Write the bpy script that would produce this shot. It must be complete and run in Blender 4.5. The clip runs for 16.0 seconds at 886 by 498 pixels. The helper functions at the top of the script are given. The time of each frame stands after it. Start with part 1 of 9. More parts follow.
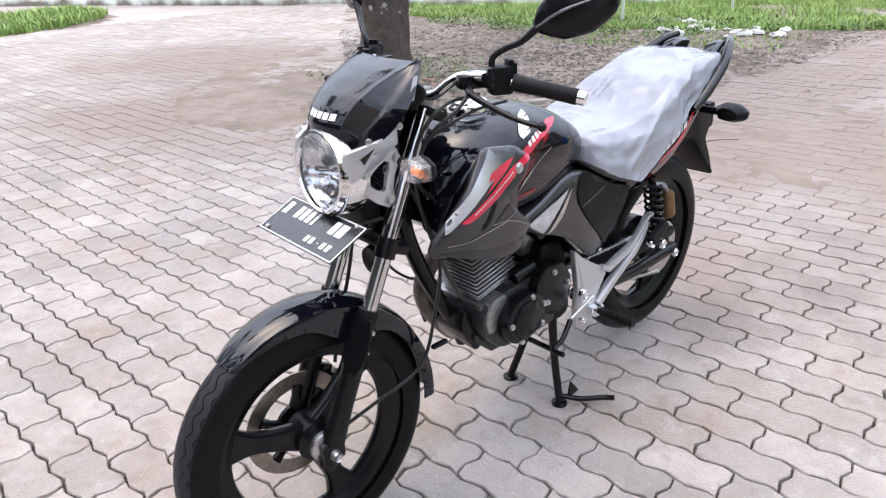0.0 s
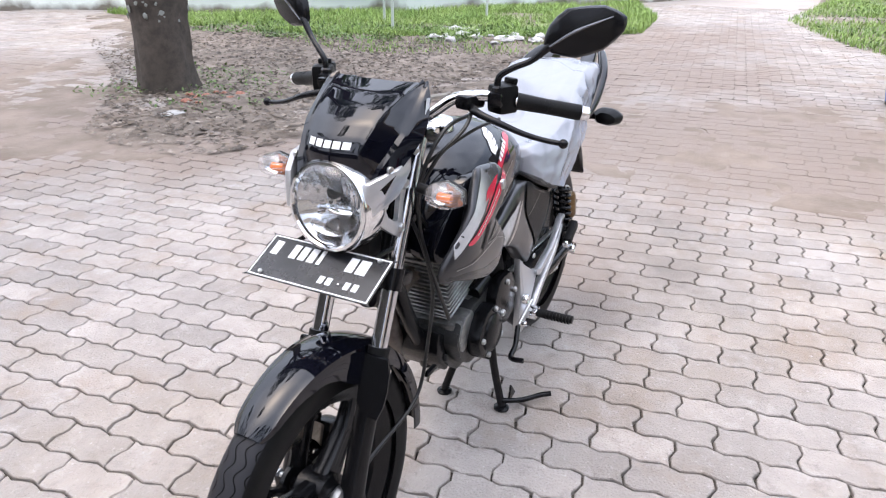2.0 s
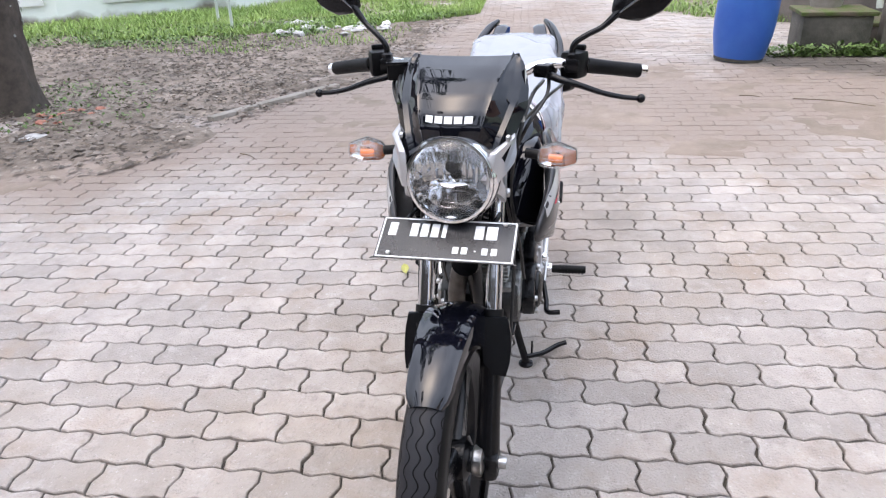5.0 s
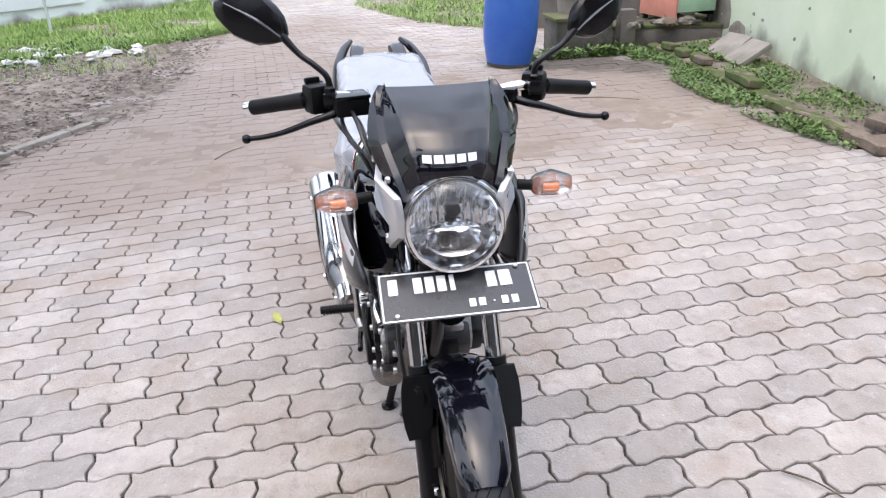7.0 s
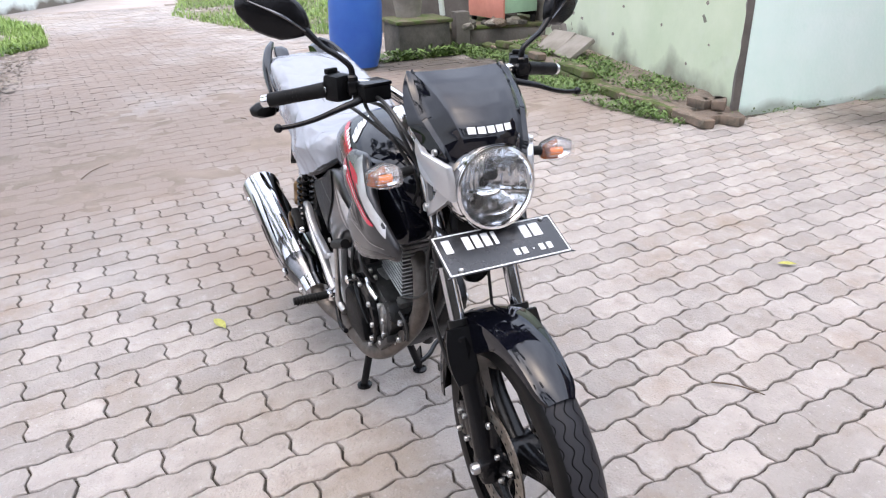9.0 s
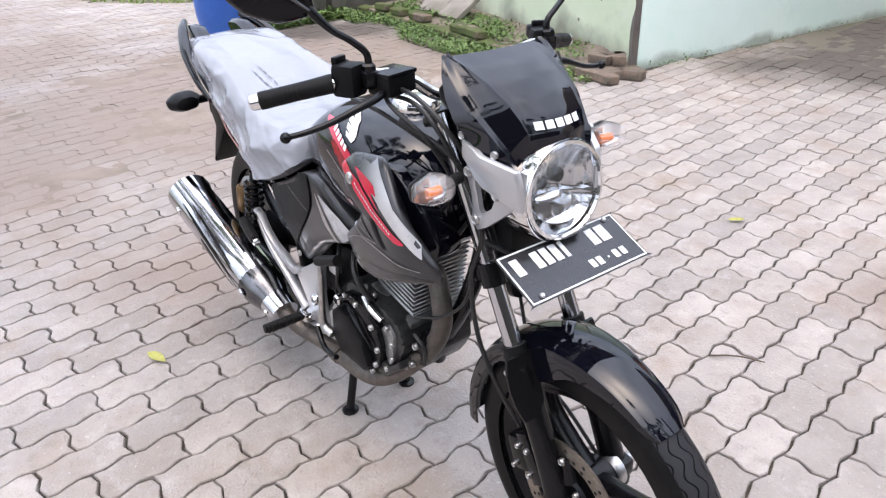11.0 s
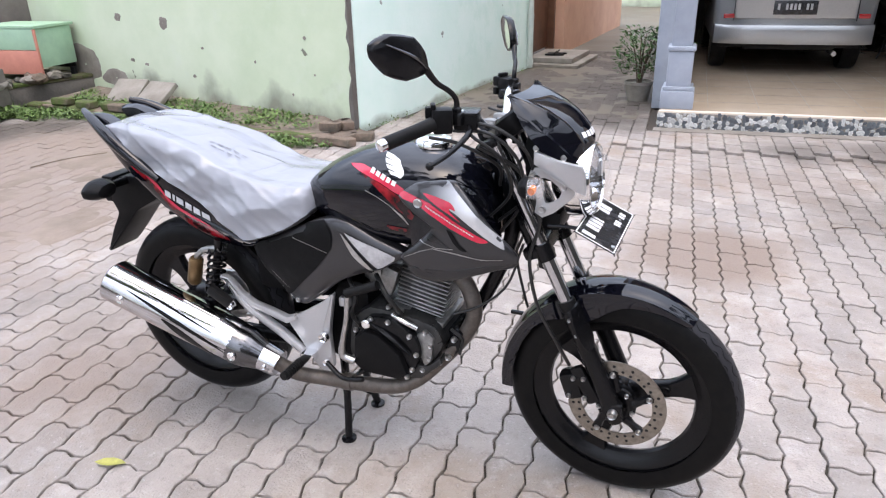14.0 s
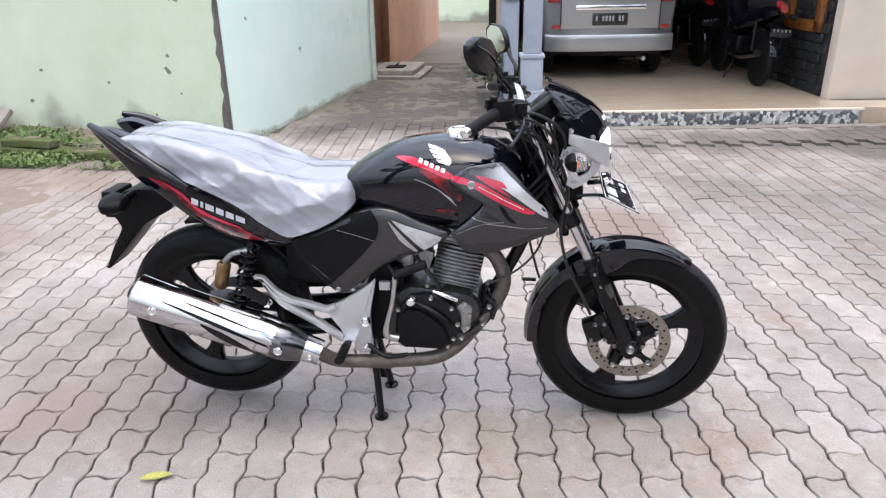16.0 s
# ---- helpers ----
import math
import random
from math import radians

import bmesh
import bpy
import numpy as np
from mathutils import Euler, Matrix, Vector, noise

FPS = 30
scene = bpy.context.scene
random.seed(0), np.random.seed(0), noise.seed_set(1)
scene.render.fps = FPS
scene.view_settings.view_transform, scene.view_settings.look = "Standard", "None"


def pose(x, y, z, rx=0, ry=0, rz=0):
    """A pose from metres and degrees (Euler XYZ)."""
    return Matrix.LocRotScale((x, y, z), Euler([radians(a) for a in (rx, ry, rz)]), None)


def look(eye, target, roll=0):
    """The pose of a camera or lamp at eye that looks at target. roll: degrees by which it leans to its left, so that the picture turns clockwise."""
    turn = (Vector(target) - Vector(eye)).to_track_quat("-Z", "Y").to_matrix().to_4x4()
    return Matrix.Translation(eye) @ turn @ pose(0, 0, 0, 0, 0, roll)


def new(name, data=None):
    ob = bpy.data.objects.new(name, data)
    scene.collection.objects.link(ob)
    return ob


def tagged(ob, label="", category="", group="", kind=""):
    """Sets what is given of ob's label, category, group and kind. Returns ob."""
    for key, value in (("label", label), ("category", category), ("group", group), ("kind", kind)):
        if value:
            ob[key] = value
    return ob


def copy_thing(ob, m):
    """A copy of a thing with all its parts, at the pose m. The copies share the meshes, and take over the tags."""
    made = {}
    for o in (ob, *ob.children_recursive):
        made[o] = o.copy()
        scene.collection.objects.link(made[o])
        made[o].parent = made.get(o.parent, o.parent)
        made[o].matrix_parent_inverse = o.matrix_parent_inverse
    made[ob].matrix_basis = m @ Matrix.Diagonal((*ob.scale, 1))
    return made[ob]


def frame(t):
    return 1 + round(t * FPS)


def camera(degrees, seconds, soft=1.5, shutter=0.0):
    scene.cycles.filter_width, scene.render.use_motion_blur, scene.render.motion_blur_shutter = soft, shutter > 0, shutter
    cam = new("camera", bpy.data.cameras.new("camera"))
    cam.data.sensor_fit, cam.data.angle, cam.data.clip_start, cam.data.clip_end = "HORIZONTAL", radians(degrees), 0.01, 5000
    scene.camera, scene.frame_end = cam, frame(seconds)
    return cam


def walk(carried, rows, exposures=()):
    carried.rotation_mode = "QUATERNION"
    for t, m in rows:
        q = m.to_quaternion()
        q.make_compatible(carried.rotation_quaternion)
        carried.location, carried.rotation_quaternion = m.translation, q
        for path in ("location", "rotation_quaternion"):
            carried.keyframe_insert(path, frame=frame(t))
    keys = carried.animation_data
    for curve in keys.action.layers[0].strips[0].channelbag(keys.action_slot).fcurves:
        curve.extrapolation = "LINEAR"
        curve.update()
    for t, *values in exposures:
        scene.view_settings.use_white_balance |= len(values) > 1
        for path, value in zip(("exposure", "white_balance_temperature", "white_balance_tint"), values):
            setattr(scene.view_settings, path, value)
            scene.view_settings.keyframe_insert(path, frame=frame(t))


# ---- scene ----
EXPOSURES = [(0.0, 1.22, 6950, 12), (7.0, 1.10, 6900, 11.5), (11.0, 1.16, 6950, 12.5), (14.0, 1.16, 6900, 12.5), (16.0, 1.13, 6900, 11)]
cam = camera(65.03, 16.0, soft=1.2)
# seconds, eye, target, roll
PATH = [
    (0.0, (1.041, 1.174, 1.318), (-0.122, -0.195, 0.497), -2.1),
    (0.5, (0.991, 1.023, 1.330), (-0.227, -0.279, 0.481), -2.6),
    (1.0, (1.039, 0.912, 1.329), (-0.303, -0.264, 0.483), -1.3),
    (1.5, (1.189, 0.788, 1.341), (-0.314, -0.178, 0.498), -1.5),
    (2.0, (1.305, 0.757, 1.344), (-0.276, -0.100, 0.526), 0.3),
    (2.5, (1.460, 0.752, 1.335), (-0.170, 0.013, 0.500), -1.3),
    (3.0, (1.575, 0.723, 1.341), (-0.092, 0.051, 0.521), -0.5),
    (3.5, (1.674, 0.565, 1.340), (-0.043, -0.002, 0.545), -2.3),
    (3.7, (1.710, 0.501, 1.345), (-0.017, -0.025, 0.544), -2.5),
    (5.8, (1.455, 0.220, 1.337), (-0.278, -0.143, 0.462), -2.5),
    (6.0, (1.427, 0.187, 1.344), (-0.319, -0.114, 0.472), -2.4),
    (6.5, (1.397, 0.013, 1.349), (-0.396, 0.009, 0.520), -2.1),
    (7.0, (1.438, -0.144, 1.353), (-0.338, 0.069, 0.516), -1.9),
    (7.5, (1.516, -0.216, 1.352), (-0.265, 0.072, 0.547), -1.5),
    (8.0, (1.610, -0.307, 1.357), (-0.135, 0.083, 0.517), -1.8),
    (8.5, (1.615, -0.419, 1.363), (-0.117, 0.087, 0.561), -0.3),
    (8.7, (1.582, -0.493, 1.360), (-0.122, 0.095, 0.552), -0.6),
    (10.8, (1.161, -0.729, 1.351), (-0.329, 0.183, 0.430), -2.6),
    (11.0, (1.120, -0.747, 1.352), (-0.323, 0.224, 0.415), -2.1),
    (11.5, (0.975, -0.875, 1.355), (-0.275, 0.374, 0.472), -2.5),
    (12.0, (0.904, -1.033, 1.369), (-0.212, 0.356, 0.517), -2.7),
    (12.5, (0.930, -1.191, 1.360), (-0.147, 0.243, 0.532), -2.2),
    (13.0, (0.949, -1.359, 1.379), (-0.065, 0.133, 0.574), -2.1),
    (13.5, (0.879, -1.459, 1.387), (-0.038, 0.113, 0.619), -0.6),
    (14.0, (0.705, -1.596, 1.389), (-0.064, 0.053, 0.619), -1.3),
    (14.5, (0.638, -1.706, 1.398), (-0.059, -0.008, 0.671), -1.1),
    (15.0, (0.568, -1.852, 1.386), (0.033, -0.108, 0.629), -1.6),
    (15.5, (0.440, -1.942, 1.398), (-0.002, -0.176, 0.632), -0.1),
    (16.0, (0.185, -2.020, 1.396), (-0.091, -0.210, 0.657), -0.9),
]
walk(cam, [(t, look(eye, target, roll)) for t, eye, target, roll in PATH], exposures=EXPOSURES)

# ---- light ----
world = bpy.data.worlds.new("world")
scene.world = world
world.use_nodes = True
wn = world.node_tree.nodes
wl = world.node_tree.links
sky = wn.new("ShaderNodeTexSky")
sky.sky_type = "NISHITA"
sky.sun_disc = False
sky.sun_elevation, sky.sun_rotation = radians(76), radians(146)
sky.air_density, sky.dust_density = 1.0, 4.5
# a broken white cloud deck over the sky
mixw = wn.new("ShaderNodeMix")
mixw.data_type = "RGBA"
mixw.inputs[0].default_value = 0.65
cloud = wn.new("ShaderNodeTexNoise")
cloud.inputs["Scale"].default_value, cloud.inputs["Detail"].default_value, cloud.inputs["Roughness"].default_value = 2.6, 5.0, 0.6
dirs = wn.new("ShaderNodeTexCoord")
wl.new(dirs.outputs["Generated"], cloud.inputs["Vector"])
ramp = wn.new("ShaderNodeMix")
ramp.data_type = "RGBA"
ramp.inputs[6].default_value, ramp.inputs[7].default_value = (2.8, 3.4, 4.6, 1), (5.5, 6.4, 8.1, 1)
spread = wn.new("ShaderNodeMapRange")
spread.inputs[1].default_value, spread.inputs[2].default_value = 0.36, 0.64
wl.new(cloud.outputs["Fac"], spread.inputs[0])
wl.new(spread.outputs[0], ramp.inputs[0])
wl.new(ramp.outputs[2], mixw.inputs[7])
wl.new(sky.outputs[0], mixw.inputs[6])
# an overcast deck is about three times as bright overhead as at the horizon
height_ = wn.new("ShaderNodeSeparateXYZ")
wl.new(dirs.outputs["Generated"], height_.inputs[0])
lift_ = wn.new("ShaderNodeMapRange")
lift_.inputs[1].default_value, lift_.inputs[2].default_value, lift_.inputs[3].default_value, lift_.inputs[4].default_value = 0.0, 1.0, 0.55, 2.10
wl.new(height_.outputs[2], lift_.inputs[0])
deck = wn.new("ShaderNodeVectorMath")
deck.operation = "SCALE"
wl.new(mixw.outputs[2], deck.inputs[0])
wl.new(lift_.outputs[0], deck.inputs["Scale"])
wl.new(deck.outputs[0], wn["Background"].inputs[0])
wn["Background"].inputs[1].default_value = 0.15

sun = new("sun", bpy.data.lights.new("sun", "SUN"))
sun.data.energy, sun.data.angle, sun.data.color = 0.45, radians(150), (1.0, 0.97, 0.93)
sun.matrix_world = look((1.0, -1.5, 7.2), (0, 0, 0))


# ---- materials ----
def material(name, colour, rough=0.5, metal=0.0, colour2=None, scale=8.0, detail=5.0, bump=0.0, bump_scale=60.0,
             coat=0.0, rough2=None, spec=0.5, mix=(0.35, 0.65), big=0.0, vary=0.0, alpha=1.0, coords="Object", glass=0.0):
    """A principled material with a noise between two colours, a fine relief and, where vary is given, a change from piece to piece."""
    m = bpy.data.materials.new(name)
    m.use_nodes = True
    n, l = m.node_tree.nodes, m.node_tree.links
    b = n["Principled BSDF"]
    b.inputs["Base Color"].default_value = (*colour, 1)
    b.inputs["Roughness"].default_value = rough
    b.inputs["Metallic"].default_value = metal
    b.inputs["Specular IOR Level"].default_value = spec
    b.inputs["Coat Weight"].default_value = coat
    b.inputs["Coat Roughness"].default_value = 0.04
    b.inputs["Alpha"].default_value = alpha
    b.inputs["Transmission Weight"].default_value = glass
    tc = n.new("ShaderNodeTexCoord")
    src = n.new("ShaderNodeNewGeometry").outputs["Position"] if coords == "World" else tc.outputs[coords]
    out = None
    if colour2:
        t = n.new("ShaderNodeTexNoise")
        t.inputs["Scale"].default_value, t.inputs["Detail"].default_value, t.inputs["Roughness"].default_value = scale, detail, 0.65
        l.new(src, t.inputs["Vector"])
        r = n.new("ShaderNodeMapRange")
        r.inputs[1].default_value, r.inputs[2].default_value = mix
        l.new(t.outputs["Fac"], r.inputs[0])
        mx = n.new("ShaderNodeMix")
        mx.data_type = "RGBA"
        mx.inputs[6].default_value, mx.inputs[7].default_value = (*colour, 1), (*colour2, 1)
        l.new(r.outputs[0], mx.inputs[0])
        out = mx.outputs[2]
        if rough2 is not None:
            rr = n.new("ShaderNodeMapRange")
            rr.inputs[3].default_value, rr.inputs[4].default_value = rough, rough2
            l.new(r.outputs[0], rr.inputs[0])
            l.new(rr.outputs[0], b.inputs["Roughness"])
    if out is not None and (big or vary):
        hsv = n.new("ShaderNodeHueSaturation")
        l.new(out, hsv.inputs["Color"])
        value = None
        if big:
            t2 = n.new("ShaderNodeTexNoise")
            t2.inputs["Scale"].default_value, t2.inputs["Detail"].default_value = 0.7, 3
            l.new(src, t2.inputs["Vector"])
            r2 = n.new("ShaderNodeMapRange")
            r2.inputs[1].default_value, r2.inputs[2].default_value = 0.3, 0.7
            r2.inputs[3].default_value, r2.inputs[4].default_value = 1 - big, 1 + big
            l.new(t2.outputs["Fac"], r2.inputs[0])
            value = r2.outputs[0]
        if vary:
            oi, isl = n.new("ShaderNodeObjectInfo"), n.new("ShaderNodeNewGeometry")
            add = n.new("ShaderNodeMath")
            add.operation = "ADD"
            l.new(oi.outputs["Random"], add.inputs[0])
            l.new(isl.outputs["Random Per Island"], add.inputs[1])
            fr = n.new("ShaderNodeMath")
            fr.operation = "FRACT"
            l.new(add.outputs[0], fr.inputs[0])
            r3 = n.new("ShaderNodeMapRange")
            r3.inputs[3].default_value, r3.inputs[4].default_value = 1 - vary, 1 + vary
            l.new(fr.outputs[0], r3.inputs[0])
            if value is None:
                value = r3.outputs[0]
            else:
                mu = n.new("ShaderNodeMath")
                mu.operation = "MULTIPLY"
                l.new(value, mu.inputs[0])
                l.new(r3.outputs[0], mu.inputs[1])
                value = mu.outputs[0]
        l.new(value, hsv.inputs["Value"])
        out = hsv.outputs["Color"]
    if out is not None:
        l.new(out, b.inputs["Base Color"])
    if bump:
        t3 = n.new("ShaderNodeTexNoise")
        t3.inputs["Scale"].default_value, t3.inputs["Detail"].default_value = bump_scale, 6
        l.new(src, t3.inputs["Vector"])
        bp = n.new("ShaderNodeBump")
        bp.inputs["Strength"].default_value, bp.inputs["Distance"].default_value = bump, 0.01
        l.new(t3.outputs["Fac"], bp.inputs["Height"])
        l.new(bp.outputs[0], b.inputs["Normal"])
    return m


def nodes_of(m):
    return m.node_tree.nodes, m.node_tree.links, m.node_tree.nodes["Principled BSDF"]


BLACK = material("black_gloss_paint", (0.003, 0.0033, 0.006), 0.03, colour2=(0.0034, 0.0037, 0.007), scale=40, spec=0.5)
GREY = material("dark_grey_metallic_paint", (0.034, 0.0335, 0.036), 0.30, metal=0.6, colour2=(0.046, 0.045, 0.048), scale=900, coat=0.5)
# shaded copy of the grey paint, for the shroud's underside and notch
SHADE = material("graphite_shade", (0.016, 0.016, 0.018), 0.26, metal=0.5, colour2=(0.022, 0.022, 0.024), scale=700, coat=0.5)
MATT = material("matt_black_plastic", (0.004, 0.004, 0.0045), 0.42, spec=0.13, colour2=(0.006, 0.006, 0.0065), scale=60, bump=0.08, bump_scale=400)
SATIN = material("satin_black_metal", (0.004, 0.004, 0.0045), 0.24, spec=0.24, colour2=(0.006, 0.006, 0.007), scale=50, bump=0.03, bump_scale=200)
RUBBER = material("rubber", (0.005, 0.005, 0.0055), 0.5, spec=0.16, colour2=(0.010, 0.0098, 0.0095), scale=30, bump=0.1, bump_scale=300)
SHIELD = material("silencer_chrome", (0.60, 0.60, 0.62), 0.06, metal=1.0, colour2=(0.50, 0.50, 0.52), scale=14, rough2=0.22, mix=(0.45, 0.75))
REFLECTOR = material("lamp_reflector", (0.58, 0.59, 0.61), 0.13, metal=1.0, colour2=(0.50, 0.51, 0.53), scale=30)
CHROME = material("chrome", (0.86, 0.86, 0.87), 0.07, metal=1.0, colour2=(0.74, 0.74, 0.75), scale=25, rough2=0.16, mix=(0.5, 0.8))
STEEL = material("brushed_steel", (0.55, 0.55, 0.55), 0.28, metal=1.0, colour2=(0.42, 0.41, 0.40), scale=60, rough2=0.4)
DISC = material("drilled_disc_steel", (0.36, 0.33, 0.29), 0.34, metal=1.0, colour2=(0.26, 0.23, 0.20), scale=70, rough2=0.5)
SILVER = material("silver_paint", (0.52, 0.52, 0.53), 0.34, metal=0.6, colour2=(0.47, 0.47, 0.48), scale=500, coat=0.2)
CASTING = material("cast_aluminium", (0.40, 0.40, 0.395), 0.38, metal=0.85, colour2=(0.24, 0.24, 0.235), scale=40, bump=0.15, bump_scale=250)
PIPE = material("heat_dulled_pipe", (0.150, 0.128, 0.112), 0.45, metal=0.5, colour2=(0.085, 0.072, 0.063), scale=30, bump=0.06, bump_scale=150)
DARKCHROME = material("dark_bright_metal", (0.16, 0.16, 0.165), 0.16, metal=1.0, colour2=(0.11, 0.11, 0.115), scale=20)
PRINT = material("grey_printing", (0.10, 0.11, 0.13), 0.5, colour2=(0.16, 0.17, 0.19), scale=60)
RED = material("red_decal", (0.62, 0.016, 0.055), 0.2, coat=0.5, colour2=(0.48, 0.012, 0.040), scale=20)
DULLRED = material("dull_red_decal", (0.30, 0.008, 0.016), 0.12, colour2=(0.014, 0.003, 0.004), scale=16, detail=3, mix=(0.36, 0.58))
MARK = material("silver_white_print", (0.62, 0.62, 0.64), 0.3, colour2=(0.50, 0.50, 0.52), scale=60)
ENGINEBLACK = material("dark_engine_paint", (0.022, 0.022, 0.022), 0.36, metal=0.4, colour2=(0.05, 0.05, 0.049), scale=30, bump=0.1, bump_scale=200)
PALE = material("silver_white_decal", (0.55, 0.55, 0.56), 0.25, metal=0.3, coat=0.4, colour2=(0.38, 0.38, 0.39), scale=40)
FADE = material("silver_fade_decal", (0.54, 0.54, 0.55), 0.25, metal=0.35, coat=0.5, colour2=(0.58, 0.58, 0.59), scale=60)


def fade(m, x0, x1, dark):
    """A printed fade: from a dark tone into the decal's own along its length."""
    n, l, b = nodes_of(m)
    old = b.inputs["Base Color"].links[0].from_socket
    tc, sep, r, mx = n.new("ShaderNodeTexCoord"), n.new("ShaderNodeSeparateXYZ"), n.new("ShaderNodeMapRange"), n.new("ShaderNodeMix")
    l.new(tc.outputs["Object"], sep.inputs[0])
    r.inputs[1].default_value, r.inputs[2].default_value = x0, x1
    r.interpolation_type = "SMOOTHSTEP"
    l.new(sep.outputs[0], r.inputs[0])
    mx.data_type = "RGBA"
    l.new(r.outputs[0], mx.inputs[0])
    mx.inputs[6].default_value = (*dark, 1)
    l.new(old, mx.inputs[7])
    l.new(mx.outputs[2], b.inputs["Base Color"])


fade(FADE, 0.0, 0.11, (0.05, 0.05, 0.053))
WHITE = material("white_decal", (0.78, 0.78, 0.78), 0.35, colour2=(0.68, 0.68, 0.68), scale=50)
ORANGE = material("orange_bulb", (0.85, 0.20, 0.02), 0.25, colour2=(0.75, 0.14, 0.01), scale=100)
BRONZE = material("bronze_canister", (0.21, 0.13, 0.06), 0.4, metal=0.6, colour2=(0.15, 0.09, 0.04), scale=40)
TAIL_RED = material("red_lens", (0.35, 0.01, 0.012), 0.12, coat=1.0, colour2=(0.28, 0.008, 0.01), scale=60)
PLATE = material("plate_black_paint", (0.010, 0.011, 0.013), 0.22, colour2=(0.018, 0.018, 0.021), scale=20, rough2=0.3, spec=0.6)
MIRROR = material("mirror_glass", (0.9, 0.9, 0.9), 0.02, metal=1.0)
VINYL = material("black_vinyl", (0.012, 0.012, 0.013), 0.45, colour2=(0.02, 0.02, 0.02), scale=30, bump=0.1, bump_scale=350)
CABLE = material("cable_sheath", (0.008, 0.008, 0.008), 0.4, colour2=(0.014, 0.014, 0.014), scale=50)


def clear_material(name, tint, rough, clear):
    """A thin clear cover: mostly see-through, with gloss on it."""
    m = bpy.data.materials.new(name)
    m.use_nodes = True
    n, l, b = nodes_of(m)
    b.inputs["Base Color"].default_value = (*tint, 1)
    b.inputs["Roughness"].default_value = rough
    tr = n.new("ShaderNodeBsdfTransparent")
    gl = n.new("ShaderNodeBsdfGlossy")
    gl.inputs["Roughness"].default_value = rough
    mx = n.new("ShaderNodeMixShader")
    mx.inputs[0].default_value = 0.06
    l.new(tr.outputs[0], mx.inputs[1])
    l.new(gl.outputs[0], mx.inputs[2])
    mx2 = n.new("ShaderNodeMixShader")
    mx2.inputs[0].default_value = 1 - clear
    l.new(mx.outputs[0], mx2.inputs[1])
    l.new(b.outputs[0], mx2.inputs[2])
    l.new(mx2.outputs[0], n["Material Output"].inputs[0])
    return m, n, l, b, gl, mx2


GLASS = clear_material("clear_lens", (0.8, 0.8, 0.8), 0.03, 0.97)[0]
CLEAR_LENS = clear_material("clear_winker_lens", (0.85, 0.80, 0.78), 0.06, 0.88)[0]
LENSRIB = clear_material("lens_rib", (0.85, 0.78, 0.76), 0.05, 0.84)[0]


def film_material():
    """Loose polythene: milky and glossy, with soft folds and a few thin bright creases."""
    m, n, l, b, gl, mx2 = clear_material("clear_polythene_film", (0.43, 0.45, 0.505), 0.12, 0.30)
    b.inputs["Specular IOR Level"].default_value = 0.9
    gl.inputs["Roughness"].default_value = 0.12
    tc = n.new("ShaderNodeTexCoord")

    def noise_of(scale, distortion, stretch, turn, detail=3.0):
        mp = n.new("ShaderNodeMapping")
        mp.inputs["Scale"].default_value = stretch
        mp.inputs["Rotation"].default_value = turn
        l.new(tc.outputs["Object"], mp.inputs[0])
        t = n.new("ShaderNodeTexNoise")
        t.inputs["Scale"].default_value, t.inputs["Detail"].default_value, t.inputs["Distortion"].default_value = scale, detail, distortion
        l.new(mp.outputs[0], t.inputs["Vector"])
        return t.outputs["Fac"]

    def mul(a, c, op="MULTIPLY"):
        x = n.new("ShaderNodeMath")
        x.operation = op
        l.new(a, x.inputs[0])
        if isinstance(c, float):
            x.inputs[1].default_value = c
        else:
            l.new(c, x.inputs[1])
        return x.outputs[0]
    soft = noise_of(6.0, 0.5, (1.0, 1.3, 1.6), (0.2, 0.5, 0.3))

    def crumple(scale, stretch, turn):
        """Flat-sided dents that meet in sharp creases."""
        warp = n.new("ShaderNodeTexNoise")
        warp.inputs["Scale"].default_value, warp.inputs["Detail"].default_value = scale * 0.4, 3.0
        l.new(tc.outputs["Object"], warp.inputs["Vector"])
        add = n.new("ShaderNodeVectorMath")
        add.operation = "MULTIPLY_ADD"
        add.inputs[1].default_value = (0.10, 0.10, 0.10)
        l.new(warp.outputs["Color"], add.inputs[0])
        l.new(tc.outputs["Object"], add.inputs[2])
        mp = n.new("ShaderNodeMapping")
        mp.inputs["Scale"].default_value, mp.inputs["Rotation"].default_value = stretch, turn
        l.new(add.outputs[0], mp.inputs[0])
        v = n.new("ShaderNodeTexVoronoi")
        v.inputs["Scale"].default_value = scale
        l.new(mp.outputs[0], v.inputs["Vector"])
        return v.outputs["Distance"]
    large = crumple(6.0, (0.35, 1.3, 2.6), (0.3, 0.9, 0.6))
    small = crumple(19.0, (0.6, 1.1, 1.8), (0.5, 0.5, 0.9))
    height = mul(mul(soft, 0.25), mul(mul(large, 1.7), mul(small, 0.30), "ADD"), "ADD")
    bp = n.new("ShaderNodeBump")
    bp.inputs["Strength"].default_value, bp.inputs["Distance"].default_value = 0.40, 0.016
    l.new(height, bp.inputs["Height"])
    l.new(bp.outputs[0], b.inputs["Normal"])
    l.new(bp.outputs[0], gl.inputs["Normal"])
    mx2.inputs[0].default_value = 0.64
    return m


FILM = film_material()


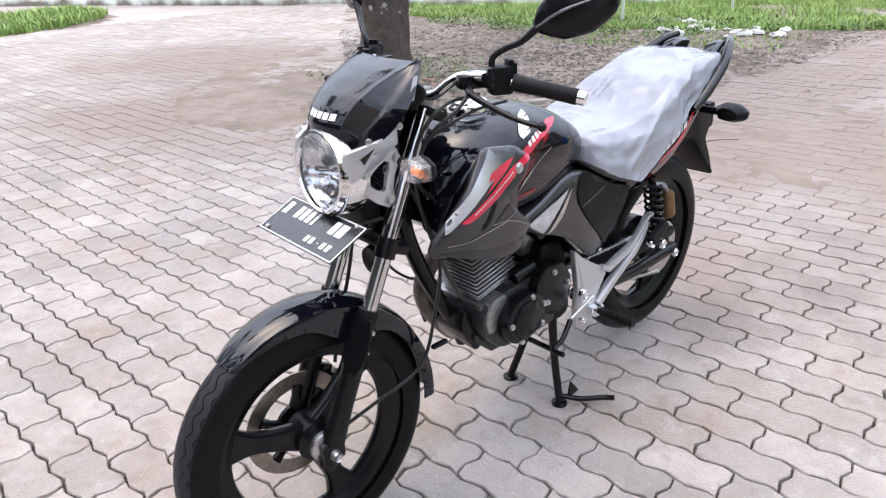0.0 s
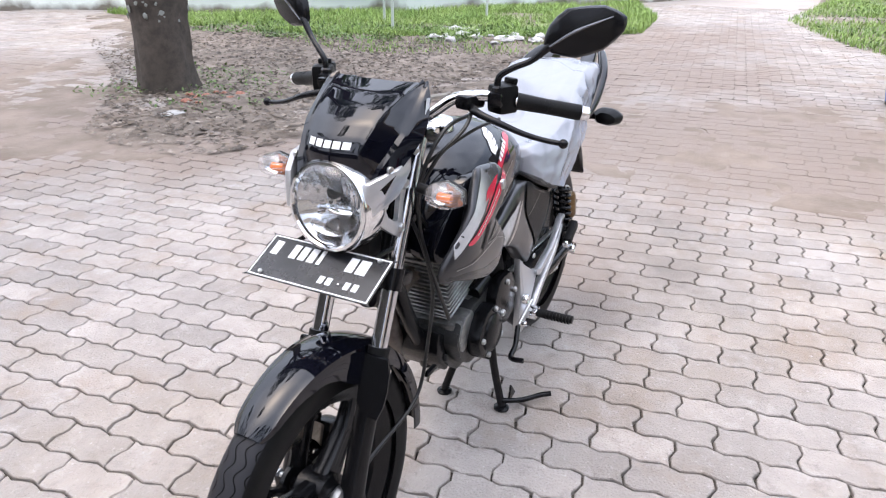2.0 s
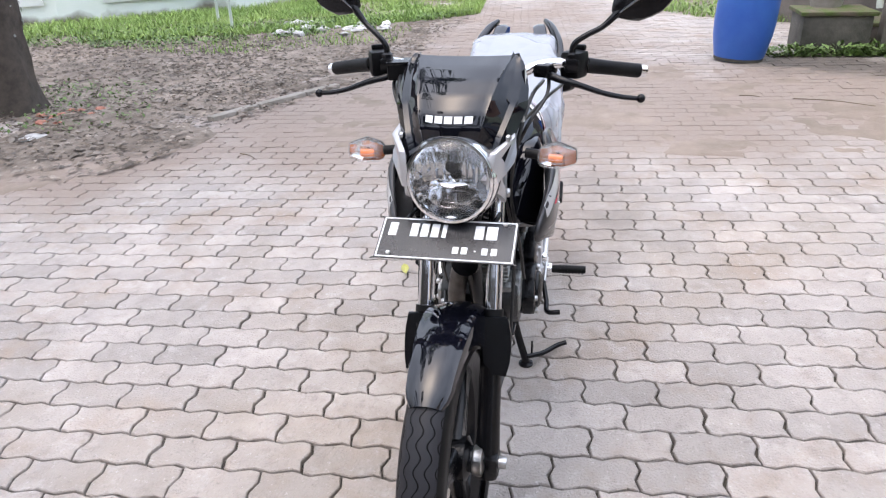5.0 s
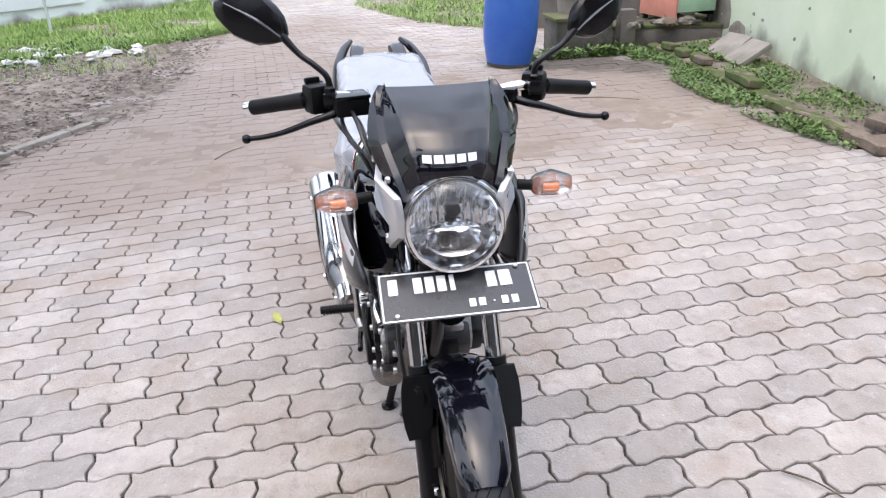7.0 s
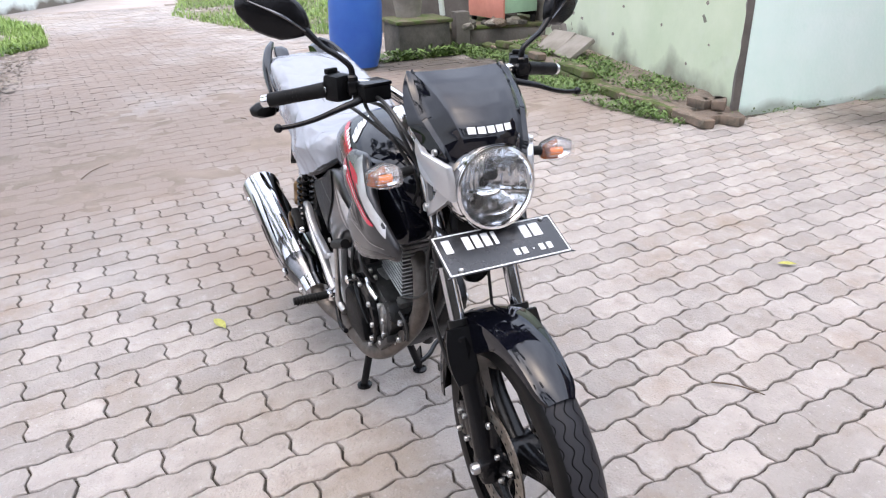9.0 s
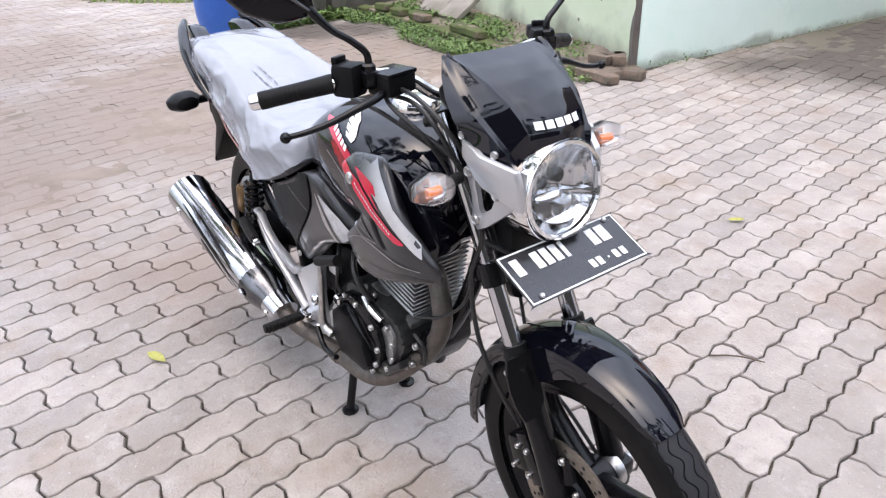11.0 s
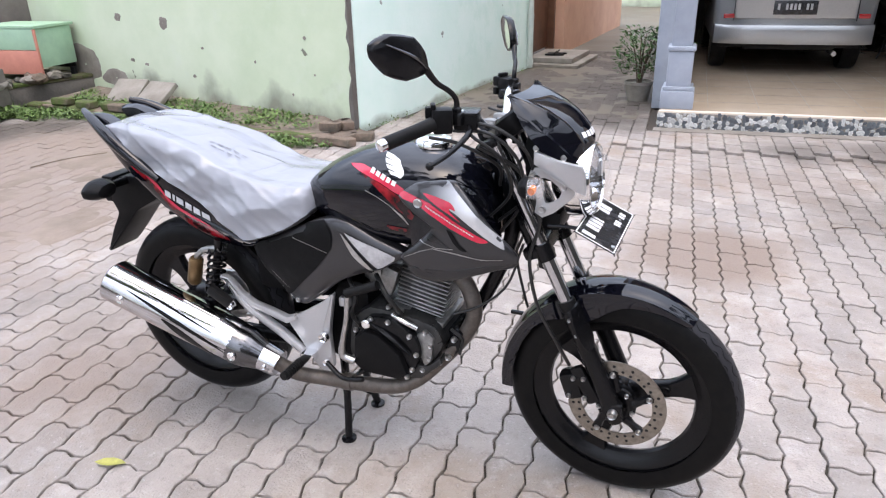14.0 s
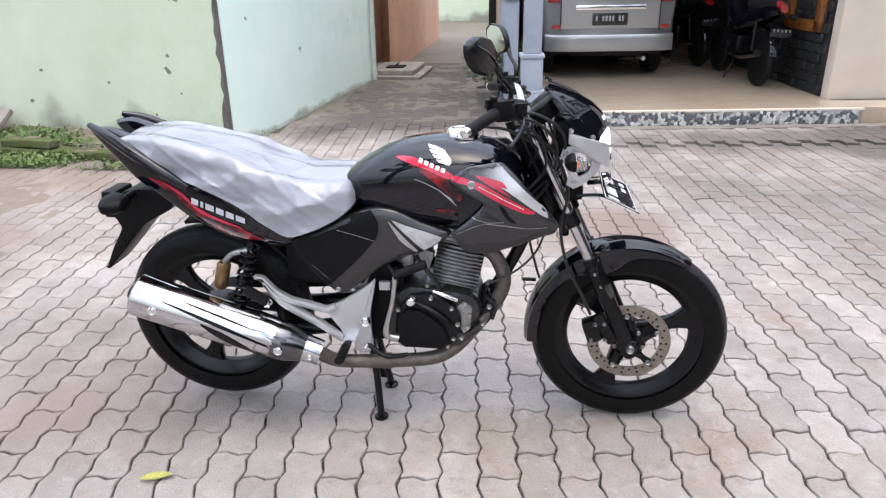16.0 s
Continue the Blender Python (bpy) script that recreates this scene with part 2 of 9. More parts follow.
def tyre_material():
    """Rubber with zigzag grooves running round the tread."""
    m = material("tyre_rubber", (0.004, 0.004, 0.0045), 0.40, spec=0.12, colour2=(0.007, 0.0068, 0.0066), scale=40)
    n, l, b = nodes_of(m)
    uv = n.new("ShaderNodeUVMap")
    uv.uv_map = "tread"
    sep = n.new("ShaderNodeSeparateXYZ")
    l.new(uv.outputs[0], sep.inputs[0])

    def math_node(op, a, c=None):
        x = n.new("ShaderNodeMath")
        x.operation = op
        for i, v in enumerate((a, c)):
            if v is None:
                continue
            if isinstance(v, (int, float)):
                x.inputs[i].default_value = v
            else:
                l.new(v, x.inputs[i])
        return x.outputs[0]
    zig = math_node("MULTIPLY", math_node("SINE", math_node("MULTIPLY", sep.outputs[0], 2 * math.pi * 42)), 0.26)
    across = math_node("ADD", math_node("MULTIPLY", sep.outputs[1], 3.4), zig)
    line = math_node("PINGPONG", across, 0.5)
    groove = n.new("ShaderNodeMapRange")
    groove.inputs[1].default_value, groove.inputs[2].default_value = 0.045, 0.075
    l.new(line, groove.inputs[0])
    tread = n.new("ShaderNodeMapRange")
    tread.inputs[1].default_value, tread.inputs[2].default_value = 0.60, 0.56
    l.new(math_node("ABSOLUTE", sep.outputs[1]), tread.inputs[0])
    depth = math_node("MULTIPLY", math_node("SUBTRACT", 1.0, groove.outputs[0]), tread.outputs[0])
    bp = n.new("ShaderNodeBump")
    bp.inputs["Strength"].default_value, bp.inputs["Distance"].default_value = 1.0, 0.012
    old = b.inputs["Base Color"].links[0].from_socket
    dust, cut = n.new("ShaderNodeMix"), n.new("ShaderNodeMix")
    dust.data_type = cut.data_type = "RGBA"
    l.new(math_node("MULTIPLY", tread.outputs[0], 0.8), dust.inputs[0])
    l.new(old, dust.inputs[6])
    dust.inputs[7].default_value = (0.030, 0.030, 0.034, 1)
    l.new(depth, cut.inputs[0])
    l.new(dust.outputs[2], cut.inputs[6])
    # the shade inside the grooves, painted as near-black rubber
    cut.inputs[7].default_value = (0.0012, 0.0012, 0.0012, 1)
    l.new(cut.outputs[2], b.inputs["Base Color"])
    l.new(math_node("SUBTRACT", 1.0, depth), bp.inputs["Height"])
    l.new(bp.outputs[0], b.inputs["Normal"])
    return m


TYRE = tyre_material()

# the ground and the buildings
PAVER = material("concrete_paver", (0.372, 0.334, 0.308), 0.78, colour2=(0.258, 0.229, 0.211), scale=5, detail=12, bump=0.6, bump_scale=130, vary=0.15, big=0.12, mix=(0.30, 0.74), coords="World")


def blotches(m, colour, scale, low, high, most, detail=10.0):
    """Stains of another colour over a surface, ragged, at one size."""
    n, l, b = nodes_of(m)
    old = b.inputs["Base Color"].links[0].from_socket
    geo = n.new("ShaderNodeNewGeometry")
    t = n.new("ShaderNodeTexNoise")
    t.inputs["Scale"].default_value, t.inputs["Detail"].default_value, t.inputs["Roughness"].default_value = scale, detail, 0.68
    l.new(geo.outputs["Position"], t.inputs["Vector"])
    r = n.new("ShaderNodeMapRange")
    r.inputs[1].default_value, r.inputs[2].default_value, r.inputs[4].default_value = low, high, most
    l.new(t.outputs["Fac"], r.inputs[0])
    mx = n.new("ShaderNodeMix")
    mx.data_type = "RGBA"
    l.new(r.outputs[0], mx.inputs[0])
    l.new(old, mx.inputs[6])
    mx.inputs[7].default_value = (*colour, 1)
    l.new(mx.outputs[2], b.inputs["Base Color"])


blotches(PAVER, (0.25, 0.18, 0.13), 1.9, 0.50, 0.70, 0.75)
blotches(PAVER, (0.29, 0.235, 0.185), 0.65, 0.50, 0.66, 0.5, 6.0)
blotches(PAVER, (0.47, 0.44, 0.43), 9.0, 0.56, 0.72, 0.5)
blotches(PAVER, (0.15, 0.13, 0.115), 34.0, 0.60, 0.74, 0.55, 4.0)
blotches(PAVER, (0.20, 0.175, 0.155), 15.0, 0.54, 0.68, 0.55, 8.0)
blotches(PAVER, (0.50, 0.47, 0.45), 60.0, 0.60, 0.72, 0.5, 3.0)
def silt(m, colour, spots):
    """Dried mud, damp or painted shade over parts of the paving: ragged patches at places of the yard."""
    n, l, b = nodes_of(m)
    old = b.inputs["Base Color"].links[0].from_socket
    geo = n.new("ShaderNodeNewGeometry")
    t = n.new("ShaderNodeTexNoise")
    t.inputs["Scale"].default_value, t.inputs["Detail"].default_value, t.inputs["Roughness"].default_value = 1.1, 9, 0.7
    l.new(geo.outputs["Position"], t.inputs["Vector"])
    total = None
    for x, y, radius, weight in spots:
        d = n.new("ShaderNodeVectorMath")
        d.operation = "DISTANCE"
        l.new(geo.outputs["Position"], d.inputs[0])
        d.inputs[1].default_value = (x, y, 0)
        r = n.new("ShaderNodeMapRange")
        r.inputs[1].default_value, r.inputs[2].default_value, r.inputs[3].default_value, r.inputs[4].default_value = radius, 0.0, 0.0, weight
        l.new(d.outputs["Value"], r.inputs[0])
        if total is None:
            total = r.outputs[0]
        else:
            mx_ = n.new("ShaderNodeMath")
            mx_.operation = "MAXIMUM"
            l.new(total, mx_.inputs[0])
            l.new(r.outputs[0], mx_.inputs[1])
            total = mx_.outputs[0]
    add_ = n.new("ShaderNodeMath")
    add_.operation = "ADD"
    l.new(total, add_.inputs[0])
    l.new(t.outputs["Fac"], add_.inputs[1])
    r = n.new("ShaderNodeMapRange")
    r.inputs[1].default_value, r.inputs[2].default_value, r.inputs[4].default_value = 0.62, 0.98, 0.88
    l.new(add_.outputs[0], r.inputs[0])
    mx = n.new("ShaderNodeMix")
    mx.data_type = "RGBA"
    l.new(r.outputs[0], mx.inputs[0])
    l.new(old, mx.inputs[6])
    mx.inputs[7].default_value = (*colour, 1)
    l.new(mx.outputs[2], b.inputs["Base Color"])


SPOTS = [(-4.0, 0.5, 2.3, 0.9), (-3.2, -1.3, 1.9, 0.85), (-4.4, 2.0, 1.9, 0.9), (-2.2, -3.1, 1.5, 0.9), (-1.4, -4.6, 2.2, 0.75), (-2.4, -7.2, 2.5, 0.7), (0.54, 1.80, 0.55, 1.0), (-2.9, 2.4, 1.1, 0.5), (-1.45, -0.2, 0.85, 0.6), (-6.4, -0.6, 2.2, 0.7), (-9.2, -1.2, 3.0, 0.6), (-7.4, -1.2, 2.0, 0.7), (0.7, 3.2, 0.9, 0.38), (2.4, 3.2, 1.2, 0.3), (-4.6, -1.6, 1.3, 0.9), (-5.7, -1.5, 1.6, 0.8), (-3.5, -2.3, 1.1, 0.9), (-4.2, 2.6, 1.6, 0.7), (-3.2, 2.6, 0.9, 0.6)]
silt(PAVER, (0.215, 0.165, 0.135), SPOTS)
# damp patches, with shade painted in round the drum and between the alley walls
DAMP_SHADE = [(-1.1, 5.7, 1.7, 1.3), (-1.2, 7.4, 2.4, 1.3), (-1.4, 9.6, 2.6, 1.2), (-0.5, 4.7, 0.9, 0.6), (3.15, 4.05, 0.85, 1.3), (1.9, 3.75, 0.6, 0.3), (-1.3, 4.9, 1.3, 0.9), (-1.8, 4.3, 0.9, 0.55), (-5.7, 2.2, 1.0, 0.8), (-5.3, 2.75, 0.8, 0.6), (-4.2, 2.85, 0.6, 0.35), (-3.2, 2.85, 0.5, 0.3)]
silt(PAVER, (0.065, 0.052, 0.042), DAMP_SHADE)
GRIME = [(1.0, 3.95, 0.5, 0.55), (1.6, 4.05, 0.6, 0.65), (2.2, 4.1, 0.6, 0.7), (2.8, 4.1, 0.8, 0.8), (3.3, 3.6, 0.9, 0.7), (2.1, 3.3, 0.5, 0.4), (2.3, 2.4, 1.7, 0.46), (1.5, 2.6, 1.0, 0.38), (1.9, 1.2, 0.9, 0.30), (-1.6, 0.3, 0.9, 0.30)]
silt(PAVER, (0.150, 0.132, 0.118), GRIME)
JOINT = material("joint_sand", (0.075, 0.062, 0.05), 0.95, colour2=(0.045, 0.04, 0.03), scale=14, bump=0.5, bump_scale=60)
silt(JOINT, (0.19, 0.145, 0.115), SPOTS)
silt(JOINT, (0.05, 0.04, 0.033), DAMP_SHADE)
EARTH = material("bare_earth", (0.118, 0.092, 0.072), 0.95, colour2=(0.25, 0.205, 0.168), scale=5.0, detail=12, bump=1.0, bump_scale=45, big=0.25, mix=(0.38, 0.66), coords="Object")
SILT = material("dried_silt", (0.165, 0.128, 0.100), 0.95, colour2=(0.25, 0.200, 0.165), scale=3.0, detail=12, bump=0.5, bump_scale=60, big=0.12, coords="World")
FARPAVE = material("far_paving", (0.40, 0.35, 0.325), 0.85, colour2=(0.30, 0.26, 0.235), scale=1.4, detail=8, bump=0.3, bump_scale=25, big=0.15)
# damp paving whose colour also holds the shade of the alley walls
WET_SHADED = material("damp_shaded_paving", (0.088, 0.074, 0.052), 0.5, colour2=(0.17, 0.142, 0.11), scale=1.6, detail=8, bump=0.3, bump_scale=20, rough2=0.75, big=0.15)
CONCRETE = material("weathered_concrete", (0.29, 0.265, 0.235), 0.85, colour2=(0.17, 0.15, 0.125), scale=3, detail=8, bump=0.5, bump_scale=40)
DARKCONC = material("stained_concrete", (0.11, 0.10, 0.085), 0.9, colour2=(0.045, 0.043, 0.035), scale=4, detail=8, bump=0.6, bump_scale=40)
GRIMY = material("grimy_render", (0.19, 0.168, 0.15), 0.9, colour2=(0.085, 0.076, 0.068), scale=2.2, detail=9, bump=0.5, bump_scale=40, mix=(0.32, 0.7))
MOSS = material("mossy_brick", (0.065, 0.095, 0.02), 0.95, colour2=(0.11, 0.085, 0.062), scale=5, detail=7, bump=0.8, bump_scale=60, mix=(0.4, 0.6), vary=0.2)
BRICK = material("old_brick", (0.20, 0.145, 0.11), 0.92, colour2=(0.085, 0.075, 0.058), scale=7, detail=7, bump=0.7, bump_scale=60, vary=0.25)
GRASS = material("grass_blades", (0.15, 0.26, 0.05), 0.6, colour2=(0.26, 0.37, 0.10), scale=1.2, vary=0.3)
WEED = material("low_weeds", (0.075, 0.135, 0.03), 0.6, colour2=(0.13, 0.20, 0.055), scale=3, vary=0.35)
LEAF = material("pot_plant_leaves", (0.035, 0.085, 0.022), 0.45, colour2=(0.07, 0.14, 0.035), scale=6, vary=0.3)
BARK = material("tree_bark", (0.085, 0.068, 0.055), 0.95, colour2=(0.045, 0.037, 0.03), scale=12, detail=9, bump=1.0, bump_scale=18)
LICHEN = material("pale_lichen", (0.26, 0.27, 0.25), 0.9, colour2=(0.24, 0.25, 0.22), scale=30)
DRUM = material("blue_drum_plastic", (0.018, 0.085, 0.36), 0.42, colour2=(0.025, 0.11, 0.40), scale=4, bump=0.05, bump_scale=20)
PANELWHITE = material("white_panel", (0.88, 0.90, 0.90), 0.5, colour2=(0.80, 0.83, 0.82), scale=0.8)
TILE = material("beige_floor_tile", (0.56, 0.45, 0.34), 0.16, colour2=(0.49, 0.39, 0.29), scale=3, coat=0.3)
COLUMN = material("blue_grey_paint", (0.34, 0.375, 0.44), 0.6, colour2=(0.28, 0.315, 0.375), scale=4, detail=7, bump=0.1, bump_scale=60)
CREAM = material("cream_wall_paint", (0.70, 0.62, 0.52), 0.7, colour2=(0.62, 0.55, 0.46), scale=1.5, bump=0.1, bump_scale=60)
SALMON = material("salmon_wall_paint", (0.60, 0.36, 0.25), 0.75, colour2=(0.50, 0.29, 0.20), scale=2, detail=7, bump=0.1, bump_scale=60)
WOOD = material("brown_door_wood", (0.15, 0.065, 0.035), 0.5, colour2=(0.095, 0.04, 0.022), scale=5, bump=0.1, bump_scale=30)
ORANGEWOOD = material("varnished_window_wood", (0.27, 0.10, 0.03), 0.35, colour2=(0.20, 0.07, 0.018), scale=8, coat=0.5)
# dark split stone; its near-black colour also holds the porch's dimness
DIM_STONE = material("dim_dark_stone", (0.008, 0.009, 0.011), 0.6, colour2=(0.018, 0.019, 0.022), scale=6, detail=8, bump=0.7, bump_scale=50, vary=0.3)
PEBBLE_W = material("white_pebble", (0.60, 0.60, 0.57), 0.55, colour2=(0.36, 0.37, 0.37), scale=2.2, vary=0.3)
PEBBLE_G = material("grey_pebble", (0.055, 0.065, 0.075), 0.5, colour2=(0.12, 0.135, 0.15), scale=9, vary=0.3)
VANSILVER = material("silver_car_paint", (0.40, 0.41, 0.41), 0.3, metal=0.6, colour2=(0.37, 0.38, 0.38), scale=80, coat=0.8)
PINK = material("pink_painted_board", (0.62, 0.26, 0.19), 0.6, colour2=(0.52, 0.20, 0.15), scale=5)
MINTBOARD = material("mint_painted_board", (0.36, 0.54, 0.38), 0.6, colour2=(0.30, 0.46, 0.33), scale=5)
YELLOWLEAF = material("yellow_fallen_leaf", (0.40, 0.38, 0.09), 0.6, colour2=(0.27, 0.27, 0.07), scale=40)
PAPER = material("white_litter", (0.60, 0.60, 0.58), 0.7, colour2=(0.30, 0.28, 0.27), scale=9, vary=0.3)
REDLITTER = material("red_litter", (0.40, 0.16, 0.11), 0.8, colour2=(0.27, 0.12, 0.085), scale=25)
TWIG = material("dry_twig", (0.085, 0.06, 0.042), 0.9, colour2=(0.13, 0.095, 0.065), scale=30)
TERRACOTTA = material("weathered_pot", (0.22, 0.195, 0.17), 0.9, colour2=(0.31, 0.28, 0.245), scale=8, bump=0.3, bump_scale=50)
DARK = material("black_underside", (0.008, 0.008, 0.008), 0.8, colour2=(0.014, 0.014, 0.014), scale=5)
PVC = material("grey_white_pipe", (0.55, 0.60, 0.55), 0.5, colour2=(0.45, 0.50, 0.46), scale=6)


def wall_paint(name, colour, colour2, stain, stain_height):
    """Old wall paint: blotches at two scales, flaked chips and a grimy band with a ragged top."""
    m = material(name, colour, 0.75, colour2=colour2, scale=0.9, detail=8, bump=0.15, bump_scale=35)
    n, l, b = nodes_of(m)
    old = b.inputs["Base Color"].links[0].from_socket
    tc = n.new("ShaderNodeTexCoord")
    sep = n.new("ShaderNodeSeparateXYZ")
    l.new(tc.outputs["Object"], sep.inputs[0])
    t = n.new("ShaderNodeTexNoise")
    t.inputs["Scale"].default_value, t.inputs["Detail"].default_value = 1.7, 9
    l.new(tc.outputs["Object"], t.inputs["Vector"])
    wob = n.new("ShaderNodeMath")
    wob.operation = "MULTIPLY_ADD"
    l.new(t.outputs["Fac"], wob.inputs[0])
    wob.inputs[1].default_value = -stain_height * 3.2
    l.new(sep.outputs[2], wob.inputs[2])
    r = n.new("ShaderNodeMapRange")
    r.inputs[1].default_value, r.inputs[2].default_value = -stain_height * 0.9, -stain_height * 1.6
    l.new(wob.outputs[0], r.inputs[0])
    mx = n.new("ShaderNodeMix")
    mx.data_type = "RGBA"
    mx.inputs[7].default_value = (*stain, 1)
    l.new(old, mx.inputs[6])
    l.new(r.outputs[0], mx.inputs[0])
    # flaked chips
    t2 = n.new("ShaderNodeTexNoise")
    t2.inputs["Scale"].default_value, t2.inputs["Detail"].default_value = 5.5, 4
    l.new(tc.outputs["Object"], t2.inputs["Vector"])
    r2 = n.new("ShaderNodeMapRange")
    r2.inputs[1].default_value, r2.inputs[2].default_value = 0.725, 0.745
    l.new(t2.outputs["Fac"], r2.inputs[0])
    mx2 = n.new("ShaderNodeMix")
    mx2.data_type = "RGBA"
    mx2.inputs[7].default_value = (stain[0] * 0.7, stain[1] * 0.7, stain[2] * 0.7, 1)
    l.new(mx.outputs[2], mx2.inputs[6])
    l.new(r2.outputs[0], mx2.inputs[0])
    l.new(mx2.outputs[2], b.inputs["Base Color"])
    return m


GREEN_WALL = wall_paint("pale_green_wall_paint", (0.50, 0.595, 0.42), (0.61, 0.675, 0.52), (0.24, 0.245, 0.19), 0.36)
blotches(GREEN_WALL, (0.60, 0.66, 0.55), 2.2, 0.55, 0.68, 0.5)
MINT_WALL = wall_paint("mint_wall_paint", (0.70, 0.89, 0.80), (0.80, 0.93, 0.87), (0.40, 0.46, 0.40), 0.10)
blotches(MINT_WALL, (0.50, 0.76, 0.64), 1.6, 0.54, 0.70, 0.5)
FAR_WALL = wall_paint("white_green_boundary_wall", (0.72, 0.79, 0.73), (0.80, 0.85, 0.80), (0.17, 0.15, 0.12), 0.22)


# ---- shape helpers ----
def finish(bm, material_, smooth=True):
    me = bpy.data.meshes.new("mesh")
    bmesh.ops.recalc_face_normals(bm, faces=bm.faces)
    if smooth:
        for f in bm.faces:
            f.smooth = True
        for e in bm.edges:
            if len(e.link_faces) == 2 and e.calc_face_angle(0) > 0.7:
                e.smooth = False
    bm.to_mesh(me)
    bm.free()
    me.materials.append(material_)
    return me


def part(name, bm, material_, parent, label="", smooth=True):
    """One mesh under a thing or a part."""
    ob = new(name, finish(bm, material_, smooth))
    ob.parent = parent
    if label:
        ob["label"] = label
    return ob


def thing(name, label, category, bm=None, material_=None, at=None, group="", kind="", smooth=True):
    """A top-level thing: a mesh, or an Empty that parents its parts."""
    ob = new(name, finish(bm, material_, smooth) if bm else None)
    if at is not None:
        ob.matrix_basis = at
    return tagged(ob, label, category, group, kind)


def ring_surface(bm, rings, closed=True, caps=True):
    """Skin over rings of equal length."""
    rows_ = [[bm.verts.new(p) for p in r] for r in rings]
    k = len(rows_[0])
    for a, b in zip(rows_, rows_[1:]):
        for i in range(k if closed else k - 1):
            j = (i + 1) % k
            bm.faces.new((a[i], a[j], b[j], b[i]))
    if caps and closed:
        for r in (rows_[0], rows_[-1]):
            if (Vector(r[0].co) - Vector(r[k // 2].co)).length > 1e-5:
                bm.faces.new(r)
    return rows_


def spline(points, steps=6):
    """A smooth line through the points (Catmull-Rom)."""
    p = [Vector(q) for q in points]
    p = [2 * p[0] - p[1]] + p + [2 * p[-1] - p[-2]]
    out = []
    for i in range(1, len(p) - 2):
        for s in range(steps):
            t = s / steps
            a, b, c, d = p[i - 1:i + 3]
            out.append(0.5 * ((2 * b) + (c - a) * t + (2 * a - 5 * b + 4 * c - d) * t * t + (3 * b - a - 3 * c + d) * t ** 3))
    out.append(p[-2])
    return out


def tube(points, radius, n=12, steps=6, bm=None, flat=1.0, smooth_path=True):
    """A round bar along a line; radius is a number or one for each given point."""
    bm = bm or bmesh.new()
    line = spline(points, steps) if smooth_path and len(points) > 2 else [Vector(q) for q in points]
    radii = [radius] * len(points) if isinstance(radius, (int, float)) else list(radius)
    rings, up = [], None
    for i, c in enumerate(line):
        d = (line[min(i + 1, len(line) - 1)] - line[max(i - 1, 0)]).normalized()
        if up is None:
            up = d.orthogonal().normalized()
        up = (up - d * up.dot(d)).normalized()
        side = d.cross(up)
        u = i / (len(line) - 1) * (len(radii) - 1)
        k = min(int(u), len(radii) - 2)
        r = radii[k] + (radii[k + 1] - radii[k]) * (u - k)
        rings.append([c + (up * math.cos(a) * flat + side * math.sin(a)) * r for a in (2 * math.pi * j / n for j in range(n))])
    ring_surface(bm, rings)
    return bm


def revolve(profile, n=32, axis="z", centre=(0, 0, 0), bm=None, closed_profile=False, arc=None, caps=True):
    """Turns a profile of (radius, height) round an axis."""
    bm = bm or bmesh.new()
    c = Vector(centre)
    rings = []
    count = n if arc is None else n + 1
    for i in range(count):
        a = 2 * math.pi * i / n if arc is None else arc[0] + (arc[1] - arc[0]) * i / n
        ring = []
        for r, h in profile:
            u, v = r * math.cos(a), r * math.sin(a)
            ring.append(c + Vector({"z": (u, v, h), "y": (u, h, v), "x": (h, u, v)}[axis]))
        rings.append(ring)
    rows_ = [[bm.verts.new(p) for p in r] for r in rings]
    pairs = list(zip(rows_, rows_[1:]))
    if arc is None:
        pairs.append((rows_[-1], rows_[0]))
    k = len(profile)
    for a, b in pairs:
        for i in range(k if closed_profile else k - 1):
            j = (i + 1) % k
            bm.faces.new((a[i], a[j], b[j], b[i]))
    if not closed_profile and arc is None and caps:
        for i in (0, -1):
            if profile[i][0] > 1e-6:
                bm.faces.new([r[i] for r in rows_])
    bmesh.ops.remove_doubles(bm, verts=bm.verts, dist=1e-6)
    return bm


def box(size, centre=(0, 0, 0), bevel=0.003, bm=None, turn=None, segments=2):
    bm = bm or bmesh.new()
    b2 = bmesh.new()
    bmesh.ops.create_cube(b2, size=1)
    for v in b2.verts:
        v.co = Vector((v.co.x * size[0], v.co.y * size[1], v.co.z * size[2]))
    if bevel:
        bmesh.ops.bevel(b2, geom=b2.edges[:], offset=min(bevel, min(size) * 0.45), segments=segments, affect="EDGES", profile=0.6)
    m = Matrix.Translation(centre) @ (turn.to_4x4() if turn else Matrix())
    add_to(bm, b2, m)
    return bm


def add_to(bm, other, m=None):
    """Adds one bmesh to another, moved by m, and frees it."""
    verts = {v: bm.verts.new((m @ v.co) if m else v.co) for v in other.verts}
    for f in other.faces:
        bm.faces.new([verts[v] for v in f.verts])
    other.free()
    return bm


def prism(outline, y0, y1, bevel=0.004, bm=None, axis="y"):
    """A flat outline in x and z, extruded from y0 to y1, with rounded edges."""
    b2 = bmesh.new()
    base = [b2.verts.new((x, y0, z)) for x, z in outline]
    f = b2.faces.new(base)
    ext = bmesh.ops.extrude_face_region(b2, geom=[f])
    for v in ext["geom"]:
        if isinstance(v, bmesh.types.BMVert):
            v.co.y = y1
    bmesh.ops.recalc_face_normals(b2, faces=b2.faces)
    if bevel:
        bmesh.ops.bevel(b2, geom=b2.edges[:], offset=bevel, segments=2, affect="EDGES", profile=0.6)
    if bm is None:
        return b2
    return add_to(bm, b2)


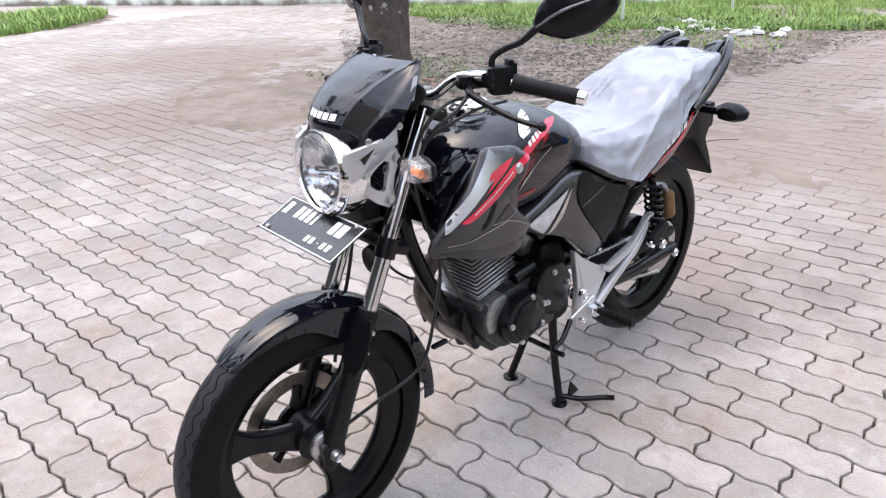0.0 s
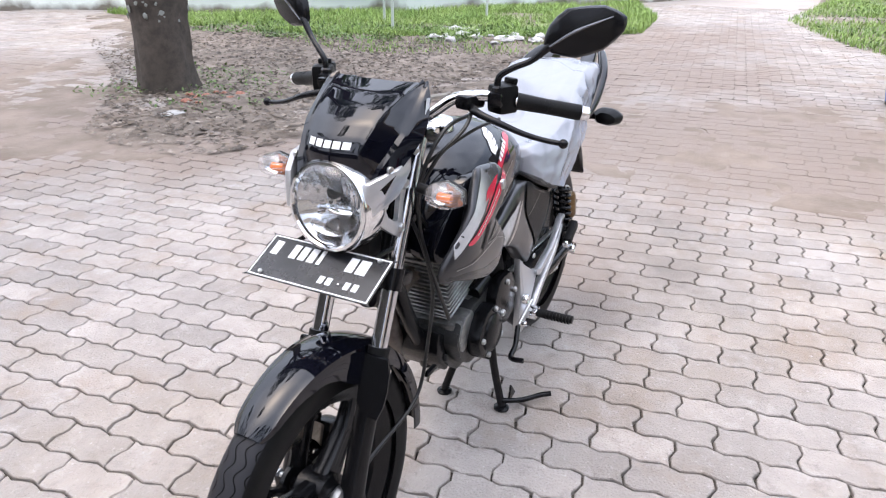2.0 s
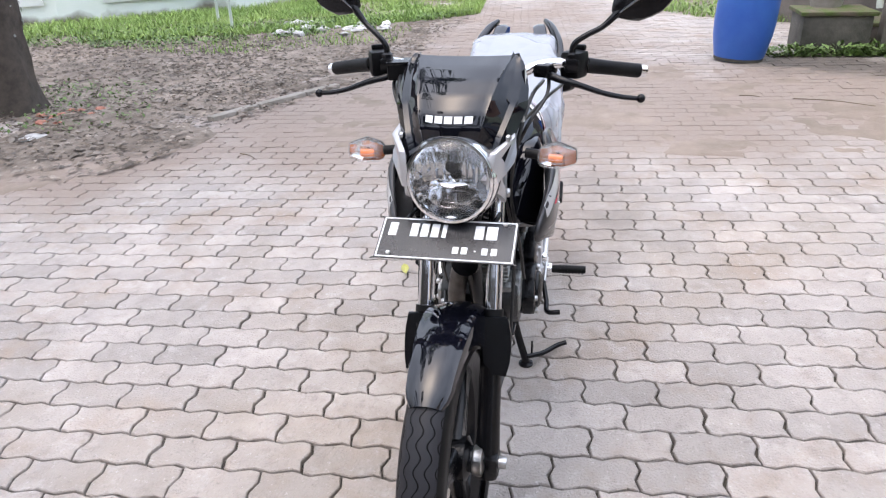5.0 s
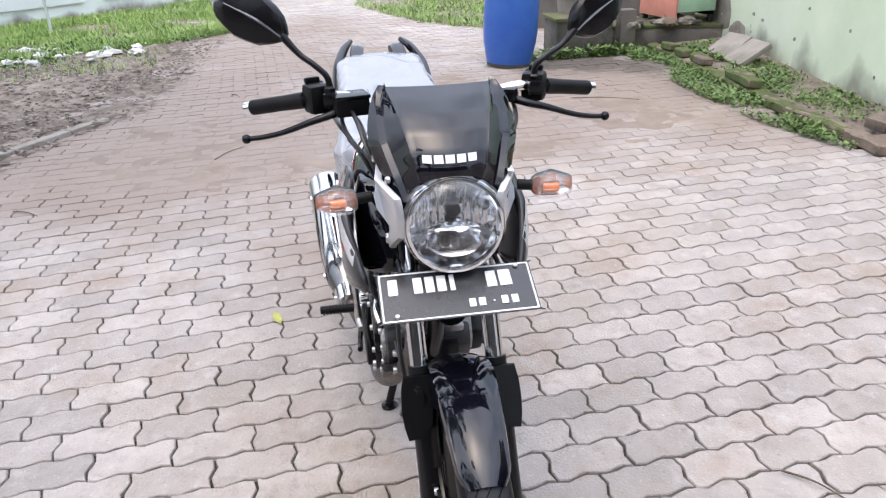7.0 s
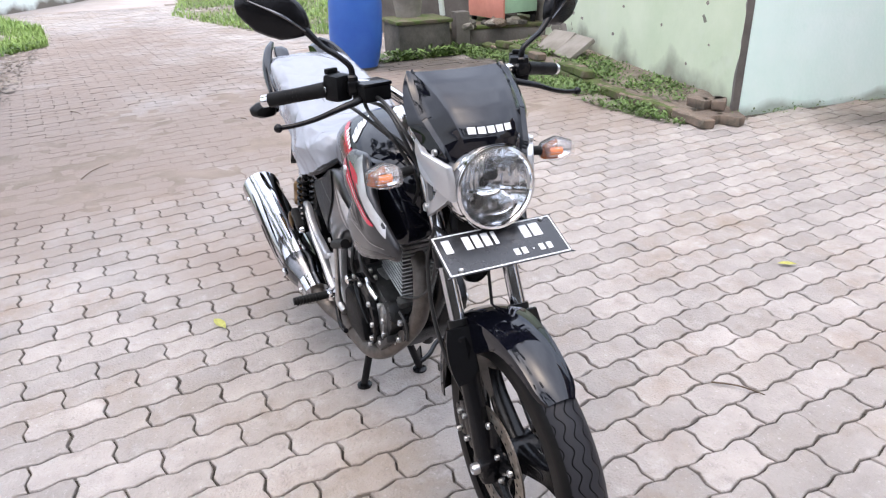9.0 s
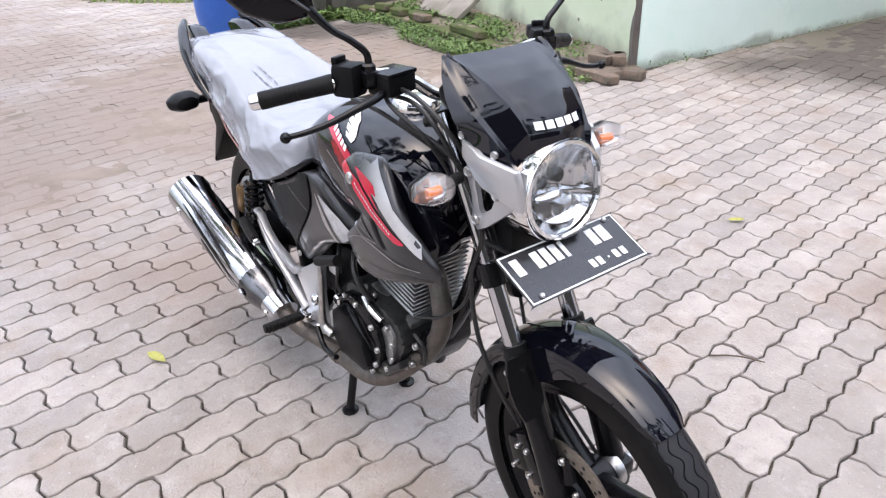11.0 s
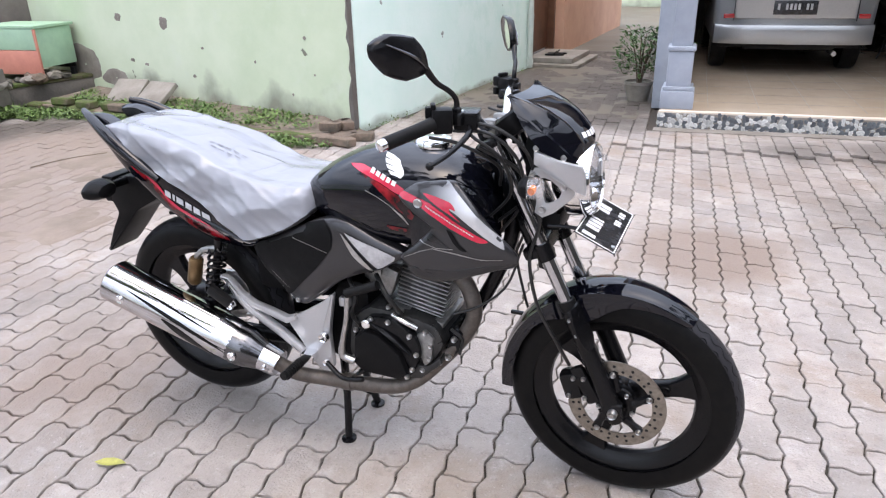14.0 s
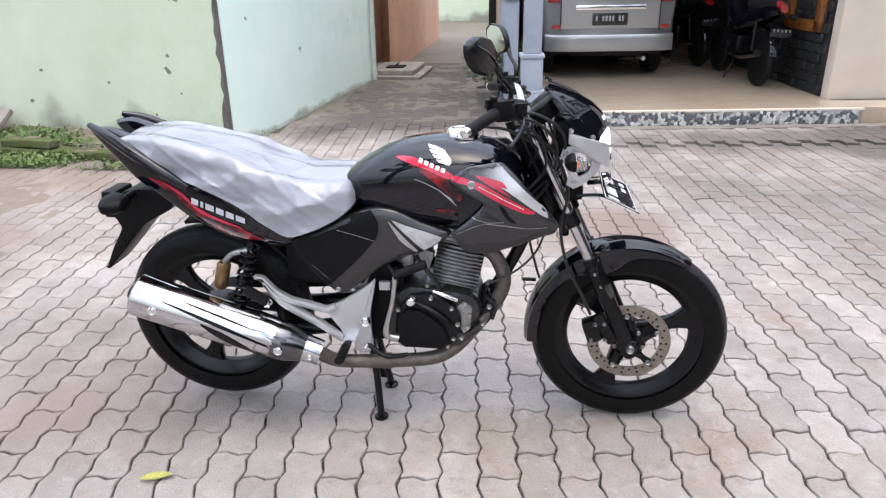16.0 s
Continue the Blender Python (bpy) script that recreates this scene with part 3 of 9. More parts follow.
def rounded(outline, steps=4):
    """A smooth closed outline through the given corners."""
    p = [Vector((*q, 0)) for q in outline]
    k, out = len(p), []
    for i in range(k):
        a, b, c, d = p[i - 1], p[i], p[(i + 1) % k], p[(i + 2) % k]
        for s in range(steps):
            t = s / steps
            # tight: half the tangent length, so that corners stay recognisable
            m0, m1 = (c - a) * 0.28, (d - b) * 0.28
            q = (2 * t ** 3 - 3 * t * t + 1) * b + (t ** 3 - 2 * t * t + t) * m0 + (-2 * t ** 3 + 3 * t * t) * c + (t ** 3 - t * t) * m1
            out.append((q.x, q.y))
    return out


def flat_bar(points, width, y0, y1, bevel=0.003):
    """A flat bar cut along a line in x and z, its width given point by point."""
    left, right = [], []
    for i, (x, z) in enumerate(points):
        a, c = points[max(0, i - 1)], points[min(len(points) - 1, i + 1)]
        d = Vector((c[0] - a[0], c[1] - a[1])).normalized()
        w = width[i] / 2
        left.append((x - d.y * w, z + d.x * w))
        right.append((x + d.y * w, z - d.x * w))
    return prism(left + right[::-1], y0, y1, bevel)


def panel(outline, depth, side, bulge=0.012, thick=0.02, steps=4, centre=None):
    """A domed body panel: outline in x and z, depth(x, z) its distance from the middle plane, side 1 or -1."""
    o = rounded(outline, steps) if steps > 1 else list(outline)
    cx = sum(q[0] for q in o) / len(o) if centre is None else centre[0]
    cz = sum(q[1] for q in o) / len(o) if centre is None else centre[1]
    bm = bmesh.new()
    rings = []
    for s, off in ((0.97, -thick), (1.0, -thick * 0.6), (1.0, -0.004), (0.985, 0.0), (0.93, bulge * 0.35), (0.8, bulge * 0.7), (0.6, bulge * 0.9), (0.35, bulge), (0.12, bulge)):
        ring = []
        for x, z in o:
            px, pz = cx + (x - cx) * s, cz + (z - cz) * s
            ring.append((px, side * (depth(px, pz) + off), pz))
        rings.append(ring)
    ring_surface(bm, rings)
    return bm


def cast_on(outline, target, side, lift=0.0015, steps=3, cuts=2):
    """A sticker: the outline in x and z, laid on the side of a mesh from outside."""
    from mathutils.bvhtree import BVHTree
    tree = BVHTree.FromPolygons([v.co for v in target.vertices], [p.vertices for p in target.polygons])
    bm = bmesh.new()
    o = rounded(outline, steps) if steps > 1 else list(outline)
    # the frame's slight turn carries the left side back
    back = 0.0135 if side > 0 else 0.0
    bm.faces.new([bm.verts.new((x - back, 0, z)) for x, z in o])
    bmesh.ops.triangulate(bm, faces=bm.faces[:])
    for _ in range(cuts):
        long = [e for e in bm.edges if e.calc_length() > 0.012]
        if long:
            bmesh.ops.subdivide_edges(bm, edges=long, cuts=1)
            bmesh.ops.triangulate(bm, faces=bm.faces[:])
    dead = []
    for v in bm.verts:
        hit_, normal, _, _ = tree.ray_cast(Vector((v.co.x, side * 1.0, v.co.z)), Vector((0, -side, 0)))
        if hit_ is None:
            dead.append(v)
        else:
            if normal.y * side < 0:
                normal = -normal
            v.co = hit_ + normal * lift
    bmesh.ops.delete(bm, geom=dead, context="VERTS")
    return bm


def moved(bm, m):
    """Lays a mesh by a matrix, or by the chassis below, which also trims its lengths."""
    if isinstance(m, Matrix):
        bm.transform(m)
    else:
        for v in bm.verts:
            v.co = m @ v.co
    return bm


def mirrored(bm):
    for v in bm.verts:
        v.co.y = -v.co.y
    bmesh.ops.reverse_faces(bm, faces=bm.faces)
    return bm

# ---- the place ----
CORNER = (-2.45, 3.45)                      # where the two green walls meet


def strip_wall(name, a, b, height, thick, mat, label, z0=-0.1, side=1):
    """A straight wall from a to b, its visible face on the line, its body behind it."""
    a, b = Vector((*a, 0)), Vector((*b, 0))
    d = (b - a).normalized()
    nrm = Vector((-d.y, d.x, 0)) * side
    bm = bmesh.new()
    n = max(2, int((b - a).length / 0.5))
    rings = []
    for i in range(n + 1):
        p = a.lerp(b, i / n)
        rings.append([p + Vector((0, 0, z0)), p + Vector((0, 0, height)), p + nrm * thick + Vector((0, 0, height)), p + nrm * thick + Vector((0, 0, z0))])
    ring_surface(bm, rings)
    return thing(name, label, "wall", bm, mat, kind="structure", smooth=False)


wall_a = strip_wall("wall_green", CORNER, (-7.30, 4.22), 2.45, 0.16, GREEN_WALL, "pale green plastered wall, stained and flaking at its foot", side=-1)
wall_b = strip_wall("wall_mint", (CORNER[0] + 0.028, CORNER[1] + 0.03), (-2.17, 7.32), 2.45, 0.05, MINT_WALL, "mint green plastered wall beside the alley", side=1)
# the bare edge where the green wall's plaster has broken away
bm = bmesh.new()
rng = random.Random(3)
rows_ = []
for i in range(31):
    z = -0.05 + 2.5 * i / 30
    w = 0.006 + 0.030 * rng.random() ** 2.0 + (0.03 if z < 0.45 else 0)
    rows_.append([(CORNER[0] - w, CORNER[1] + w * 0.15 - 0.004, z), (CORNER[0] + 0.020, CORNER[1] - 0.040, z), (CORNER[0] + 0.020, CORNER[1] + 0.05, z), (CORNER[0] - w, CORNER[1] + 0.06, z)])
ring_surface(bm, rows_)
thing("wall_edge", "broken bare plaster edge of the green wall", "wall edge", bm, GRIMY, kind="structure")
# holes and bare patches where the green wall's plaster has come off
WALL_U = (Vector((-7.30, 4.22, 0)) - Vector((*CORNER, 0))).normalized()
WALL_N = Vector((WALL_U.y, -WALL_U.x, 0))
WALL_N = WALL_N if WALL_N.y < 0 else -WALL_N


def plaster_scar(u, z, r, mat, wide=1.0, seed=0):
    """A ragged patch on the wall's face, its rim standing a little proud."""
    c = Vector((*CORNER, 0)) + WALL_U * u + Vector((0, 0, z))
    b = bmesh.new()
    rings_ = []
    for scale, lift in ((1.0, 0.0005), (0.93, 0.004), (0.6, 0.003), (0.05, 0.002)):
        ring = []
        for k in range(28):
            a = 2 * math.pi * k / 28
            rr = r * scale * (1 + 0.38 * noise.noise(Vector((math.cos(a) * 1.4 + seed * 7, math.sin(a) * 1.4, 0))) + 0.16 * noise.noise(Vector((math.cos(a) * 5, math.sin(a) * 5, seed))))
            ring.append(c + WALL_U * (rr * wide * math.cos(a)) + Vector((0, 0, rr * math.sin(a))) + WALL_N * lift)
        rings_.append(ring)
    ring_surface(b, rings_, caps=False)
    part("plaster_scar", b, mat, wall_a, "bare grey patch of broken plaster")


for i, (u, z, r, mat, wide) in enumerate(((3.17, 0.859, 0.046, CONCRETE, 1.1), (2.42, 0.825, 0.066, CONCRETE, 0.95), (1.87, 0.607, 0.013, CONCRETE, 1.6), (0.505, 0.758, 0.015, CONCRETE, 1.2),
                                          (0.705, 0.261, 0.013, CONCRETE, 1.0), (3.95, 0.33, 0.19, CONCRETE, 1.7), (3.40, 0.22, 0.10, CONCRETE, 2.2), (3.04, 0.43, 0.018, CONCRETE, 2.2),
                                          (2.80, 0.40, 0.016, CONCRETE, 2.0), (1.15, 0.52, 0.014, CONCRETE, 1.0), (2.05, 0.33, 0.018, CONCRETE, 1.3), (0.42, 0.45, 0.010, CONCRETE, 1.0))):
    plaster_scar(u, z, r, mat, wide, i + 1)
# the far end of the mint wall: door recess and salmon wall
strip_wall("wall_recess", (-2.17, 7.32), (-2.42, 7.34), 2.45, 0.12, MINT_WALL, "mint green return beside the door", side=-1)
strip_wall("wall_salmon", (-2.10, 8.75), (-2.15, 13.2), 3.0, 0.2, SALMON, "salmon painted house wall along the alley", side=1)
strip_wall("wall_alley_end", (-6.0, 19.0), (2.0, 18.0), 3.0, 0.2, GREEN_WALL, "green wall at the end of the alley", side=1)
door = thing("door_1", "closed brown wooden door in the alley", "door", kind="structure")
part("leaf", box((0.05, 1.3, 2.1), (-2.34, 8.02, 1.16), 0.008), WOOD, door)
for y in (7.37, 8.68):
    part("door_post", box((0.12, 0.07, 2.25), (-2.28, y, 1.12), 0.008), WOOD, door)
part("lintel", box((0.12, 1.4, 0.10), (-2.28, 8.02, 2.29), 0.008), WOOD, door)
pipe = thing("drain_pipe", "pale green drain pipe down the wall's end", "pipe", kind="structure")
part("pipe_run", tube([(-2.12, 7.25, 0.02), (-2.12, 7.25, 2.45)], 0.035, 14), PVC, pipe)
for z in (0.06, 0.62):
    part("pipe_collar", tube([(-2.12, 7.25, z), (-2.12, 7.25, z + 0.06)], 0.042, 14), PVC, pipe)
step = thing("door_step", "low concrete doorstep in the alley", "step", kind="structure")
part("tread", box((0.62, 0.95, 0.07), (-1.95, 8.00, 0.075), 0.012), CONCRETE, step)
part("lower_tread", box((0.74, 1.15, 0.05), (-1.90, 7.98, 0.018), 0.012), CONCRETE, step)
for y in (7.78, 7.92):
    s = thing("sandal", "dark rubber sandal on the doorstep", "sandal", group="sandals on the doorstep")
    part("sole", prism(rounded([(-0.12, -0.03), (-0.05, -0.045), (0.06, -0.035), (0.12, -0.03), (0.13, 0.02), (0.06, 0.045), (-0.05, 0.04), (-0.12, 0.03)], 3), 0, 0.02, 0.004), RUBBER, s)
    part("strap", tube([(-0.0, 0.02, -0.045), (0.03, 0.055, 0), (0.0, 0.02, 0.045)], 0.008, 8), RUBBER, s)
    s.matrix_basis = Matrix.Translation((-1.95, y, 0.112)) @ Matrix.Rotation(radians(90), 4, "X") @ Matrix.Rotation(radians(10), 4, "Y")

# ---- the porch with the van ----
UX = Vector((0.990, 0.138, 0))              # along the porch front
UY = Vector((-0.10, 0.995, 0))              # into the porch
PORCH = Matrix(((UX.x, UY.x, 0, -0.085), (UX.y, UY.y, 0, 4.36), (0, 0, 1, 0), (0, 0, 0, 1)))
PZ = 0.15


def pb(size, centre, bevel=0.004):
    return moved(box(size, centre, bevel), PORCH)


thing("porch_floor", "beige glazed tile floor of the car porch", "floor", pb((6.4, 7.0, 0.2), (3.215, 3.62, PZ - 0.1), 0.002), TILE, kind="structure", smooth=False)
tile_joint = bmesh.new()
for i in range(1, 16):
    box((6.3, 0.004, 0.002), (3.13, 0.12 + i * 0.4, PZ), 0, tile_joint)
for i in range(1, 16):
    box((0.004, 6.5, 0.002), (i * 0.4, 3.5, PZ), 0, tile_joint)
thing("tile_joints", "thin grout lines between the porch tiles", "grout", moved(tile_joint, PORCH), CONCRETE, kind="structure", smooth=False)
riser = thing("porch_step", "porch step faced with black and white pebbles", "step", moved(box((3.15, 0.10, 0.15), (1.575, 0.055, 0.072), 0.006), PORCH), CONCRETE, kind="structure")
# pebbles set in the step's face
rng = random.Random(8)
pebs = []
for shape in range(6):
    b = bmesh.new()
    bmesh.ops.create_icosphere(b, subdivisions=1, radius=0.5)
    for v in b.verts:
        v.co = Vector((v.co.x, v.co.y * 0.5, v.co.z)) * (1 + 0.25 * noise.noise(v.co * 2 + Vector((shape * 7, 0, 0))))
    me = finish(b, PEBBLE_W if shape in (0, 2, 4) else PEBBLE_G)
    pebs.append(me)
x = 0.014
far_pebbles = bmesh.new()
while x < 3.13:
    z = 0.014
    while z < 0.142:
        sz = 0.024 + 0.022 * rng.random()
        which = rng.randrange(6)
        place_ = PORCH @ Matrix.Translation((x + rng.uniform(-0.007, 0.007), 0.004, z)) @ Matrix.Rotation(rng.uniform(0, 3.1), 4, "Y") @ Matrix.Diagonal((sz * 1.5, 0.018, sz, 1))
        if x < 1.75:
            ob = new("pebble", pebs[which])
            ob.parent = riser
            ob.matrix_basis = place_
        else:
            other = bmesh.new()
            other.from_mesh(pebs[which])
            mat_ = 0 if which in (0, 2, 4) else 1
            k0 = len(far_pebbles.faces)
            add_to(far_pebbles, other, place_)
            far_pebbles.faces.ensure_lookup_table()
            for f in far_pebbles.faces[k0:]:
                f.material_index = mat_
        z += sz * 0.92
    x += 0.030
me = finish(far_pebbles, PEBBLE_W)
me.materials.append(PEBBLE_G)
ob = new("pebbles", me)
ob.parent = riser
ob["kind"] = "stuff"
thing("porch_edge", "pale tile edge above the pebbled step", "tile edge", pb((3.16, 0.06, 0.014), (1.59, 0.04, PZ + 0.004), 0.003), CREAM, kind="structure")
apron = bmesh.new()
box((3.6, 0.12, 0.05), (1.78, -0.055, 0.000), 0.004, apron)
thing("kerb", "narrow concrete strip along the foot of the porch", "kerb", moved(apron, PORCH), CONCRETE, kind="structure")

col = thing("porch_column", "blue-grey painted porch column with a stepped base", "column", kind="structure")
for name, s, z0, z1 in (("plinth", 0.27, PZ, 0.30), ("base_moulding", 0.245, 0.30, 0.335), ("pedestal", 0.20, 0.335, 0.62), ("collar", 0.225, 0.62, 0.66), ("shaft", 0.165, 0.66, 3.7)):
    part(name, moved(box((s, s, z1 - z0), (0.14, 0.28, (z0 + z1) / 2), 0.012), PORCH), COLUMN, col)
wall_pl = thing("wall_side", "blue-grey low wall along the porch side", "wall", moved(box((0.14, 1.7, 1.1), (-0.02, 1.75, 0.55), 0.01), PORCH), COLUMN, kind="structure")
thing("wall_cap", "flat cap on the low porch wall", "wall cap", moved(box((0.20, 1.75, 0.05), (-0.02, 1.75, 1.13), 0.008), PORCH), COLUMN, kind="structure")
thing("wall_cream_side", "cream wall past the porch's low wall", "wall", moved(box((0.14, 4.2, 3.7), (0.05, 4.8, 1.85), 0.005), PORCH), CREAM, kind="structure")
thing("wall_cream", "cream painted house wall", "wall", moved(box((4.5, 0.15, 3.8), (5.32, 0.62, 1.82), 0.004), PORCH), CREAM, kind="structure")
thing("wall_plinth", "cream plinth course under the wall", "plinth", moved(box((4.5, 0.06, 0.16), (5.34, 0.52, 0.07), 0.006), PORCH), CREAM, kind="structure")
wall_dark = thing("wall_dark_stone", "wall faced with dark split stone inside the porch", "wall", moved(box((0.16, 6.3, 3.8), (3.15, 3.86, 1.82), 0.004), PORCH), DIM_STONE, kind="structure")
# stone courses on its face
stone_me = finish(box((0.03, 0.19, 0.092), (0, 0, 0), 0.01, segments=1), DIM_STONE)
rng = random.Random(5)
for k in range(14):
    for j in range(14):
        ob = new("stone", stone_me)
        ob.parent = wall_dark
        ob.matrix_basis = PORCH @ Matrix.Translation((3.062 + rng.uniform(-0.006, 0.006), 0.82 + j * 0.2 + (0.1 if k % 2 else 0), 0.20 + k * 0.1)) @ Matrix.Rotation(rng.uniform(-0.06, 0.06), 4, "Z")
# the back wall's dark colour stands in for shade deep in the porch
thing("wall_porch_back", "back wall of the porch, near black for the dim interior", "wall", moved(box((6.5, 0.15, 3.8), (3.1, 7.1, 1.82), 0.004), PORCH), DIM_STONE, kind="structure")
# unseen ceiling, set high so that more light reaches into the porch
thing("ceiling", "plain porch ceiling", "ceiling", moved(box((3.5, 7.2, 0.15), (1.55, 3.6, 3.78), 0.004), PORCH), CREAM, kind="structure")
win = thing("window_1", "varnished wooden window frame in the dark stone wall", "window", kind="structure")
for y0, y1, z0, z1 in ((0.85, 0.97, 0.75, 2.0), (1.55, 1.67, 0.75, 2.0), (0.85, 1.67, 0.75, 0.86), (0.85, 1.67, 1.9, 2.0)):
    part("window_frame", moved(box((0.10, y1 - y0, z1 - z0), (3.05, (y0 + y1) / 2, (z0 + z1) / 2), 0.006), PORCH), ORANGEWOOD, win)
part("pane", moved(box((0.01, 0.62, 1.1), (3.06, 1.26, 1.38), 0), PORCH), DARK, win)

# ---- the silver van, tail towards the yard ----
def minivan():
    v = thing("minivan", "silver minivan parked tail out in the porch", "van")
    W = 0.80

    def ring(y, z0, z1, w0, w1):
        return [(-w0, y, z0), (-w0 * 1.0, y, z0 + 0.1), (-W, y, (z0 + z1) * 0.5), (-w1, y, z1 - 0.1), (-w1 * 0.92, y, z1), (w1 * 0.92, y, z1), (w1, y, z1 - 0.1), (W, y, (z0 + z1) * 0.5), (w0, y, z0 + 0.1), (w0, y, z0)]
    b = bmesh.new()
    ring_surface(b, [ring(0.02, 0.48, 1.72, 0.74, 0.60), ring(0.06, 0.46, 1.80, 0.79, 0.66), ring(0.4, 0.40, 1.84, 0.80, 0.69), ring(2.6, 0.34, 1.84, 0.80, 0.69), ring(3.3, 0.34, 1.25, 0.79, 0.66), ring(3.9, 0.40, 0.95, 0.74, 0.60)])
    body = part("body", b, VANSILVER, v)
    bump = bmesh.new()
    o = [(-0.80, 0.10), (-0.79, -0.02), (-0.70, -0.085), (-0.4, -0.11), (0, -0.115), (0.4, -0.11), (0.70, -0.085), (0.79, -0.02), (0.80, 0.10)]
    rings = []
    for z, s in ((0.385, 0.90), (0.40, 0.96), (0.45, 1.0), (0.52, 1.0), (0.555, 0.97), (0.57, 0.90)):
        rings.append([(x * (1 if abs(x) > 0.75 else s), y * (1 if y > 0 else s) - (1 - s) * 0.0, z) for x, y in o] + [(0.78, 0.16, z), (-0.78, 0.16, z)])
    ring_surface(bump, rings)
    part("bumper", bump, VANSILVER, v, "silver rear bumper")
    part("tailgate", box((1.20, 0.03, 0.62), (0, -0.005, 0.94), 0.02), VANSILVER, v)
    part("tailgate_window", box((1.18, 0.02, 0.42), (0, 0.015, 1.46), 0.02), DARK, v)
    part("chrome_strip", box((0.86, 0.03, 0.055), (0, -0.028, 0.865), 0.014), CHROME, v, "chromed strip over the plate")
    np_ = part("number_plate", box((0.43, 0.012, 0.135), (0.0, -0.026, 0.735), 0.004), PLATE, v, "dark number plate with plain bars")
    for i, x in enumerate((-0.165, -0.085, -0.045, -0.005, 0.035, 0.115, 0.155)):
        part("plate_bar", box((0.024, 0.004, 0.058), (x, -0.033, 0.745), 0), SILVER, np_)
    for s in (-1, 1):
        lamp = part("tail_lamp", box((0.16, 0.05, 0.42), (s * 0.69, 0.0, 1.13), 0.02), TAIL_RED, v, "red tail lamp")
        part("reflector", box((0.11, 0.012, 0.045), (s * 0.66, -0.082, 0.66), 0.006), TAIL_RED, v)
        part("side_seam", box((0.008, 0.012, 0.66), (s * 0.605, -0.022, 0.94), 0.002), DARK, v)
        for y in (0.62, 3.05):
            w = part("wheel", revolve([(0.05, -0.085), (0.19, -0.085), (0.20, -0.09), (0.27, -0.085), (0.285, -0.05), (0.285, 0.05), (0.27, 0.085), (0.20, 0.09), (0.19, 0.085), (0.05, 0.085)], 28, "x", (s * 0.70, y, 0.285)), RUBBER, v)
            part("wheel_rim", revolve([(0, s * 0.07), (0.17, s * 0.075), (0.185, s * 0.088), (0.19, s * 0.06), (0, s * 0.05)], 24, "x", (s * 0.70, y, 0.285)), STEEL, w)
    part("underside", box((1.45, 3.4, 0.12), (0, 1.9, 0.38), 0.01), DARK, v)
    part("exhaust_tip", tube([(0.45, -0.02, 0.29), (0.45, 0.3, 0.29)], 0.025, 12), STEEL, v)
    part("tow_bar", box((0.9, 0.04, 0.05), (0, 0.10, 0.34), 0.005), DARK, v)
    # the body sits low on its wheels
    for ob in v.children:
        if not ob.name.startswith("wheel"):
            for q in ob.data.vertices:
                q.co.z -= 0.06
            for sub in ob.children:
                for q in sub.data.vertices:
                    q.co.z -= 0.06
    return v


van = minivan()
van.matrix_basis = Matrix.Translation((0.86, 6.62, PZ)) @ Matrix.Rotation(radians(7), 4, "Z") @ Matrix.Diagonal((0.94, 1, 1, 1))


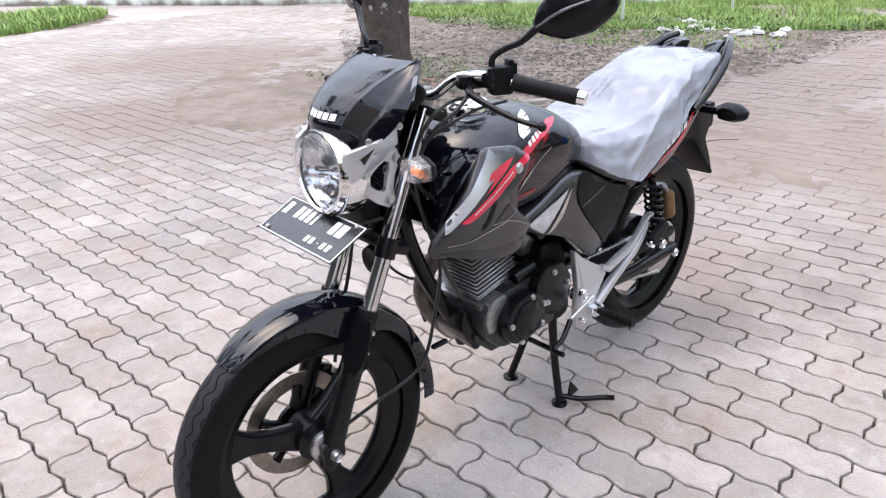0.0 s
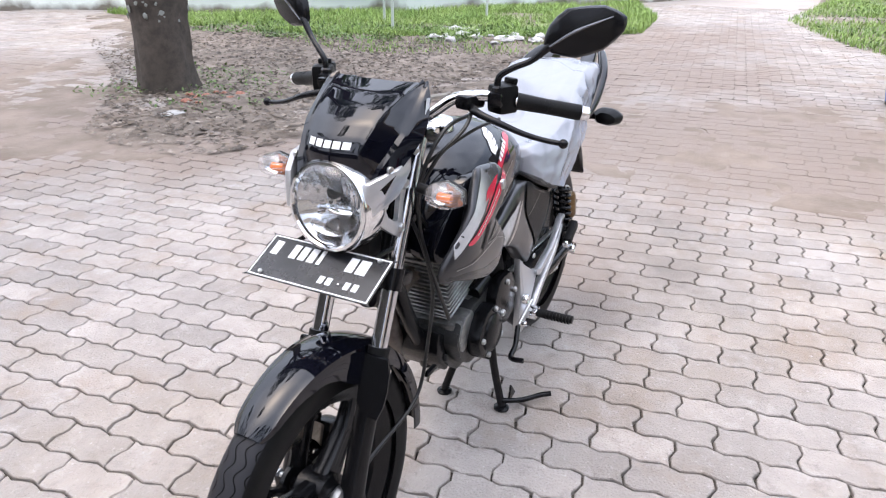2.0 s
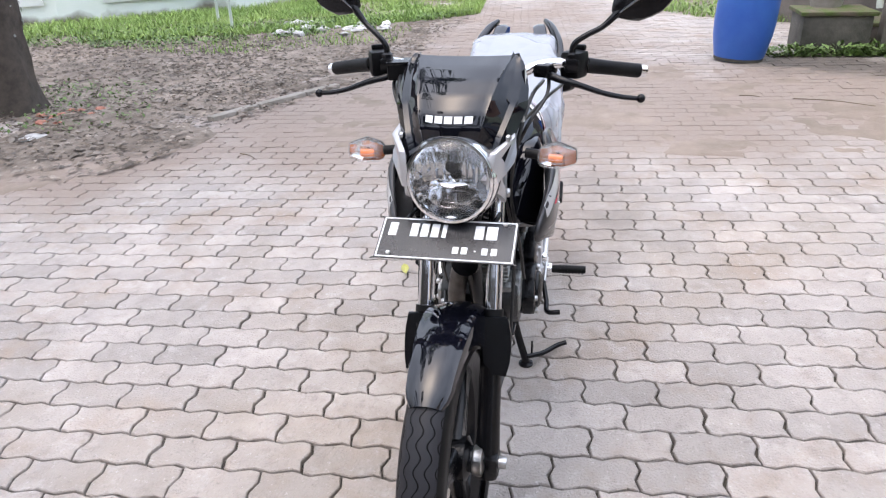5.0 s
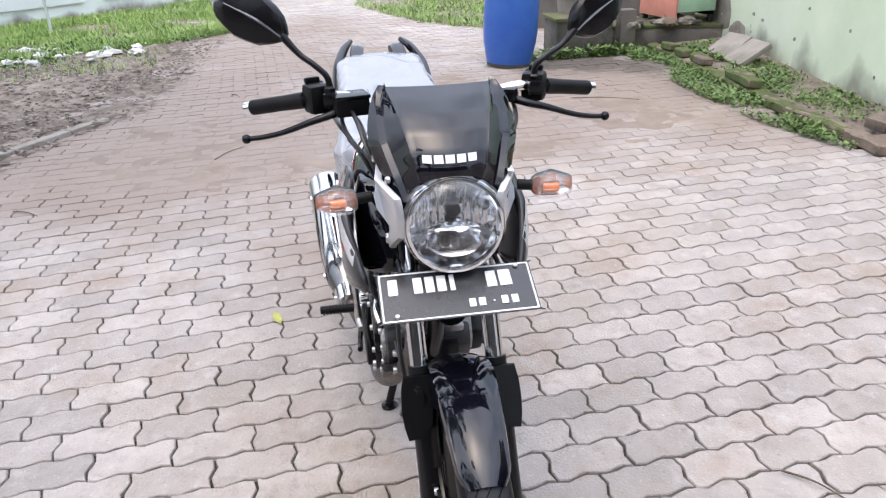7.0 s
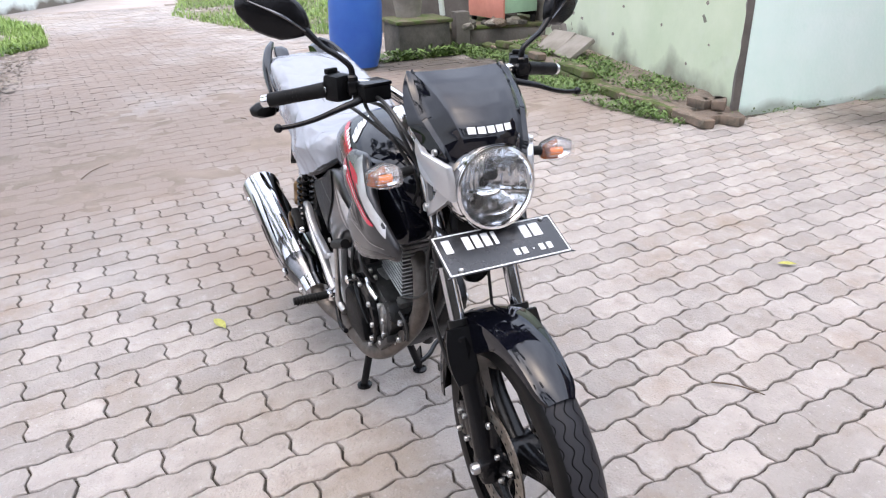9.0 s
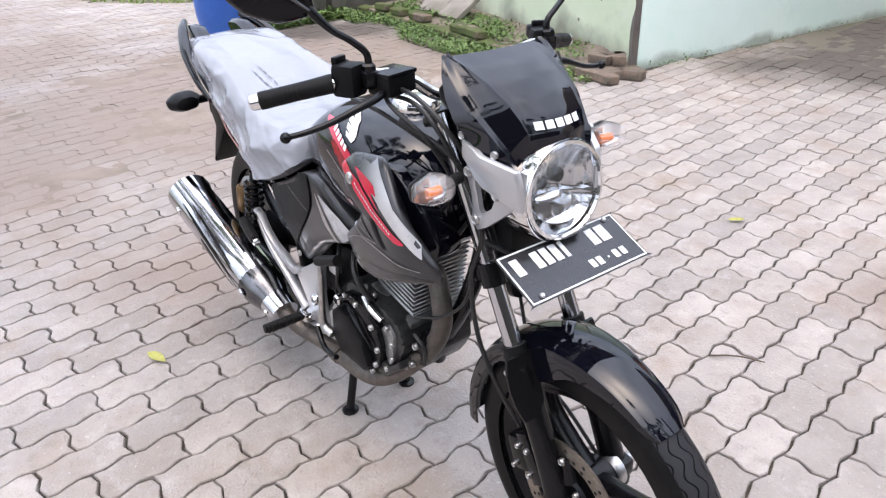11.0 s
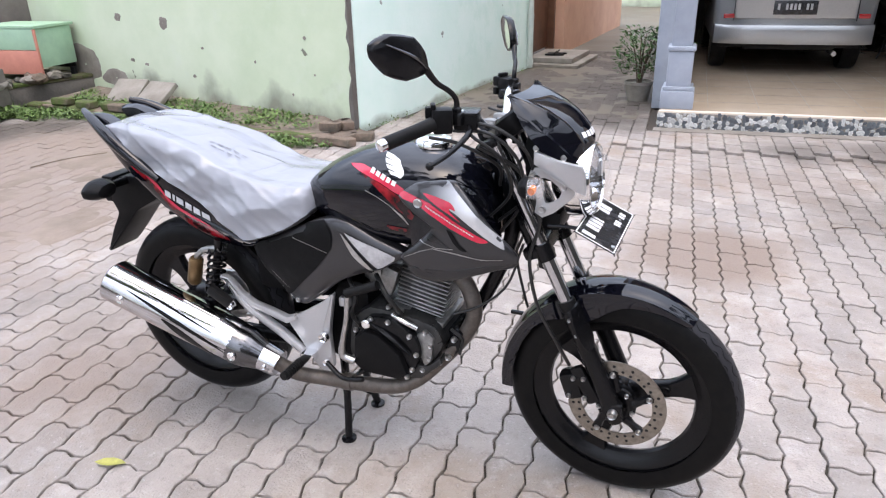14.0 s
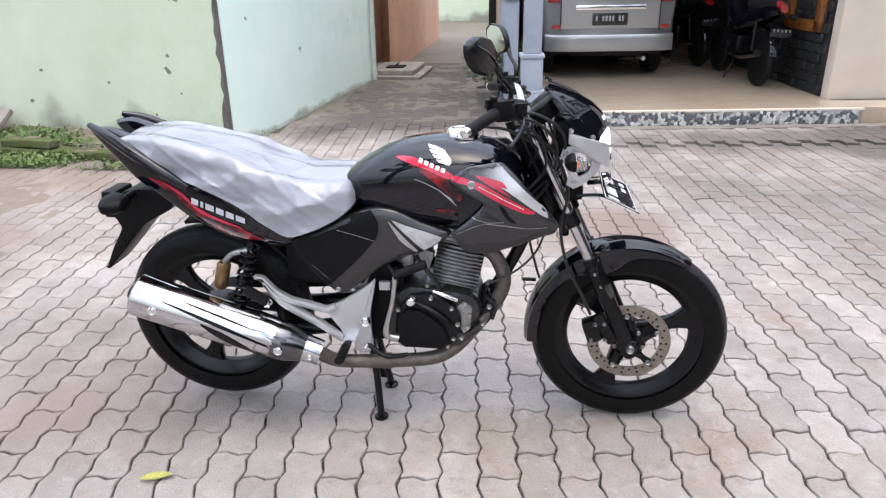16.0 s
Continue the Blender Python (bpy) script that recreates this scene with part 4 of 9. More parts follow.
# ---- a second motorcycle, dark in the porch ----
def parked_motorcycle():
    v = thing("parked_motorcycle", "dark small motorcycle with a red tail lamp, parked in the porch", "motorcycle")
    for y in (0.0, 1.22):
        w = part("wheel", revolve([(0.20, -0.03), (0.225, -0.042), (0.265, -0.042), (0.285, -0.02), (0.288, 0), (0.285, 0.02), (0.265, 0.042), (0.225, 0.042), (0.20, 0.03)], 32, "x", (0, y, 0.288)), RUBBER, v)
        part("wheel_rim", revolve([(0.185, -0.02), (0.205, -0.028), (0.205, 0.028), (0.185, 0.02)], 32, "x", (0, y, 0.288), closed_profile=True), DARKCHROME, w)
        sp = bmesh.new()
        for i in range(6):
            a = i * math.pi / 3
            tube([(0, y, 0.288), (0, y + 0.19 * math.cos(a), 0.288 + 0.19 * math.sin(a))], 0.012, 6, bm=sp)
        part("wheel_spider", sp, SATIN, w)
    part("body", tube([(0, -0.25, 0.80), (0, 0.0, 0.76), (0, 0.35, 0.68), (0, 0.7, 0.60), (0, 0.95, 0.75), (0, 1.02, 0.92)], [0.05, 0.09, 0.11, 0.10, 0.12, 0.09], 14), BLACK, v)
    part("seat", tube([(0, -0.22, 0.86), (0, 0.1, 0.82), (0, 0.45, 0.78)], [0.08, 0.12, 0.11], 12, flat=0.5), VINYL, v)
    part("engine", box((0.26, 0.34, 0.24), (0, 0.62, 0.38), 0.05), SATIN, v)
    part("tail_lamp", tube([(0, -0.29, 0.82), (0, -0.22, 0.83)], [0.055, 0.075], 14, flat=0.6), TAIL_RED, v, "red tail lamp")
    part("rear_mudguard", revolve([(0.325, -0.055), (0.335, 0), (0.325, 0.055), (0.318, 0.055), (0.328, 0), (0.318, -0.055)], 14, "x", (0, 0, 0.288), closed_profile=True, arc=(radians(20), radians(170))), BLACK, v)
    pl = part("number_plate", box((0.22, 0.01, 0.08), (0, -0.345, 0.58), 0.004), PLATE, v)
    for x in (-0.08, -0.04, 0.0, 0.04, 0.08):
        part("plate_bar", box((0.014, 0.004, 0.026), (x, -0.352, 0.605), 0), STEEL, pl)
    part("silencer", tube([(-0.13, 0.55, 0.28), (-0.14, 0.2, 0.30), (-0.14, -0.2, 0.36)], [0.02, 0.04, 0.042], 12), DARKCHROME, v)
    part("shock_absorber", tube([(-0.11, 0.02, 0.32), (-0.11, 0.06, 0.66)], 0.022, 10), SATIN, v)
    part("fork", tube([(0, 1.22, 0.288), (0, 1.06, 0.90)], 0.05, 10, flat=1.0), SATIN, v)
    part("handlebar", tube([(-0.33, 0.92, 0.98), (-0.12, 1.0, 0.98), (0.12, 1.0, 0.98), (0.33, 0.92, 0.98)], 0.012, 10), SATIN, v)
    part("headlamp", tube([(0, 1.10, 0.90), (0, 1.16, 0.90)], [0.09, 0.07], 16), CHROME, v)
    for s in (-1, 1):
        part("winker", tube([(s * 0.10, -0.24, 0.74), (s * 0.16, -0.24, 0.74)], [0.02, 0.03], 10), SATIN, v)
    part("side_stand", tube([(-0.05, 0.55, 0.28), (-0.18, 0.5, 0.01)], 0.010, 8), SATIN, v)
    return v


pm = parked_motorcycle()
pm.matrix_basis = Matrix.Translation((2.44, 6.15, PZ)) @ Matrix.Rotation(radians(7), 4, "Z") @ Matrix.Rotation(radians(4), 4, "Y")
pm2 = copy_thing(pm, Matrix.Translation((2.12, 7.75, PZ)) @ Matrix.Rotation(radians(12), 4, "Z") @ Matrix.Rotation(radians(-4), 4, "Y"))


# ---- pot plants ----
def leafy(n, spread, height, size, seed, base_z, droop=0.4):
    """A bush of many small folded leaves on thin stems."""
    r = random.Random(seed)
    b = bmesh.new()
    for i in range(n):
        a, u = r.uniform(0, 2 * math.pi), r.random() ** 0.6
        h = base_z + height * (0.15 + 0.85 * r.random())
        rad = spread * u * (0.55 + 0.45 * math.sin(math.pi * min(1, (h - base_z) / height)))
        p = Vector((rad * math.cos(a), rad * math.sin(a), h))
        d = Vector((math.cos(a) + r.uniform(-0.8, 0.8), math.sin(a) + r.uniform(-0.8, 0.8), r.uniform(-droop, 0.9))).normalized()
        sd = d.cross(Vector((0, 0, 1)) + Vector((r.uniform(-0.4, 0.4), r.uniform(-0.4, 0.4), 0))).normalized()
        up = sd.cross(d)
        s = size * r.uniform(0.6, 1.3)
        v = [b.verts.new(q) for q in (p, p + d * s * 0.5 + sd * s * 0.22 + up * s * 0.08, p + d * s, p + d * s * 0.5 - sd * s * 0.22 + up * s * 0.08)]
        mid = b.verts.new(p + d * s * 0.5 - up * 0.02 * s)
        b.faces.new((v[0], v[1], mid))
        b.faces.new((v[1], v[2], mid))
        b.faces.new((v[2], v[3], mid))
        b.faces.new((v[3], v[0], mid))
    return b


def pot_plant(at, r, h, leaf_h, spread, n, seed, label):
    p = thing("pot_plant", label, "pot plant", group="pot plants")
    part("pot", revolve([(0, 0), (r * 0.72, 0), (r * 0.95, h * 0.8), (r, h * 0.84), (r, h), (r * 0.9, h), (r * 0.86, h * 0.88), (0, h * 0.88)], 28), TERRACOTTA, p)
    st = bmesh.new()
    rr = random.Random(seed)
    for i in range(9):
        a = rr.uniform(0, 6.28)
        tube([(0.02 * math.cos(a), 0.02 * math.sin(a), h * 0.85), (spread * 0.25 * math.cos(a), spread * 0.25 * math.sin(a), h + leaf_h * 0.4), (spread * 0.6 * math.cos(a), spread * 0.6 * math.sin(a), h + leaf_h * 0.85)], [0.008, 0.006, 0.003], 6, 3, st)
    part("stem", st, TWIG, p)
    part("foliage", leafy(n, spread, leaf_h, 0.06, seed, h * 0.95), LEAF, p, smooth=False)
    p.matrix_basis = Matrix.Translation(at)
    return p


pot_plant((-0.46, 5.62, 0.0), 0.14, 0.19, 0.52, 0.27, 620, 4, "bushy green shrub in a dark weathered pot beside the porch")
pot_plant((-0.22, 5.95, 0.0), 0.13, 0.18, 0.50, 0.24, 420, 9, "second bushy shrub in a dark pot by the low wall")

# ---- blue drum ----
drum = thing("plastic_drum", "blue plastic drum with a dirty foot, standing on the paving", "drum")
part("drum_body", revolve([(0, 0.0), (0.205, 0.0), (0.222, 0.012), (0.246, 0.12), (0.268, 0.24), (0.276, 0.36), (0.276, 0.62), (0.268, 0.74), (0.246, 0.86), (0.230, 0.90), (0.236, 0.92), (0.236, 0.95), (0.222, 0.955), (0.215, 0.935), (0, 0.935)], 40), DRUM, drum)
part("drum_foot_dirt", revolve([(0.2235, 0.006), (0.2262, 0.024), (0.2292, 0.036)], 40, caps=False), DARKCONC, drum, "grey mud round the drum's foot")
drum.matrix_basis = Matrix.Translation((-5.78, 1.47, 0.0)) @ Matrix.Rotation(radians(-3), 4, "X")

# ---- planters, ledge and cabinet behind the drum ----
pl = thing("planter_block", "stained concrete planter block with moss", "planter", kind="")
part("block", box((0.55, 0.62, 0.36), (-6.35, 2.38, 0.18), 0.02), DARKCONC, pl)
part("cap_slab", box((0.60, 0.68, 0.04), (-6.35, 2.38, 0.38), 0.012), MOSS, pl)
pot_plant((-6.55, 2.36, 0.40), 0.20, 0.34, 0.42, 0.22, 180, 12, "weathered concrete pot with a thin green plant, on the planter block")
ledge = thing("masonry_ledge", "low mossy masonry ledge against the wall", "ledge")
LT = Matrix.Rotation(radians(-12), 3, "Z")
part("ledge_body", box((0.9, 1.5, 0.20), (-6.85, 3.45, 0.10), 0.03, turn=LT), GRIMY, ledge)
part("ledge_cap", box((0.92, 1.52, 0.04), (-6.85, 3.45, 0.215), 0.015, turn=LT), MOSS, ledge)
part("ledge_post", box((0.16, 0.18, 0.44), (-6.30, 2.92, 0.22), 0.02), GRIMY, ledge)
rng = random.Random(41)
for i in range(16):
    s = thing("rubble", "broken piece of concrete and brick heaped on the ledge", "rubble", group="rubble on the ledge")
    b = bmesh.new()
    bmesh.ops.create_icosphere(b, subdivisions=2, radius=1.0)
    for v in b.verts:
        v.co *= 1 + 0.45 * noise.noise(v.co * 1.3 + Vector((i * 5.0, 0, 0)))
    part("rubble_piece", b, (DARKCONC, BRICK, CONCRETE)[i % 3], s, smooth=False)
    k = rng.uniform(0.05, 0.12)
    s.matrix_basis = Matrix.Translation((-6.42 + rng.uniform(-0.15, 0.12), 3.35 + rng.uniform(-0.45, 0.55), 0.24 + k * 0.3)) @ Matrix.Rotation(rng.uniform(0, 3), 4, "Z") @ Matrix.Diagonal((k * 1.3, k, k * 0.6, 1))
cab = thing("wall_cabinet", "pink and mint painted cabinet standing on the ledge", "cabinet")
CB = Matrix.Translation((-6.76, 3.72, 0.295)) @ Matrix.Rotation(radians(8), 4, "Z")
part("front_board", moved(box((0.76, 0.03, 0.25), (0, -0.26, 0.125), 0.005), CB), PINK, cab)
part("front_board", moved(box((0.76, 0.03, 0.216), (0, -0.26, 0.362), 0.005), CB), MINTBOARD, cab)
part("side_board", moved(box((0.03, 0.49, 0.40), (0.365, 0.002, 0.27), 0.005), CB), MINTBOARD, cab)
part("side_board", moved(box((0.03, 0.49, 0.46), (-0.365, 0.002, 0.24), 0.005), CB), PINK, cab)
part("corner_strip", moved(box((0.024, 0.024, 0.46), (0.388, -0.266, 0.235), 0.004), CB), PINK, cab)
part("cabinet_back", moved(box((0.70, 0.02, 0.46), (0, 0.25, 0.24), 0.004), CB), DARK, cab)
part("cabinet_top", moved(box((0.80, 0.56, 0.03), (0.0, 0.0, 0.487), 0.005), CB), MINTBOARD, cab)
for x in (-0.33, 0.33):
    for y in (-0.22, 0.22):
        part("cabinet_foot", moved(box((0.05, 0.05, 0.08), (x, y, -0.02), 0.004), CB), DARK, cab)
strip_wall("wall_dark", (-8.4, 2.3), (-7.25, 4.3), 3.0, 0.16, GRIMY, "dark stained wall behind the planters", side=1)
part("conduit", tube([(-7.15, 3.05, 0.3), (-7.45, 2.9, 3.0)], 0.035, 12), PVC, thing("conduit_pipe", "slanting white pipe on the dark wall", "pipe"))
# two old slabs leaning on the green wall
for i, (x, y, a) in enumerate(((-5.20, 3.56, 8), (-4.78, 3.52, -4))):
    s = thing("stone_slab", "broken grey paving slab leaning on the green wall", "slab", box((0.36, 0.32, 0.05), (0, 0, 0), 0.012), CONCRETE, group="slabs leaning on the wall")
    s.matrix_basis = Matrix.Translation((x, y, 0.175)) @ Matrix.Rotation(radians(a), 4, "Z") @ Matrix.Rotation(radians(34), 4, "X")

# ---- brick-edged bed under the green wall ----
BED = [(-2.28, 3.02), (-3.1, 3.02), (-4.0, 3.08), (-5.0, 3.15), (-6.2, 3.22)]
bm = bmesh.new()
rings = []
for i, p in enumerate(spline([(*q, 0) for q in BED], 8)):
    back = CORNER[1] + (CORNER[0] - p.x) * 0.16
    low = min(1.0, i / 5)
    rings.append([(p.x, p.y - 0.01, -0.02)] + [(p.x, p.y + 0.02 + (back - p.y) * k / 6, low * (0.052 + 0.045 * k / 6 + 0.03 * noise.noise(Vector((p.x * 4, k, 0))))) for k in range(7)])
ring_surface(bm, rings, closed=False)
thing("planting_bed", "weedy earth bed behind the brick edging", "earth", bm, EARTH, kind="structure")
edging = thing("brick_edging", "mossy edging of old bricks along the bed", "brick edging", kind="structure")
brick_me = [finish(box((0.215, 0.11, 0.072), (0, 0, 0), 0.012, segments=1), m_) for m_ in (MOSS, BRICK)]
rng = random.Random(2)
path_ = spline([(*q, 0) for q in BED], 10)
acc, last = 0.0, None
for a, c in zip(path_, path_[1:]):
    d = (c - a)
    for course in range(2):
        ang = math.atan2(d.y, d.x)
        if course == 1 and (a.x > -3.4 or rng.random() < 0.72):
            continue
        n_ = max(1, round(d.length / 0.23))
        for j in range(n_):
            p = a.lerp(c, (j + 0.5) / n_)
            mossy = rng.random() < (0.9 if p.x < -3.2 else 0.4)
            ob = new("brick", brick_me[0 if mossy else 1])
            ob.parent = edging
            ob.matrix_basis = Matrix.Translation((p.x + rng.uniform(-0.02, 0.02) + course * 0.06, p.y + rng.uniform(-0.02, 0.02), 0.037 + course * 0.075)) @ Matrix.Rotation(ang + rng.uniform(-0.2, 0.2), 4, "Z") @ Matrix.Rotation(rng.uniform(-0.14, 0.14), 4, "X")
for i in range(7):
    s = thing("loose_brick", "loose broken brick at the end of the edging", "brick", group="loose bricks by the wall")
    part("brick_body", box((0.15 + 0.05 * rng.random(), 0.10, 0.07), (0, 0, 0.036), 0.014), BRICK, s)
    s.matrix_basis = Matrix.Translation((-2.34 + rng.uniform(-0.22, 0.10), 3.12 + rng.uniform(-0.03, 0.16), 0.0 if i < 4 else 0.07)) @ Matrix.Rotation(rng.uniform(0, 3), 4, "Z")


# ---- grass, weeds, earth ----
def inside(x, y, poly):
    c = False
    for (x0, y0), (x1, y1) in zip(poly, poly[1:] + poly[:1]):
        if (y0 > y) != (y1 > y) and x < (x1 - x0) * (y - y0) / (y1 - y0) + x0:
            c = not c
    return c


def blades(name, label, poly, n, height, width, mat, seed, lean=0.5, z=0.0, clump=1.5):
    """Grass over an area: single bent blades, denser in clumps."""
    r = random.Random(seed)
    xs, ys = [p[0] for p in poly], [p[1] for p in poly]
    verts, faces = [], []
    made = tries = 0
    while made < n and tries < n * 12:
        tries += 1
        x, y = r.uniform(min(xs), max(xs)), r.uniform(min(ys), max(ys))
        if not inside(x, y, poly) or noise.noise(Vector((x * clump, y * clump, seed))) < r.uniform(-0.55, 0.35):
            continue
        made += 1
        h, w, a = height * r.uniform(0.35, 1.2), width * r.uniform(0.6, 1.4), r.uniform(0, 6.283)
        dx, dy = math.cos(a), math.sin(a)
        b_ = r.uniform(0.1, lean) * h
        k = len(verts)
        verts += [(x - dy * w, y + dx * w, z), (x + dy * w, y - dx * w, z), (x + dx * b_ * 0.35 + dy * w * 0.8, y + dy * b_ * 0.35 - dx * w * 0.8, z + h * 0.6), (x + dx * b_ * 0.35 - dy * w * 0.8, y + dy * b_ * 0.35 + dx * w * 0.8, z + h * 0.6), (x + dx * b_, y + dy * b_, z + h)]
        faces += [(k, k + 1, k + 2, k + 3), (k + 3, k + 2, k + 4)]
    me = bpy.data.meshes.new("blades")
    me.from_pydata(verts, [], faces)
    me.materials.append(mat)
    return tagged(new(name, me), label, "grass", kind="stuff")


def weeds(name, label, poly, n, size, mat, seed, z=0.0, top=0.08, clump=2.0):
    """Low leafy weeds: small leaves lying and standing in tufts."""
    r = random.Random(seed)
    xs, ys = [p[0] for p in poly], [p[1] for p in poly]
    verts, faces = [], []
    made = tries = 0
    while made < n and tries < n * 12:
        tries += 1
        x, y = r.uniform(min(xs), max(xs)), r.uniform(min(ys), max(ys))
        if not inside(x, y, poly) or noise.noise(Vector((x * clump, y * clump, seed))) < r.uniform(-0.4, 0.3):
            continue
        made += 1
        p = Vector((x, y, z + top * r.random() ** 1.5))
        d = Vector((r.uniform(-1, 1), r.uniform(-1, 1), r.uniform(-0.1, 0.7))).normalized()
        sd = d.cross(Vector((r.uniform(-0.5, 0.5), r.uniform(-0.5, 0.5), 1))).normalized()
        s = size * r.uniform(0.5, 1.4)
        k = len(verts)
        verts += [tuple(p), tuple(p + d * s * 0.5 + sd * s * 0.28), tuple(p + d * s), tuple(p + d * s * 0.5 - sd * s * 0.28)]
        faces.append((k, k + 1, k + 2, k + 3))
    me = bpy.data.meshes.new("weeds")
    me.from_pydata(verts, [], faces)
    me.materials.append(mat)
    return tagged(new(name, me), label, "weeds", kind="stuff")


VERGE = [(-6.7, -8.6), (-6.75, -5.7), (-7.2, -4.7), (-7.6, -3.6), (-8.7, -2.3), (-9.5, -1.75), (-11.5, -2.0), (-13.3, -2.7), (-14.4, -3.1), (-10.3, -6.4), (-8.6, -8.7), (-7.4, -11.0)]
VERGE_R = [(-8.3, 2.1), (-8.9, 1.35), (-9.6, 0.95), (-10.6, 0.55), (-12.4, 0.0), (-18.0, 0.6), (-18.0, 5.5), (-8.6, 4.0), (-8.3, 2.4)]
VERGE_L = [(-1.0, -12.2), (-2.2, -12.7), (-3.2, -13.7), (-3.7, -14.8), (-3.2, -16.2), (2.5, -16.2), (3.0, -12.5)]
blades("grass_verge", "green grass verge in front of the boundary wall", VERGE, 42000, 0.115, 0.0050, GRASS, 11, 1.0, 0.0, 0.9)
blades("grass_patch", "tall green grass beside the drive", VERGE_R, 17000, 0.10, 0.006, GRASS, 12, 1.2, 0.0, 0.8)
weeds("drive_weeds", "low weeds among the grass beside the drive", VERGE_R, 6000, 0.05, WEED, 27, 0.0, 0.08, 1.2)
blades("grass_strip", "green grass on the far verge", VERGE_L, 16000, 0.17, 0.010, GRASS, 13, 1.1)
blades("sparse_grass", "sparse short grass tufts on the bare earth", [(-6.6, -2.3), (-9.5, -2.4), (-12.4, -3.1), (-10.0, -5.8), (-8.4, -7.6), (-6.4, -6.4), (-5.6, -4.2)], 5200, 0.055, 0.0055, GRASS, 27, 1.2, 0.012, 1.1)
weeds("verge_weeds", "low leafy weeds at the grass edge", [(-6.2, -8.0), (-6.3, -5.2), (-6.9, -4.1), (-7.4, -3.2), (-9.5, -1.75), (-8.6, -4.5), (-7.4, -7.5)], 7000, 0.05, WEED, 21)
weeds("bed_weeds", "low green weeds in and along the brick-edged bed", [(-2.30, 2.88), (-3.05, 2.70), (-4.0, 2.68), (-5.2, 2.72), (-6.35, 2.85), (-6.3, 3.2), (-4.6, 3.10), (-3.2, 3.0)], 9500, 0.030, WEED, 22, 0.0, 0.06)
weeds("wall_weeds", "green weeds at the foot of the wall", [(-2.75, 3.10), (-4.4, 3.16), (-5.8, 3.30), (-6.1, 3.85), (-4.2, 3.68), (-2.7, 3.47)], 6500, 0.032, WEED, 23, 0.06, 0.06)
weeds("planter_weeds", "weeds at the foot of the planters", [(-5.9, 1.75), (-5.95, 2.9), (-6.3, 3.0), (-6.2, 1.8)], 1500, 0.05, WEED, 24, 0.0, 0.10)
weeds("tree_weeds", "thin weeds round the tree's foot", [(-3.9, -5.6), (-2.5, -5.2), (-2.5, -3.5), (-3.1, -3.2), (-4.4, -4.0)], 900, 0.035, WEED, 25, 0.03, 0.05)
weeds("wall_foot_weeds", "small weeds at the foot of the mint wall", [(-2.44, 3.38), (-2.30, 3.38), (-2.05, 7.2), (-2.16, 7.2)], 260, 0.022, WEED, 26, 0.0, 0.03, 4)

# ---- boundary wall far behind ----
BW = [(-1.0, -22.5), (-4.47, -17.3), (-7.45, -11.9), (-8.7, -8.7), (-10.4, -6.4), (-15.2, -2.95), (-24.0, 2.0)]
for i, (a, b_) in enumerate(zip(BW, BW[1:])):
    strip_wall("wall_boundary_%d" % (i + 1), a, b_, 2.3, 0.15, FAR_WALL, "white and pale green boundary wall with a grimy foot", side=1)
for i, (a, b_, t0, t1, z0) in enumerate(((BW[2], BW[3], 0.30, 0.95, 0.30), (BW[3], BW[4], 0.25, 0.95, 0.28), (BW[4], BW[5], 0.10, 0.45, 0.26), (BW[4], BW[5], 0.52, 0.85, 0.26), (BW[1], BW[2], 0.1, 0.5, 0.3))):
    p, q = Vector((*a, 0)).lerp(Vector((*b_, 0)), t0), Vector((*a, 0)).lerp(Vector((*b_, 0)), t1)
    d = (q - p)
    off = Vector((d.y, -d.x, 0)).normalized() * 0.035
    mid = (p + q) / 2 + off
    m_ = Matrix.Translation((mid.x, mid.y, z0 + 0.6)) @ Matrix.Rotation(math.atan2(d.y, d.x), 4, "Z")
    thing("wall_panel", "white painted panel on the boundary wall", "wall panel", moved(box((d.length, 0.03, 1.2), (0, 0, 0), 0.01), m_), PANELWHITE, kind="structure")
for i, (x, y) in enumerate(((-8.65, -5.75), (-7.75, -5.02), (-9.9, -4.5))):
    thing("stake", "thin pale stake standing in the grass", "stake", tube([(x, y, 0), (x - 0.05, y, 1.8)], 0.022, 8), PVC, group="stakes on the verge")

# ---- tree ----
tree = thing("tree", "old tree with rough lichen-spotted bark, in bare earth", "tree")
bm = bmesh.new()
rings = []
for i in range(30):
    z = -0.05 + 3.6 * (i / 29) ** 1.3
    r = 0.225 + 0.06 * math.exp(-z * 5) + 0.015 * z + 0.03 * math.exp(-((z - 1.05) / 0.25) ** 2)
    ring = []
    for j in range(28):
        a = 2 * math.pi * j / 28
        d = 0.035 * noise.fractal(Vector((math.cos(a) * 2, math.sin(a) * 2, z * 2.2)), 1.0, 2.0, 4) + 0.03 * math.exp(-z * 4) * math.cos(a * 5)
        ring.append(((r + d) * math.cos(a) - 0.05 * z * 0.6, (r + d) * math.sin(a) - 0.03 * z, z))
    rings.append(ring)
ring_surface(bm, rings)
trunk = part("trunk", bm, BARK, tree)
